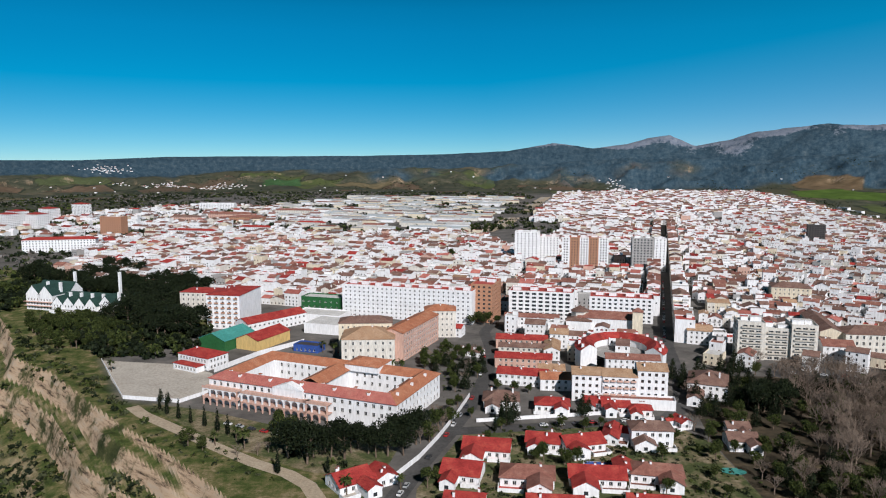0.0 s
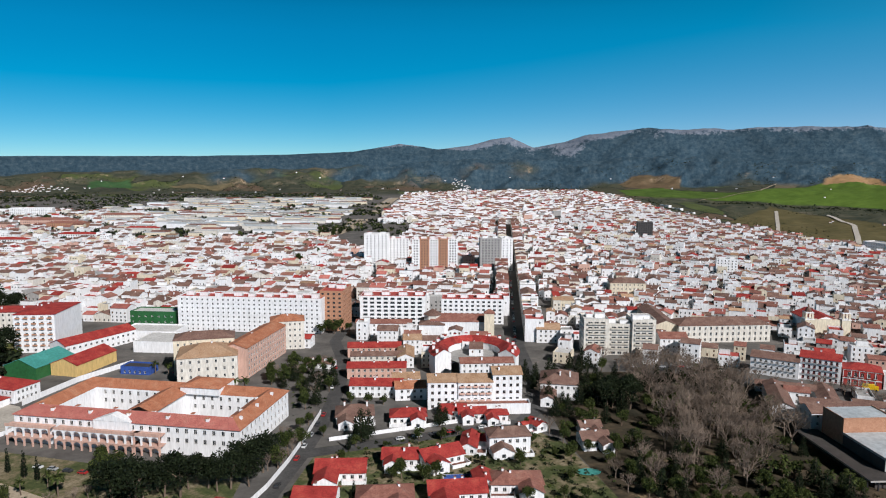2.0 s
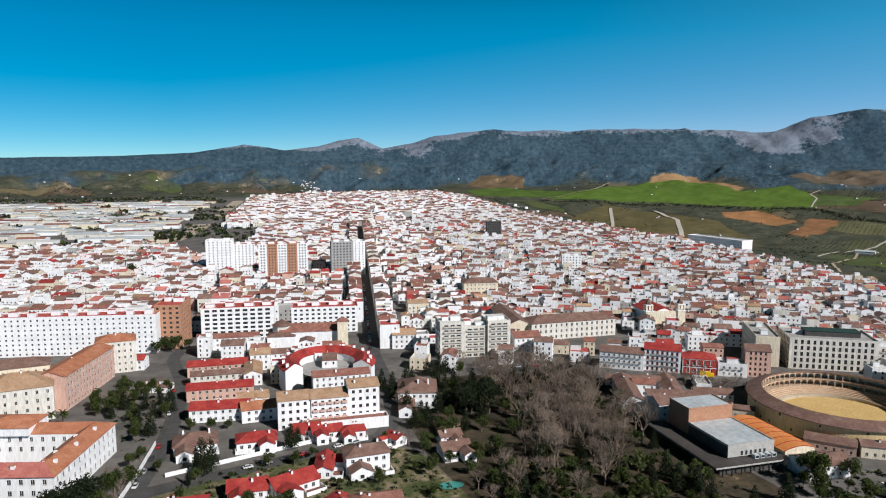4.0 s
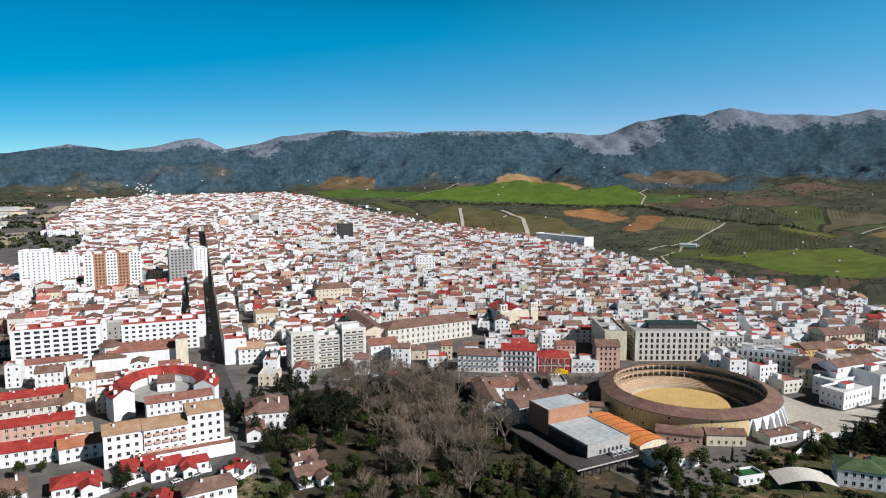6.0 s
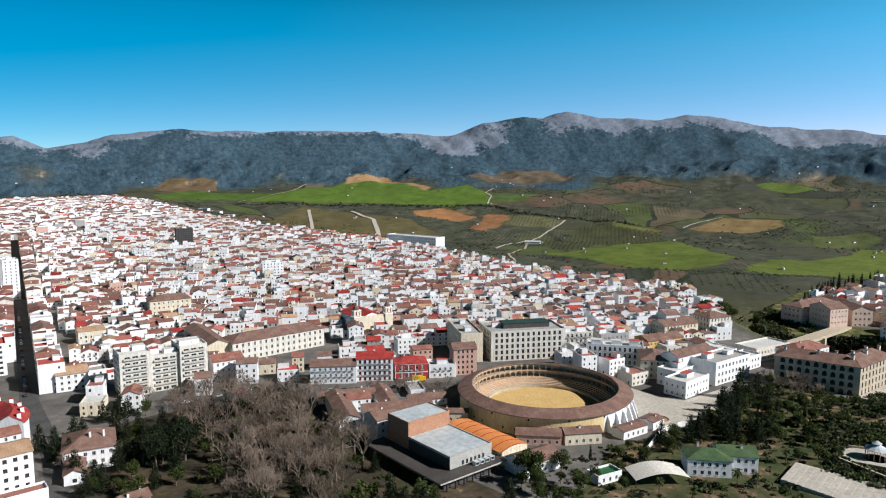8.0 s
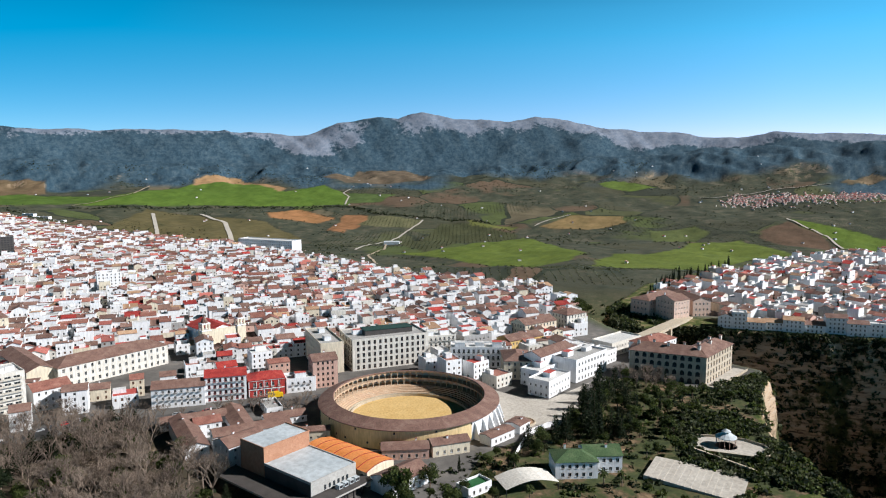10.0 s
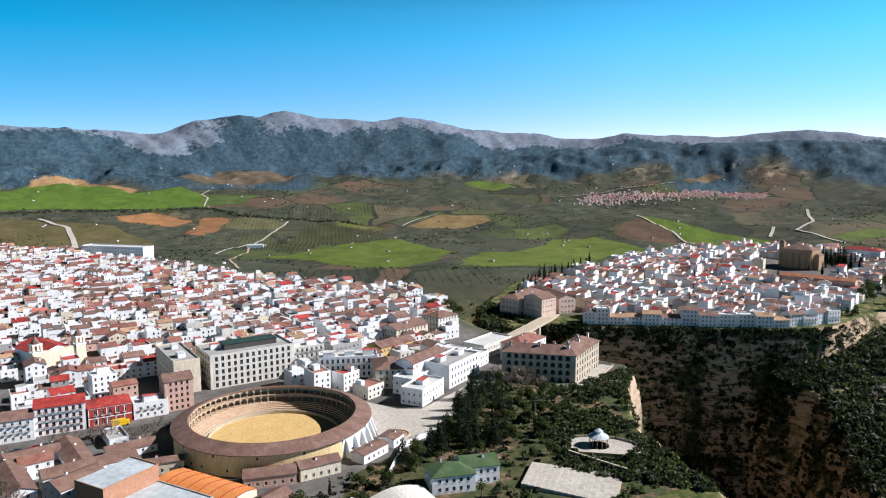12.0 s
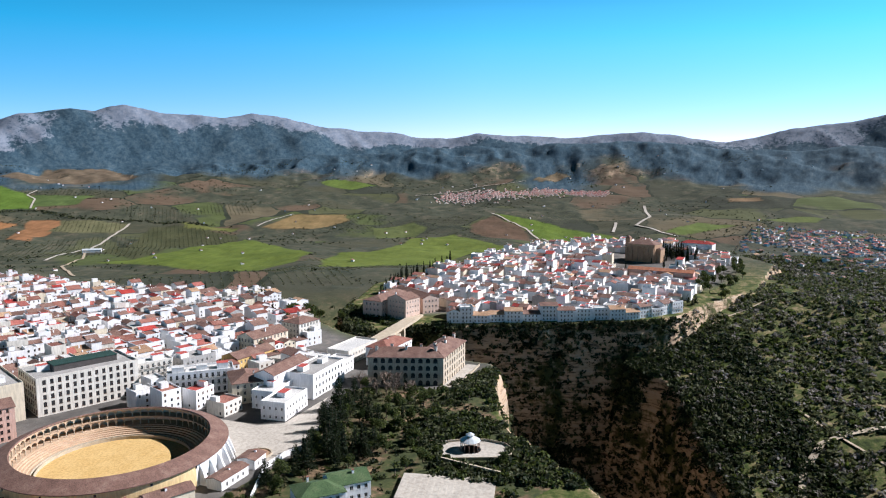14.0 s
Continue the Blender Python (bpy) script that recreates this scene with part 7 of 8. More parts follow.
for (ax, ay), (bx, by) in zip(edge, edge[1:]):
    n = 2
    for k in range(n):
        px, py = ax + (bx - ax) * (k + 0.5) / n, ay + (by - ay) * (k + 0.5) / n
        length = math.hypot(bx - ax, by - ay) / n
        turn = math.degrees(math.atan2(by - ay, bx - ax))
        roof = ro.choice((BROWNROOF, TANROOF, FLATWHITE))
        inset = ro.uniform(1, 5)
        house("cliff_house", px + inset, py, turn + ro.uniform(-5, 5), length + 0.3, 11, ro.choice((2, 3, 3, 4)), "tall white cliff-top house with small windows above the gorge", "house", 3.1, roof="flat" if roof is FLATWHITE else "gable", roof_mat=roof, sides="f", gap=2.9, win=(1.1, 1.6), rng=ro, group="cliff-top houses", z=ground_at(px + inset, py) - 0.2, balconies=(1,) if ro.random() < 0.5 else ())
# parish church of the old town
cat = empty_at("great_church", 935, -42, ground_at(935, -42), 60)
tagged(cat, "massive brown stone church with buttresses and tiled roof", "church")
cat.scale = (0.68, 0.68, 0.78)
s = Shape()
s.box(-26, 26, -18, 18, 0, 27, BROWNSTONE)
s.box(-34, -26, -10, 10, 0, 20, BROWNSTONE)
for k in range(6):
    for y0 in (-20.5, 18):
        b = Shape()
        b.box(-25 + k * 9.6, -22.5 + k * 9.6, y0, y0 + 2.5, 0, 22, BROWNSTONE)
        b.link("buttress", cat)
s.box(26, 34, -6, 2, 0, 34, BROWNSTONE)
s.link("wall", cat)
s = Shape()
s.hip(-26, 26, -18, 18, 27, 6, BROWNROOF)
s.hip(26, 34, -6, 2, 34, 4, BROWNROOF)
s.hip(-34, -26, -10, 10, 20, 2.5, BROWNROOF)
s.link("roof", cat)
house("long_hall", 815, -42, 68, 66, 12, 3, "long house with an orange tile roof in the old town", "house", 3.6, PINK, roof_mat=ORANGEROOF, sides="f", z=ground_at(815, -42))
house("red_school", 985, -115, 62, 40, 16, 4, "white building with red roof among cypresses", "building", 3.8, WHITE, roof="hip", roof_mat=REDROOF, sides="f", z=ground_at(985, -115))


# ---- plaza, gardens and viewpoint ----
def fountain():
    root = empty_at("fountain", 344, 204, 0.05)
    tagged(root, "round stone fountain with a planted rim on the plaza", "fountain")
    s = Shape()
    ring_band(s, 5.6, 0, 5.6, 0.7, STONE, 40)
    ring_band(s, 5.6, 0.7, 5.0, 0.7, STONE, 40)
    ring_band(s, 5.0, 0.7, 5.0, 0.2, STONE, 40)
    s.link("basin", root)
    s = Shape()
    s.face([(5.0 * math.cos(2 * math.pi * k / 32), 5.0 * math.sin(2 * math.pi * k / 32), 0.3) for k in range(32)], BROWNSTONE)
    s.link("bed", root)
    s = Shape()
    for r0, z0, r1, z1 in ((0.9, 0.2, 0.7, 1.4), (0.7, 1.4, 1.3, 1.7), (1.3, 1.7, 0.3, 1.9), (0.3, 1.9, 0.25, 3.0)):
        ring_band(s, r0, z0, r1, z1, STONE, 12)
    s.link("pedestal", root)


fountain()


def gazebo():
    root = empty_at("gazebo", 361, 115, 0)
    tagged(root, "round iron bandstand with a pale conical roof at the viewpoint", "gazebo")
    s = Shape()
    ring_band(s, 4.6, 4.6, 1.5, 6.4, SHEET, 12)
    ring_band(s, 1.5, 6.4, 1.3, 7.0, WHITE, 12)
    ring_band(s, 2.0, 7.0, 0.05, 8.2, SHEET, 12)
    ring_band(s, 4.6, 4.35, 4.6, 4.6, WHITE, 12)
    ring_band(s, 4.6, 4.35, 0.1, 4.5, WHITE, 12)
    s.link("roof", root)
    c = Shape()
    c.box(-0.11, 0.11, -0.11, 0.11, 0, 4.4, PINK)
    first = c.link("post", root)
    for k in range(12):
        ob = first if k == 0 else new("post", first.data)
        ob.parent = root
        ob.matrix_basis = pose(4.1 * math.cos(2 * math.pi * k / 12), 4.1 * math.sin(2 * math.pi * k / 12), 0.3)
    s = Shape()
    ring_band(s, 4.8, 0, 4.8, 0.3, STONE, 24)
    ring_band(s, 4.8, 0.3, 0.02, 0.3, PAVING, 24)
    s.link("floor", root)


gazebo()
s = Shape()
pts = [(348, 128), (352, 104), (356, 97), (362, 96), (368, 100), (371, 108), (370, 118), (366, 128)]
s.face([(a, b, 0.3) for a, b in pts], PAVING)
for (ax, ay), (bx, by) in zip(pts[:-1], pts[1:]):
    s.face([(ax, ay, -12), (bx, by, -12), (bx, by, 1.3), (ax, ay, 1.3)], STONE)
    s.face([(ax + 0.3, ay + 0.3, 0.3), (bx + 0.3, by + 0.3, 0.3), (bx + 0.3, by + 0.3, 1.3), (ax + 0.3, ay + 0.3, 1.3)], STONE)
    s.face([(ax, ay, 1.3), (bx, by, 1.3), (bx + 0.3, by + 0.3, 1.3), (ax + 0.3, ay + 0.3, 1.3)], STONE)
tagged(s.link("viewpoint_platform"), "curved stone viewpoint platform with parapet over the gorge", "platform", kind="structure")
amp = empty_at("open_air_theatre", 322, 118, 0)
tagged(amp, "pale stone steps of an open-air theatre with a curved wall", "theatre")
for k in range(14):
    s = Shape()
    a = k / 13
    y0 = -16 + 2.6 * k
    s.box(-14 + 2 * a, 12 - 3 * a, y0, y0 + 2.6, -1.0, 0.3 + 0.12 * k, PAVING)
    s.link("step", amp)
s = Shape()
s.solid([(14, -18, -3), (15, -18, -3), (26, 8, -3), (25, 8, -3), (14, -18, 2), (15, -18, 2), (26, 8, 2), (25, 8, 2)], [(0, 1, 5, 4), (1, 2, 6, 5), (3, 0, 4, 7), (4, 5, 6, 7)], STONE)
s.link("side_wall", amp)
house("green_roof_house", 303, 165, 33, 13, 17, 2, "white villa with a dark green glazed tile roof", "villa", 3.4, roof="hip", roof_mat=GREENROOF, sides="flr", gap=2.8, win=(1.3, 1.6))
house("green_roof_house", 313, 157, 33, 12, 15, 2, "white villa wing with a green tile roof", "villa", 3.6, roof="gable", roof_mat=GREENROOF, sides="flr", gap=2.8, win=(1.3, 1.6))
house("garden_kiosk", 268, 192, -20, 12, 7, 1, "garden kiosk with a flat dark green roof", "kiosk", 3.2, roof="flat", roof_mat=GREENWALL, sides="f", chimneys=0)
s = Shape()
n = 10
for k in range(n):
    a, b = k / n, (k + 1) / n
    za, zb = 3.2 + 2.2 * math.sin(math.pi * a), 3.2 + 2.2 * math.sin(math.pi * b)
    for z in (0, 0.12):
        s.face([(-11 + 22 * a, -6, za + z), (-11 + 22 * b, -6, zb + z), (-11 + 22 * b, 6, zb + z), (-11 + 22 * a, 6, za + z)], PALE)
    for y in (-6, 6):
        s.face([(-11 + 22 * a, y, za), (-11 + 22 * b, y, zb), (-11 + 22 * b, y, zb + 0.12), (-11 + 22 * a, y, za + 0.12)], PALE)
can = empty_at("garden_canopy", 281, 176, 0, -42)
tagged(can, "pale curved canopy over a garden terrace", "canopy")
s.link("cover", can)
for k in range(6):
    c = Shape()
    c.box(-0.12, 0.12, -0.12, 0.12, 0, 3.3, IRON)
    ob = c.link("post", can)
    ob.matrix_basis = pose((-10.8, 0, 10.8)[k % 3], -5.6 if k < 3 else 5.6, 0)
s = Shape()
s.face([(5 * math.cos(2 * math.pi * k / 24), 3.2 * math.sin(2 * math.pi * k / 24), 0.3) for k in range(24)], TEAL)
ring_band(s, 1, 0, 1, 0.01, STONE, 6)
pl = s.link("garden_pool")
pl.matrix_world = pose(117, 270, 0, 0, 0, -10)
tagged(pl, "round shallow pool of green water in the park", "pool")
s = Shape()
s.box(-6, 6, -2.2, 2.2, 0, 0.25, FLATWHITE)
s.box(-5.5, 5.5, -1.8, 1.8, 0.25, 0.3, BLUEWALL)
pl = s.link("swimming_pool")
pl.matrix_world = pose(64, 277, 0, 0, 0, -8)
tagged(pl, "small blue villa swimming pool with pale rim", "pool")
# garden and street walls
for pts, h, lab in (([(-44, 262), (-30, 270), (-20, 262), (-10, 282), (-2, 304), (6, 330), (14, 360)], 2.2, "white garden wall along the street"), ([(16, 324), (60, 331), (104, 338)], 1.8, "white garden wall along the villa street"), ([(-168, 357), (-136, 351), (-122, 372)], 2.0, "white wall round the sports court"), ([(-214, 429), (-168, 357)], 1.2, "low white wall at the edge of the court"), ([(-135, 403), (-118, 440), (-95, 470)], 3.0, "white boundary wall behind the school"), ([(300, 190), (330, 196), (343, 192), (352, 186)], 2.5, "white garden wall by the plaza")):
    s = Shape()
    for (ax, ay), (bx, by) in zip(pts, pts[1:]):
        n = math.hypot(bx - ax, by - ay)
        nx, ny = -(by - ay) / n * 0.15, (bx - ax) / n * 0.15
        p = [(ax - nx, ay - ny, 0), (bx - nx, by - ny, 0), (bx + nx, by + ny, 0), (ax + nx, ay + ny, 0)]
        s.solid(p + [(a, b, h) for a, b, _ in p], [(0, 1, 5, 4), (1, 2, 6, 5), (2, 3, 7, 6), (3, 0, 4, 7), (4, 5, 6, 7)], WHITE)
    tagged(s.link("garden_wall"), lab, "wall", kind="structure")


# ---- houses that fill the blocks behind the bullring and the park street ----
def infill(poly, turn, seed, tall):
    rng = random.Random(seed)
    lines = [((190, 402), (235, 393)), ((235, 393), (255, 365)), ((255, 365), (300, 328)), ((300, 328), (345, 300)), ((143, 426), (151, 463)), ((151, 463), (250, 785)), ((134, 385), (143, 426))]
    for x, y, a, w, d, back in plots(poly, turn, rng, 11, 5.0, 7, 13, 60, 2.0):
        w, d = w * 0.97, d * 0.97
        c, q = math.cos(radians(a)), math.sin(radians(a))
        spots = [(x + c * u * w - q * v * d, y + q * u * w + c * v * d) for u in (-0.5, 0, 0.5) for v in (-0.5, 0, 0.5)]
        clear = True
        for hx, hy, ht, hw, hd in FOOTPRINTS:
            hc, hq = math.cos(radians(ht)), math.sin(radians(ht))
            for px, py in spots:
                if abs((px - hx) * hc + (py - hy) * hq) < hw / 2 + 0.5 and abs(-(px - hx) * hq + (py - hy) * hc) < hd / 2 + 0.5:
                    clear = False
        for (ax, ay), (bx, by) in lines:
            k = min(1, max(0, ((x - ax) * (bx - ax) + (y - ay) * (by - ay)) / ((bx - ax) ** 2 + (by - ay) ** 2)))
            if math.hypot(x - ax - k * (bx - ax), y - ay - k * (by - ay)) < 10:
                clear = False
        if math.hypot(x - 324.7, y - 257.4) < 58 or not clear:
            continue
        FOOTPRINTS.append((x, y, a, w, d))
        s = Shape()
        flat = rng.random() < 0.45
        roof = rng.choice(ROOFS)
        far_house(s, 0, 0, 0, 0, w, d, rng.choice(tall), rng, rng.choice(WALLS), roof, flat)
        ob = tagged(s.link("town_house"), "white town house with a flat roof terrace" if flat else "white town house with a pitched tile roof", "house", group="town houses")
        ob.matrix_basis = pose(x, y, 0, 0, 0, a)


infill([(165, 405), (262, 395), (300, 345), (345, 312), (365, 345), (350, 385), (425, 335), (436, 285), (478, 236), (470, 215), (400, 240), (378, 290), (352, 310), (345, 380), (352, 450), (300, 475), (172, 482)], -35, 4, (6.3, 9.2, 9.4, 12.0))
infill([(392, 222), (470, 190), (490, 225), (420, 262), (398, 290), (388, 262)], -20, 6, (6.3, 9.2))
infill([(40, 440), (120, 420), (140, 480), (100, 490), (48, 520)], -17, 9, (9.2, 12.2))


# ---- trees ----
def leaf_cloud(rng, blobs, count, size, mat, flat=0.0):
    """Many small folded leaf clumps spread over the skins of a few blobs (x, y, z, rx, ry, rz)."""
    s = Shape()
    s.m.append(mat)
    weights = [b[3] * b[4] for b in blobs]
    for _ in range(count):
        x, y, z, a, b, c = rng.choices(blobs, weights)[0]
        u, t = rng.uniform(-1, 1), rng.uniform(0, 2 * math.pi)
        k = rng.uniform(0.55, 1.08)
        r = math.sqrt(1 - u * u)
        px, py, pz = x + a * k * r * math.cos(t), y + b * k * r * math.sin(t), z + c * k * u
        e = size * rng.uniform(0.6, 1.4)
        d1 = Vector((rng.gauss(0, 1), rng.gauss(0, 1), rng.gauss(0, 1) * (1 - flat))).normalized() * e
        d2 = Vector((rng.gauss(0, 1), rng.gauss(0, 1), rng.gauss(0, 1) * (1 - flat))).normalized() * e
        o = Vector((px, py, pz))
        n = len(s.v)
        s.v += [tuple(o), tuple(o + d1), tuple(o + d1 * 0.6 + d2), tuple(o + d2)]
        s.f.append((n, n + 1, n + 2, n + 3))
        s.i.append(0)
    return s


def limb(s, p, q, r0, r1, mat, n=5):
    p, q = Vector(p), Vector(q)
    d = (q - p).normalized()
    a = d.orthogonal().normalized()
    b = d.cross(a)
    base = len(s.v)
    if mat not in s.m:
        s.m.append(mat)
    k = s.m.index(mat)
    for o, r in ((p, r0), (q, r1)):
        for j in range(n):
            t = 2 * math.pi * j / n
            s.v.append(tuple(o + (a * math.cos(t) + b * math.sin(t)) * r))
    for j in range(n):
        s.f.append((base + j, base + (j + 1) % n, base + n + (j + 1) % n, base + n + j))
        s.i.append(k)


def grow(s, rng, p, d, length, r, depth, mat, spread=0.6):
    q = p + d * length
    limb(s, p, q, r, r * 0.65, mat, 5 if depth > 2 else 3)
    if depth == 0:
        return
    for _ in range(3 if depth > 1 else 4):
        e = (d + Vector((rng.gauss(0, spread), rng.gauss(0, spread), rng.gauss(0.12, spread * 0.6)))).normalized()
        grow(s, rng, p + d * length * rng.uniform(0.65, 1.0), e, length * rng.uniform(0.6, 0.8), r * 0.6, depth - 1, mat, spread)


def make_tree(kind, seed):
    rng = random.Random(seed)
    names = {"pine": ("pine_tree", "dark green stone pine with a broad dense crown", "tree"), "cypress": ("cypress_tree", "slim dark green cypress", "tree"), "bare": ("bare_tree", "leafless grey-brown plane tree with fine branches", "tree"),
             "broad": ("evergreen_tree", "dense green broadleaf tree", "tree"), "cedar": ("cedar_tree", "tall dark conifer with drooping tiers", "tree"), "palm": ("palm_tree", "date palm with a ragged green crown", "palm"), "shrub": ("garden_shrub", "rounded green garden shrub", "shrub")}
    name, label, cat = names[kind]
    root = empty_at(name, 0, 0, 0)
    tagged(root, label, cat, group=name + " group")
    t = Shape()
    if kind == "pine":
        limb(t, (0, 0, 0), (0.3, 0.2, 5.6), 0.4, 0.28, BARK, 7)
        blobs = []
        for k in range(7):
            a = 2 * math.pi * k / 7 + rng.uniform(-0.3, 0.3)
            d = rng.uniform(1.5, 3.6)
            limb(t, (0.3, 0.2, 5.5), (d * math.cos(a), d * math.sin(a), 8.5), 0.2, 0.08, BARK, 4)
            blobs.append((d * math.cos(a), d * math.sin(a), rng.uniform(5.6, 10.5), rng.uniform(2.0, 3.0), rng.uniform(2.0, 3.0), rng.uniform(1.6, 2.6)))
        c = leaf_cloud(rng, blobs + [(0, 0, 10, 2.6, 2.6, 1.9)], 2100, 0.5, LEAF_PINE)
    elif kind == "cypress":
        limb(t, (0, 0, 0), (0, 0, 9), 0.25, 0.08, BARK, 6)
        c = leaf_cloud(rng, [(0, 0, 2.2 + k * 1.7, 1.15 * (1 - k / 8.5), 1.15 * (1 - k / 8.5), 1.6) for k in range(6)], 800, 0.42, LEAF_CYPRESS)
    elif kind == "cedar":
        limb(t, (0, 0, 0), (0, 0, 14), 0.4, 0.1, BARK, 6)
        blobs = []
        for k in range(8):
            r = 3.6 * (1 - k / 9)
            for j in range(4):
                a = j * 1.57 + k * 0.7 + rng.uniform(-0.3, 0.3)
                blobs.append((r * 0.6 * math.cos(a), r * 0.6 * math.sin(a), 2.5 + k * 1.55, r * 0.62 + 0.3, r * 0.62 + 0.3, 0.75))
        c = leaf_cloud(rng, blobs, 1500, 0.5, LEAF_PINE)
    elif kind == "broad":
        limb(t, (0, 0, 0), (0.1, -0.2, 3.5), 0.35, 0.25, BARK, 6)
        blobs = []
        for k in range(9):
            a, d, z = rng.uniform(0, 6.28), rng.uniform(0.6, 2.8), rng.uniform(4.2, 8.2)
            limb(t, (0.1, -0.2, 3.2), (d * math.cos(a), d * math.sin(a), z), 0.15, 0.05, BARK, 4)
            blobs.append((d * math.cos(a), d * math.sin(a), z, rng.uniform(1.3, 2.2), rng.uniform(1.3, 2.2), rng.uniform(1.2, 1.9)))
        c = leaf_cloud(rng, blobs, 1300, 0.5, LEAF_GREEN)
    elif kind == "palm":
        limb(t, (0, 0, 0), (0.3, 0, 7), 0.3, 0.22, BARK, 7)
        c = Shape()
        c.m.append(LEAF_GREEN)
        for k in range(34):
            a, e = rng.uniform(0, 6.28), rng.uniform(-0.3, 1.2)
            p = Vector((0.3, 0, 7))
            d = Vector((math.cos(a) * math.cos(e), math.sin(a) * math.cos(e), math.sin(e)))
            side = Vector((-math.sin(a), math.cos(a), 0)) * 0.35
            for j in range(4):
                q = p + d * 0.75
                n = len(c.v)
                c.v += [tuple(p - side), tuple(p + side), tuple(q + side * 0.8), tuple(q - side * 0.8)]
                c.f.append((n, n + 1, n + 2, n + 3))
                c.i.append(0)
                p, d = q, (d + Vector((0, 0, -0.42))).normalized()
    elif kind == "shrub":
        limb(t, (0, 0, 0), (0, 0, 0.8), 0.1, 0.06, BARK, 4)
        c = leaf_cloud(rng, [(rng.uniform(-0.6, 0.6), rng.uniform(-0.6, 0.6), rng.uniform(0.7, 1.4), 0.9, 0.9, 0.8) for _ in range(4)], 260, 0.36, LEAF_GREEN)
    else:
        limb(t, (0, 0, 0), (0.1, 0.1, 4), 0.34, 0.26, PALEBARK, 7)
        c = Shape()
        for k in range(5):
            a = 2 * math.pi * k / 5 + rng.uniform(-0.4, 0.4)
            grow(c, rng, Vector((0.1, 0.1, rng.uniform(3.2, 4.2))), Vector((0.55 * math.cos(a), 0.55 * math.sin(a), 1)).normalized(), 3.4, 0.17, 4, PALEBARK, 0.42)
    t.link("trunk", root)
    c.link("crown", root, "bare branching crown" if kind == "bare" else "")
    return root


KINDS = {k: [make_tree(k, 20 + n) for n in range(3 if k in ("pine", "bare", "broad", "cedar") else 2)] for k in ("pine", "cypress", "bare", "broad", "cedar", "palm")}
PLACED = {k: 0 for k in KINDS}


def plant(kind, x, y, height, rng, z=None):
    """Sets a tree of about that height; the first of each model is moved, the rest are copies."""
    base = {"pine": 12.5, "cypress": 12.0, "bare": 13.0, "broad": 10.0, "cedar": 15.5, "palm": 9.0, "shrub": 2.2}[kind]
    k = height / base * rng.uniform(0.9, 1.1)
    n = PLACED[kind]
    PLACED[kind] += 1
    models = KINDS[kind]
    src = models[n % len(models)]
    m = Matrix.Translation((x, y, (0.0 if z is None else z) - 0.05)) @ Matrix.Rotation(rng.uniform(0, 6.28), 4, "Z") @ Matrix.Scale(k, 4)
    if n < len(models):
        src.matrix_basis = m
    else:
        ob = copy_thing(src, Matrix.Identity(4))
        ob.matrix_basis = m


SHRUBS = []


def scatter(kind, poly, count, low, high, rng, gap=4.0, keep=()):
    done, tries = [], 0
    xs, ys = [p[0] for p in poly], [p[1] for p in poly]
    while len(done) < count and tries < count * 40:
        tries += 1
        x, y = rng.uniform(min(xs), max(xs)), rng.uniform(min(ys), max(ys))
        if in_poly(x, y, poly) and all((x - a) ** 2 + (y - b) ** 2 > gap * gap for a, b in done) and all((x - a) ** 2 + (y - b) ** 2 > r * r for a, b, r in keep):
            done.append((x, y))
            if kind == "shrub":
                SHRUBS.append((x, y, ground_at(x, y) - 0.3, rng.uniform(low, high) * 0.6))
                continue
            plant(kind, x, y, rng.uniform(low, high), rng, ground_at(x, y))


rt = random.Random(21)
# before the school
scatter("pine", [(-70, 284), (-58, 276), (-14, 284), (-10, 298), (-22, 300), (-50, 294)], 17, 11, 17, rt, 5.0)
scatter("broad", [(-88, 312), (-70, 304), (-66, 312), (-80, 322)], 4, 8, 10, rt, 4)
for x, y in ((-128, 328), (-120, 322), (-112, 318), (-104, 312), (-136, 334), (-60, 282), (-66, 268), (-46, 268), (24, 312), (-142, 340), (-98, 308)):
    plant("cypress", x, y, rt.uniform(8, 12), rt)
for x, y, h in ((-2, 312, 11), (4, 322, 9), (-6, 300, 11)):
    plant("broad", x, y, h, rt)
for x, y in ((-92, 300), (-100, 296), (-36, 250), (-58, 424), (-52, 430), (-30, 405), (-25, 400), (-70, 440), (-78, 446), (-64, 452), (20, 396), (18, 420), (-86, 292)):
    plant("palm", x, y, rt.uniform(7, 10), rt)
scatter("bare", [(-96, 288), (-84, 282), (-70, 290), (-90, 300)], 3, 6, 8, rt, 4)
scatter("bare", [(-12, 290), (0, 300), (4, 325), (-8, 316)], 5, 8, 11, rt, 4)
# college gardens
scatter("broad", [(-24, 400), (12, 420), (20, 450), (8, 440), (-14, 420)], 12, 7, 11, rt, 5)
scatter("cedar", [(-10, 405), (18, 430), (24, 400), (10, 390)], 5, 9, 13, rt, 6)
scatter("broad", [(14, 520), (40, 515), (44, 525), (20, 535)], 5, 8, 12, rt, 4)
# hotel park on the cliff
scatter("pine", [(-260, 520), (-190, 470), (-172, 490), (-178, 560), (-240, 640), (-330, 660), (-255, 570)], 60, 16, 22, rt, 5.5, ((-310, 572, 46), (-160, 531, 30), (-190, 552, 24)))
scatter("pine", [(-370, 600), (-250, 610), (-210, 640), (-330, 760), (-470, 760)], 50, 15, 20, rt, 6.5)
scatter("broad", [(-300, 500), (-262, 450), (-236, 448), (-215, 460), (-230, 500), (-270, 540), (-330, 545)], 50, 8, 13, rt, 4.5)
for x, y in ((-300, 540), (-288, 536), (-276, 532), (-318, 545), (-196, 404), (-262, 520)):
    plant("palm", x, y, rt.uniform(7, 10), rt)
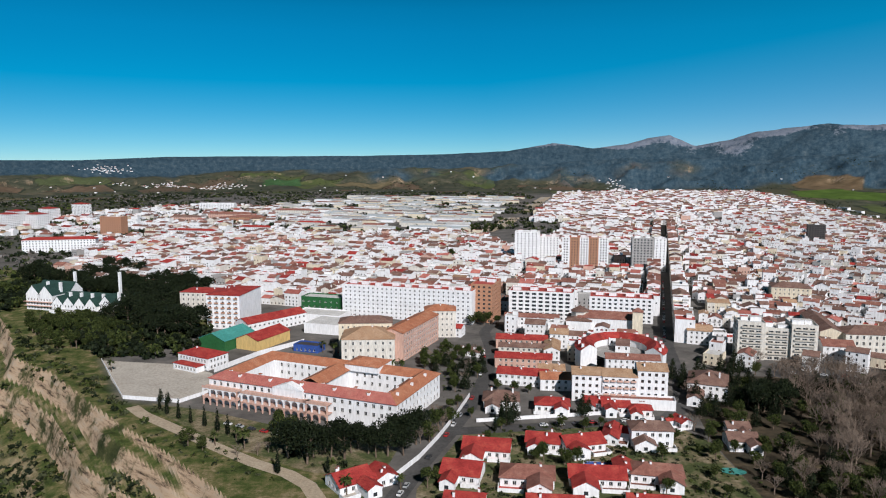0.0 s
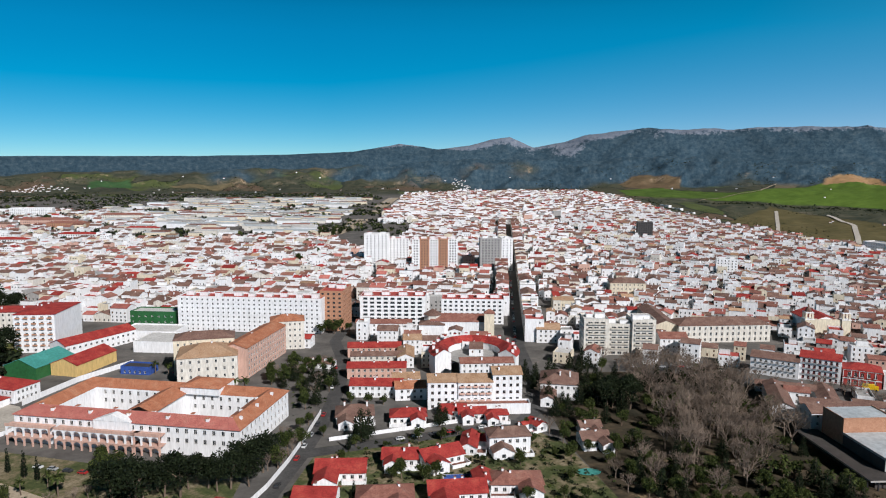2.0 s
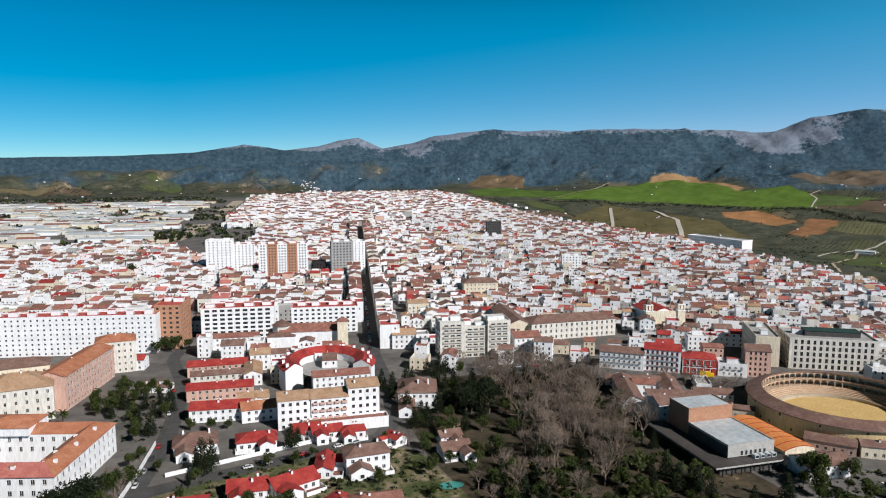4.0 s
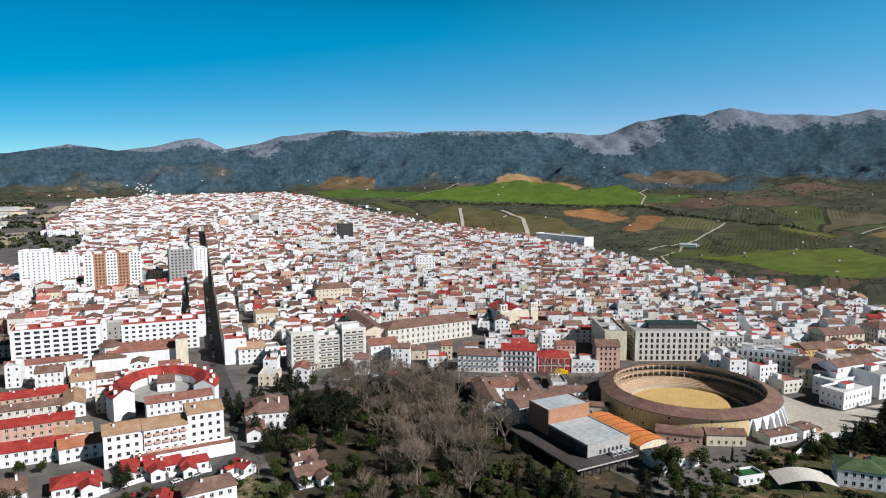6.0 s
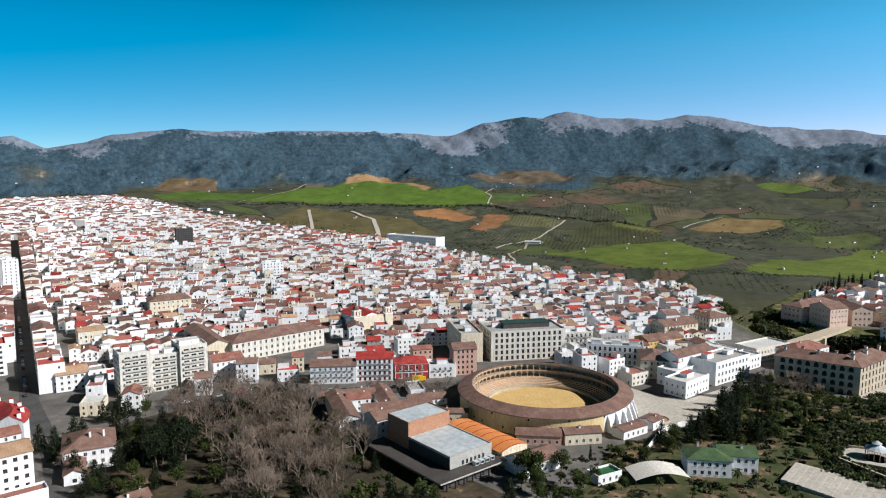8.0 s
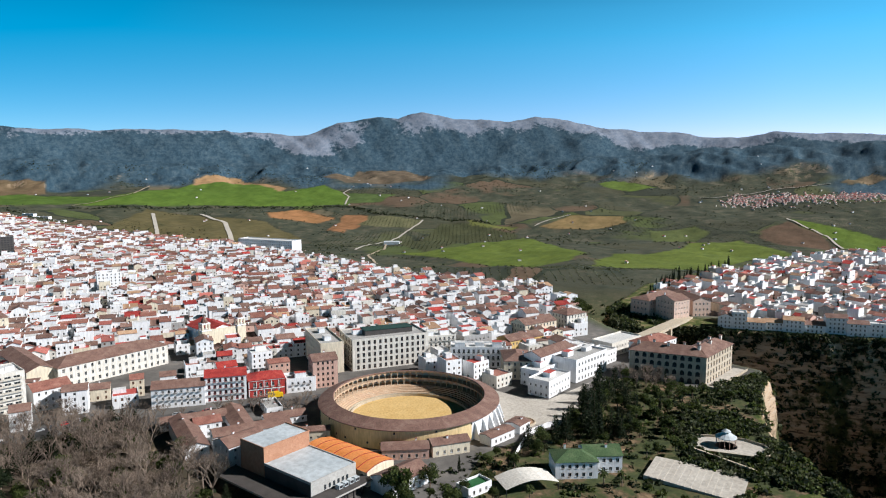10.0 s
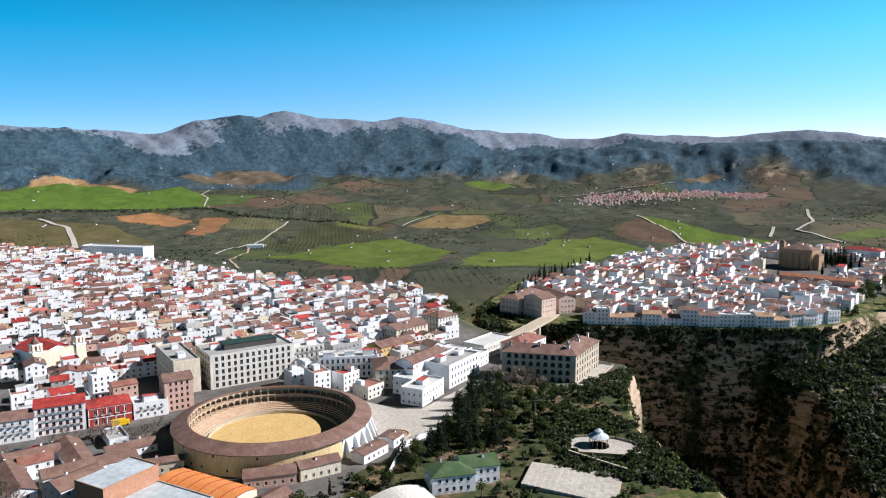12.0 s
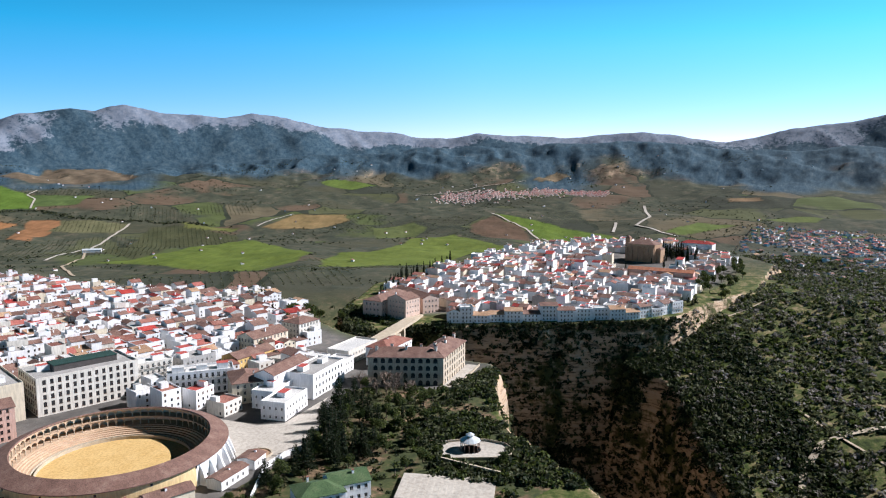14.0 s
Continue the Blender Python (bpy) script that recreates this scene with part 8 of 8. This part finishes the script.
scatter("shrub", [(-262, 424), (-190, 362), (-150, 326), (-148, 336), (-186, 374), (-240, 432)], 60, 1.6, 4.5, rt, 2.2)
scatter("shrub", [(-140, 308), (-82, 262), (-62, 262), (-100, 296), (-128, 318)], 50, 1.2, 3.0, rt, 2.2)
plant("broad", -112, 296, 8, rt), plant("broad", -104, 291, 7, rt)
scatter("cedar", [(-160, 352), (-145, 345), (-140, 352)], 2, 6, 8, rt, 4)
# villa gardens
for kind, x, y, h in (("cedar", 30, 320, 17), ("cedar", 34, 326, 14), ("cedar", 68, 331, 12), ("cedar", 72, 335, 10), ("broad", 42, 280, 8), ("broad", 50, 276, 8), ("broad", 56, 280, 7), ("broad", 20, 300, 6), ("broad", 92, 282, 6), ("broad", -2, 262, 7), ("broad", -6, 256, 8), ("palm", -16, 254, 7), ("cypress", 22, 268, 7), ("broad", 88, 352, 7), ("broad", 30, 372, 7), ("broad", 38, 366, 8), ("cypress", 28, 326, 10), ("broad", 46, 366, 6), ("broad", 104, 302, 6), ("broad", 14, 330, 6)):
    plant(kind, x, y, h, rt)
scatter("shrub", [(0, 250), (104, 245), (108, 328), (20, 316)], 70, 1.2, 2.6, rt, 3, [(v[0], v[1], max(v[3], v[4]) * 0.62) for v in VILLAS])
# park: leafless planes with evergreens between
scatter("bare", [(176, 372), (228, 380), (244, 352), (232, 318), (226, 296), (208, 262), (170, 240), (158, 280), (180, 330)], 84, 14, 20, rt, 4.8)
scatter("bare", [(120, 250), (160, 230), (170, 280), (135, 300)], 18, 8, 12, rt, 5.5, ((131, 299, 11), (117, 270, 9)))
scatter("broad", [(130, 220), (165, 205), (205, 215), (215, 250), (180, 262), (140, 262)], 46, 5, 9, rt, 4.2, ((117, 270, 9),))
scatter("shrub", [(125, 225), (215, 205), (226, 290), (180, 350), (150, 300)], 90, 1.0, 2.6, rt, 3, ((131, 299, 11), (117, 270, 9)))
for dx, dy in ((0, 0), (7, 4), (-6, 5), (2, 9), (8, -4), (-4, -3), (12, 5)):
    plant("pine", 160 + dx, 338 + dy, 14, rt)
for kind, x, y, h in (("cedar", 131, 372, 14), ("cedar", 134, 366, 12), ("bare", 128, 356, 10), ("cedar", 170, 400, 15), ("cedar", 176, 404, 13), ("cedar", 164, 404, 11), ("broad", 182, 398, 9), ("broad", 118, 300, 7), ("broad", 122, 306, 8), ("broad", 116, 286, 8), ("bare", 116, 312, 9), ("cedar", 148, 280, 9), ("cedar", 176, 268, 12)):
    plant(kind, x, y, h, rt)
scatter("broad", [(150, 400), (190, 392), (236, 376), (250, 350), (235, 310), (200, 250), (150, 240), (140, 330)], 36, 7, 11, rt, 7, ((131, 299, 11), (160, 338, 14)))
scatter("cedar", [(126, 330), (150, 310), (170, 330), (150, 395), (128, 392)], 16, 10, 15, rt, 5, ((143, 368, 17), (131, 299, 11)))
scatter("cedar", [(150, 392), (166, 376), (238, 366), (246, 350), (220, 356), (168, 352)], 20, 10, 15, rt, 5, ((143, 368, 17), (160, 338, 14)))
scatter("bare", [(184, 410), (238, 402), (244, 392), (190, 396)], 14, 9, 13, rt, 4)
scatter("broad", [(122, 345), (128, 232), (150, 232), (140, 300), (136, 345)], 16, 6, 10, rt, 5, ((131, 299, 11), (117, 270, 9)))
scatter("palm", [(186, 262), (214, 240), (208, 228), (184, 246)], 8, 7, 10, rt, 4)
scatter("bare", [(246, 372), (300, 330), (310, 318), (300, 312), (262, 352)], 14, 6, 9, rt, 4)
scatter("bare", [(296, 300), (318, 308), (308, 318), (292, 312)], 8, 6, 9, rt, 4)
# in front of the theatre and bullring
for kind, x, y, h in (("broad", 246, 212, 14), ("broad", 250, 218, 13), ("broad", 240, 206, 11), ("cedar", 224, 206, 12), ("broad", 262, 208, 9), ("cypress", 280, 205, 7), ("broad", 292, 200, 5), ("broad", 300, 198, 5), ("cedar", 316, 190, 12), ("broad", 322, 186, 9), ("cedar", 328, 182, 13), ("broad", 310, 184, 8)):
    plant(kind, x, y, h, rt)
# gardens by the gorge
GARDEN_KEEP = ((344, 204, 9), (361, 115, 13), (322, 118, 18), (303, 165, 13), (313, 157, 12), (281, 176, 13))
scatter("cedar", [(330, 178), (352, 150), (392, 160), (420, 178), (396, 190), (352, 184)], 20, 10, 17, rt, 5.5, GARDEN_KEEP)
scatter("broad", [(330, 182), (345, 140), (420, 130), (446, 172), (424, 190), (352, 186)], 36, 5, 9, rt, 5, GARDEN_KEEP)
scatter("cypress", [(336, 186), (352, 184), (360, 160), (345, 150)], 5, 10, 17, rt, 5, GARDEN_KEEP)
scatter("bare", [(420, 150), (438, 150), (440, 185), (424, 192)], 10, 8, 12, rt, 4)
scatter("shrub", [(340, 150), (372, 128), (440, 118), (446, 165), (380, 175)], 90, 1.0, 2.5, rt, 2.5, GARDEN_KEEP)
BEDS = [(246, 188), (266, 134), (330, 84), (360, 92), (410, 112), (438, 120), (438, 176), (420, 190), (352, 184), (300, 202)]
scatter("shrub", BEDS, 420, 1.2, 4.6, rt, 2.2, GARDEN_KEEP)
scatter("broad", BEDS, 26, 4, 8, rt, 7, GARDEN_KEEP)
scatter("cypress", BEDS, 8, 6, 10, rt, 8, GARDEN_KEEP)
for x, y in ((296, 150), (300, 144), (330, 142), (270, 170)):
    plant("palm", x, y, 7, rt)
scatter("shrub", [(232, 178), (300, 160), (312, 195), (300, 208), (240, 214), (226, 200)], 130, 1.0, 3.2, rt, 2.4, GARDEN_KEEP)
scatter("broad", [(232, 178), (262, 170), (270, 205), (240, 214), (226, 200)], 10, 5, 9, rt, 5, GARDEN_KEEP)
scatter("broad", [(540, 250), (580, 262), (610, 280), (600, 290), (560, 268)], 16, 7, 12, rt, 5)
scatter("cypress", [(590, 275), (680, 340), (720, 440), (700, 450), (650, 360)], 14, 9, 13, rt, 5)
# old town
scatter("cypress", [(660, 20), (860, -80), (980, -100), (940, 40), (760, 180), (680, 200)], 34, 8, 14, rt, 6)
scatter("cypress", [(930, -110), (985, -95), (990, -70), (945, -75)], 22, 14, 20, rt, 4)
scatter("cedar", [(660, -25), (700, -50), (740, -70), (720, -40)], 8, 7, 11, rt, 5)
scatter("broad", [(720, -80), (860, -140), (930, -160), (900, -110), (780, -70)], 30, 7, 12, rt, 6)
scatter("cypress", [(760, 236), (900, 190), (905, 180), (760, 225)], 16, 9, 14, rt, 4)
scatter("cypress", [(655, 240), (700, 238), (780, 232), (860, 205), (856, 192), (760, 214), (690, 222)], 22, 9, 15, rt, 4)
scatter("broad", [(575, 262), (600, 240), (625, 244), (640, 262), (610, 285)], 14, 8, 13, rt, 5)
scatter("pine", [(640, 262), (655, 255), (668, 262), (655, 275)], 4, 12, 16, rt, 6)
UNDER = [(-585, 922), (-437, 894), (-297, 807), (-185, 583), (-159, 486), (-166, 416), (-200, 416), (-269, 486), (-320, 540), (-366, 572)]
# thick undergrowth of the hotel park
under = []
while len(under) < 1500:
    x, y = rt.uniform(-430, -150), rt.uniform(430, 780)
    if in_poly(x, y, UNDER) and math.hypot(x + 310, y - 572) > 44 and math.hypot(x + 160, y - 531) > 30 and math.hypot(x + 190, y - 552) > 22:
        r = rt.uniform(2.2, 4.6)
        under.append((x, y, ground_at(x, y) + rt.uniform(0, 5), r))
SIDE = [(-12, 441), (16, 473), (29, 450), (19, 369), (7, 320), (-4, 316), (1, 373)]
# school side garden, villa hedges and park conifers
scatter("bare", SIDE, 9, 6, 10, rt, 4)
scatter("broad", SIDE, 12, 5, 9, rt, 4)
scatter("cedar", SIDE, 4, 9, 13, rt, 6)
scatter("shrub", SIDE, 60, 1.0, 2.6, rt, 2)
VILLA_KEEP = [(v[0], v[1], max(v[3], v[4]) * 0.6) for v in VILLAS]
scatter("shrub", [(-10, 240), (118, 232), (116, 325), (20, 316)], 260, 1.2, 3.0, rt, 2.2, VILLA_KEEP)
scatter("broad", [(-10, 240), (118, 232), (116, 325), (20, 316)], 16, 4, 7, rt, 6, VILLA_KEEP)
scatter("cedar", [(125, 235), (140, 200), (215, 200), (220, 270), (180, 300), (130, 285)], 26, 8, 14, rt, 6, ((131, 299, 11), (117, 270, 9)))
scatter("shrub", [(120, 330), (124, 235), (215, 205), (226, 290), (180, 350), (150, 300)], 160, 1.0, 3.0, rt, 2.6, ((131, 299, 11), (117, 270, 9)))
# along the second street and the western quarter
scatter("broad", [(20, 860), (80, 1190), (100, 1290), (60, 1300), (0, 900)], 30, 8, 13, rt, 7)
scatter("cedar", [(60, 1180), (120, 1280), (110, 1330), (40, 1240)], 14, 10, 15, rt, 6)


# ---- scrub, groves and distant woods ----
def brush(name, label, spots, leaves, mats, rng):
    """Loose clumps at (x, y, z, radius), joined: too many to count."""
    pts = np.array(spots)
    n = len(pts)
    r = np.random.RandomState(rng.randrange(1000))
    d = r.normal(size=(n, leaves, 3))
    d /= np.linalg.norm(d, axis=2, keepdims=True)
    d *= r.uniform(0.45, 1.0, (n, leaves, 1))
    d[:, :, 2] = np.abs(d[:, :, 2]) * 1.0
    o = pts[:, None, :3] + d * pts[:, None, 3:4] * [1, 1, 0.95]
    a = r.normal(size=(n, leaves, 3))
    b = r.normal(size=(n, leaves, 3))
    e = pts[:, None, 3:4] * (0.42 if leaves < 20 else 0.34)
    a = a / np.linalg.norm(a, axis=2, keepdims=True) * e
    b = b / np.linalg.norm(b, axis=2, keepdims=True) * e
    v = np.stack([o - a, o - b, o + a, o + b], 2).reshape(-1, 3)
    f = np.arange(len(v)).reshape(-1, 4)
    me = bpy.data.meshes.new(name)
    me.from_pydata(v.tolist(), [], f.tolist())
    for m in mats:
        me.materials.append(m)
    me.polygons.foreach_set("material_index", np.repeat(r.randint(0, len(mats), n), leaves).astype(np.int32))
    tagged(new(name, me), label, "vegetation", kind="stuff")


def spread(count, rng, test, x0, x1, y0, y1, low, high):
    r = np.random.RandomState(rng.randrange(9999))
    x, y = r.uniform(x0, x1, count), r.uniform(y0, y1, count)
    z = ground(x, y)
    keep = test(x, y, z)
    x, y, z = x[keep], y[keep], z[keep]
    return np.stack([x, y, z, r.uniform(low, high, len(x))], 1)


def gardens(x, y, z):
    w, g = inside_distance(x, y, WEST_PARK), inside_distance(x, y, GORGE_GARDEN)
    path = np.abs((x + 100) * 0.62 + (y - 296) * 0.78)
    return ((w > 2) & (inside_distance(x, y, MAIN) > 0.5) & ((path > 5) | (y > 345)) & (WAVES(x, y, 30, 3) > -0.1) & (np.hypot(x + 310, y - 572) > 45)) | ((g > 1) & (inside_distance(x, y, MAIN) > 0.0) & (WAVES(x, y, 24, 3) > -0.5) & (np.hypot(x - 361, y - 113) > 15))


brush("park_undergrowth", "thick dark evergreen undergrowth of the hotel park", under, 46, [LEAF_PINE, LEAF_PINE, LEAF_GREEN], rt)
more = spread(9000, rt, gardens, -520, -20, 220, 800, 0.9, 3.0), spread(7000, rt, gardens, 330, 510, 60, 160, 0.9, 2.8)
SHRUBS += [tuple(v) for m in more for v in m.tolist()]
brush("garden_shrubs", "low green shrubs in gardens and along the cliff path", SHRUBS, 24, [LEAF_GREEN, LEAF_OLIVE, LEAF_PINE], rt)


def hillside(x, y, z):
    s = inside_distance(x, y, HILL)
    return (s > -14) & (z > -112) & (inside_distance(x, y, OLD) < -2) & (WAVES(x, y, 40, 3) > -0.75)


brush("hillside_scrub", "dense grey-green scrub and almond trees on the slope", spread(13000, rt, hillside, 360, 1050, -330, -18, 1.5, 3.8), 14, [LEAF_OLIVE, LEAF_OLIVE, LEAF_GREEN, LEAF_DRY], rt)


def rims(x, y, z):
    s = inside_distance(x, y, MAIN)
    o = inside_distance(x, y, OLD)
    return (((s < np.where(x < 0, -10, -1)) & (s > -60)) | ((o < -2) & (o > -60))) & (z < -3) & (WAVES(x, y, 22, 3) > np.where(x < 0, -0.15, 0.1))


brush("cliff_scrub", "green scrub clinging to the cliffs", np.concatenate([spread(14000, rt, rims, 320, 700, 30, 320, 1.2, 3.2), spread(16000, rt, rims, -480, -60, 200, 720, 1.0, 3.0), spread(3000, rt, rims, 600, 760, -80, 120, 0.9, 2.4)]), 12, [LEAF_OLIVE, LEAF_GREEN, LEAF_PINE], rt)


# bushes of the gorge, thickened with dark leaves to stand in for shade
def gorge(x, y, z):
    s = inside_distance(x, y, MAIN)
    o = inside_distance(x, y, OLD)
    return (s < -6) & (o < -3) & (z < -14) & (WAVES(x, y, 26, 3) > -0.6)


# added leaf cover that darkens the wall like deep shade
def gorge_wall_shade(x, y, z):
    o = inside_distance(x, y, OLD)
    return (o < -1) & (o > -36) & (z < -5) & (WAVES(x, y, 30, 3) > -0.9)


brush("gorge_scrub", "gorge scrub thickened with added dark leaves that stand in for shade", np.concatenate([spread(26000, rt, gorge, 470, 690, -90, 330, 1.2, 3.4), spread(24000, rt, gorge_wall_shade, 570, 690, -40, 240, 1.3, 3.4)]), 12, [LEAF_PINE, LEAF_PINE, LEAF_OLIVE], rt)


def woods(x, y, z):
    d = np.hypot(x - CX, y - CY)
    return (inside_distance(x, y, MAIN) < -15) & (inside_distance(x, y, OLD) < -15) & (d > 850) & (d < 3700) & (WAVES(x, y, 170, 4) + 0.35 * WAVES(x, y, 37, 2) > 0.22) & ~in_crops(x, y, 6)


brush("distant_woods", "scattered oaks and hedges across the valley", spread(62000, rt, woods, -1900, 3600, -900, 3600, 1.8, 4.6), 7, [LEAF_PINE, LEAF_OLIVE], rt)


def groves(x, y, z):
    d = np.hypot(x - CX, y - CY)
    return (WAVES(x + 500, y, 330, 2) > 0.35) & (d > 1000) & (d < 3200) & (inside_distance(x, y, MAIN) < -40) & (inside_distance(x, y, OLD) < -40) & ~in_crops(x, y, 4) | (inside_distance(x, y, CROPS[10][1]) > 5) | (inside_distance(x, y, CROPS[9][1]) > 5)


gx, gy = np.meshgrid(np.arange(900, 3200, 13.0), np.arange(-300, 2400, 13.0))
gx, gy = (gx * 0.88 - gy * 0.47).ravel() + 500, (gx * 0.47 + gy * 0.88).ravel() - 900
gz = ground(gx, gy)
gk = groves(gx, gy, gz)
belt = [(1560, 2490), (1800, 2330), (1960, 2200), (2140, 2000), (2300, 1790), (2250, 1620), (2320, 1400), (2330, 1180)]
rb = np.random.RandomState(12)
rows = []
for (ax, ay), (bx, by) in zip(belt, belt[1:]):
    f = rb.rand(90)
    rows.append(np.stack([ax + (bx - ax) * f + rb.normal(0, 9, 90), ay + (by - ay) * f + rb.normal(0, 9, 90)], 1))
rows = np.concatenate(rows)
brush("field_hedge", "dark belt of trees along the valley stream", np.concatenate([rows, ground(rows[:, 0], rows[:, 1])[:, None], rb.uniform(2.5, 6.0, (len(rows), 1))], 1), 9, [LEAF_PINE, LEAF_OLIVE], rt)
brush("olive_groves", "olive trees planted in rows on the far slopes", np.stack([gx[gk], gy[gk], gz[gk], np.full(gk.sum(), 2.4)], 1)[:14000], 6, [LEAF_OLIVE], rt)


def suburb(x, y, z):
    s = inside_distance(x, y, MAIN)
    return (s > 5) & (((x < -230) & (y > 640 + 0.2 * x)) | ((y > 1150) & (x < 300))) & (WAVES(x, y, 90, 3) > -0.45)


brush("suburb_trees", "dark garden trees between the western houses", spread(15000, rt, suburb, -1300, 320, 600, 2700, 2.2, 6.5), 14, [LEAF_PINE, LEAF_GREEN, LEAF_PINE, LEAF_DRY], rt)


def yards(x, y, z):
    s = inside_distance(x, y, MAIN)
    return (s > 8) & (WAVES(x, y, 60, 3) > 0.75) & (np.abs((x - 151) * 0.956 - (y - 463) * 0.294) > 9)


brush("street_trees", "small dark street and yard trees among the houses", spread(5000, rt, yards, -200, 1000, 560, 1900, 1.5, 3.5), 14, [LEAF_GREEN, LEAF_PINE], rt)


# ---- parked cars ----
def make_car(paint, seed):
    root = empty_at("car", 0, 0, 0)
    tagged(root, f"parked {paint[0]} hatchback at the kerb", "car", group="parked cars")
    m, nt, b = node_mat("car_paint", 0.3, 0.2, 0.5)
    b.inputs["Base Color"].default_value = (*paint[1], 1)
    s = Shape()
    prof = [(-2.05, 0.35), (-2.1, 0.75), (-1.9, 0.95), (-1.1, 1.0), (1.75, 1.02), (2.05, 0.85), (2.05, 0.35)]
    n = len(prof)
    pts = [(x, -0.85, z) for x, z in prof] + [(x, 0.85, z) for x, z in prof]
    s.solid(pts, [(k, (k + 1) % n, n + (k + 1) % n, n + k) for k in range(n)] + [tuple(range(n)), tuple(range(2 * n - 1, n - 1, -1))], m)
    s.link("body", root)
    s = Shape()
    lo, hi = [(-1.2, -0.8), (1.6, -0.8), (1.6, 0.8), (-1.2, 0.8)], [(-0.55, -0.62), (1.2, -0.62), (1.2, 0.62), (-0.55, 0.62)]
    pts = [(x, y, 1.0) for x, y in lo] + [(x, y, 1.46) for x, y in hi]
    s.solid(pts, [(0, 1, 5, 4), (1, 2, 6, 5), (2, 3, 7, 6), (3, 0, 4, 7)], GLASS)
    s.face(pts[4:], m)
    s.link("cabin", root)
    for x in (-1.3, 1.3):
        for y in (-0.8, 0.8):
            w = Shape()
            ring = [(0.32 * math.cos(2 * math.pi * k / 10), 0.32 * math.sin(2 * math.pi * k / 10)) for k in range(10)]
            p = [(a, -0.1, c) for a, c in ring] + [(a, 0.1, c) for a, c in ring]
            w.solid(p, [(k, (k + 1) % 10, 10 + (k + 1) % 10, 10 + k) for k in range(10)] + [tuple(range(10)), tuple(range(19, 9, -1))], RUBBER)
            ob = w.link("wheel", root)
            ob.matrix_basis = pose(x, y, 0.32)
    return root


PAINTS = (("white", (0.7, 0.7, 0.7)), ("silver", (0.4, 0.41, 0.42)), ("dark grey", (0.05, 0.05, 0.055)), ("red", (0.4, 0.03, 0.03)))
cars = [make_car(p, k) for k, p in enumerate(PAINTS)]
lines = [((-14, 246), (0, 292), 7, 3.2), ((3, 300), (20, 362), 5, 3.2), ((22, 375), (30, 440), 7, 3.0), ((36, 314), (100, 323), 8, 3.3), ((155, 470), (230, 715), 26, 3.3), ((195, 398), (240, 388), 8, 4.5), ((262, 357), (300, 326), 7, 4.5), ((-105, 322), (-60, 300), 7, 0.0), ((-70, 446), (-40, 436), 4, 0)]
count = 0
for (ax, ay), (bx, by), n, off in lines:
    turn = math.degrees(math.atan2(by - ay, bx - ax))
    for k in range(n):
        if rt.random() < 0.2:
            continue
        f = (k + 0.5) / n
        m = pose(ax + (bx - ax) * f - math.sin(radians(turn)) * off, ay + (by - ay) * f + math.cos(radians(turn)) * off, 0.08, 0, 0, turn + rt.choice((0, 180)))
        if count < len(cars):
            cars[count].matrix_basis = m
        else:
            copy_thing(cars[count % len(cars)], m)
        count += 1
van = empty_at("delivery_van", 312, 334, 0.05, -38)
tagged(van, "yellow delivery lorry parked before the red house", "lorry")
s = Shape()
s.box(-4, 2, -1.2, 1.2, 0.6, 3.3, YELLOWPAINT)
s.link("cargo_box", van)
s = Shape()
s.box(2.1, 3.8, -1.1, 1.1, 0.5, 2.5, YELLOWPAINT)
s.box(3.8, 3.85, -0.95, 0.95, 1.5, 2.3, GLASS)
s.link("cab", van)
for x in (-2.8, 2.8):
    for y in (-1.05, 1.05):
        w = Shape()
        ring = [(0.45 * math.cos(2 * math.pi * k / 10), 0.45 * math.sin(2 * math.pi * k / 10)) for k in range(10)]
        p = [(a, -0.14, c) for a, c in ring] + [(a, 0.14, c) for a, c in ring]
        w.solid(p, [(k, (k + 1) % 10, 10 + (k + 1) % 10, 10 + k) for k in range(10)] + [tuple(range(10)), tuple(range(19, 9, -1))], RUBBER)
        ob = w.link("wheel", van)
        ob.matrix_basis = pose(x, y, 0.45)
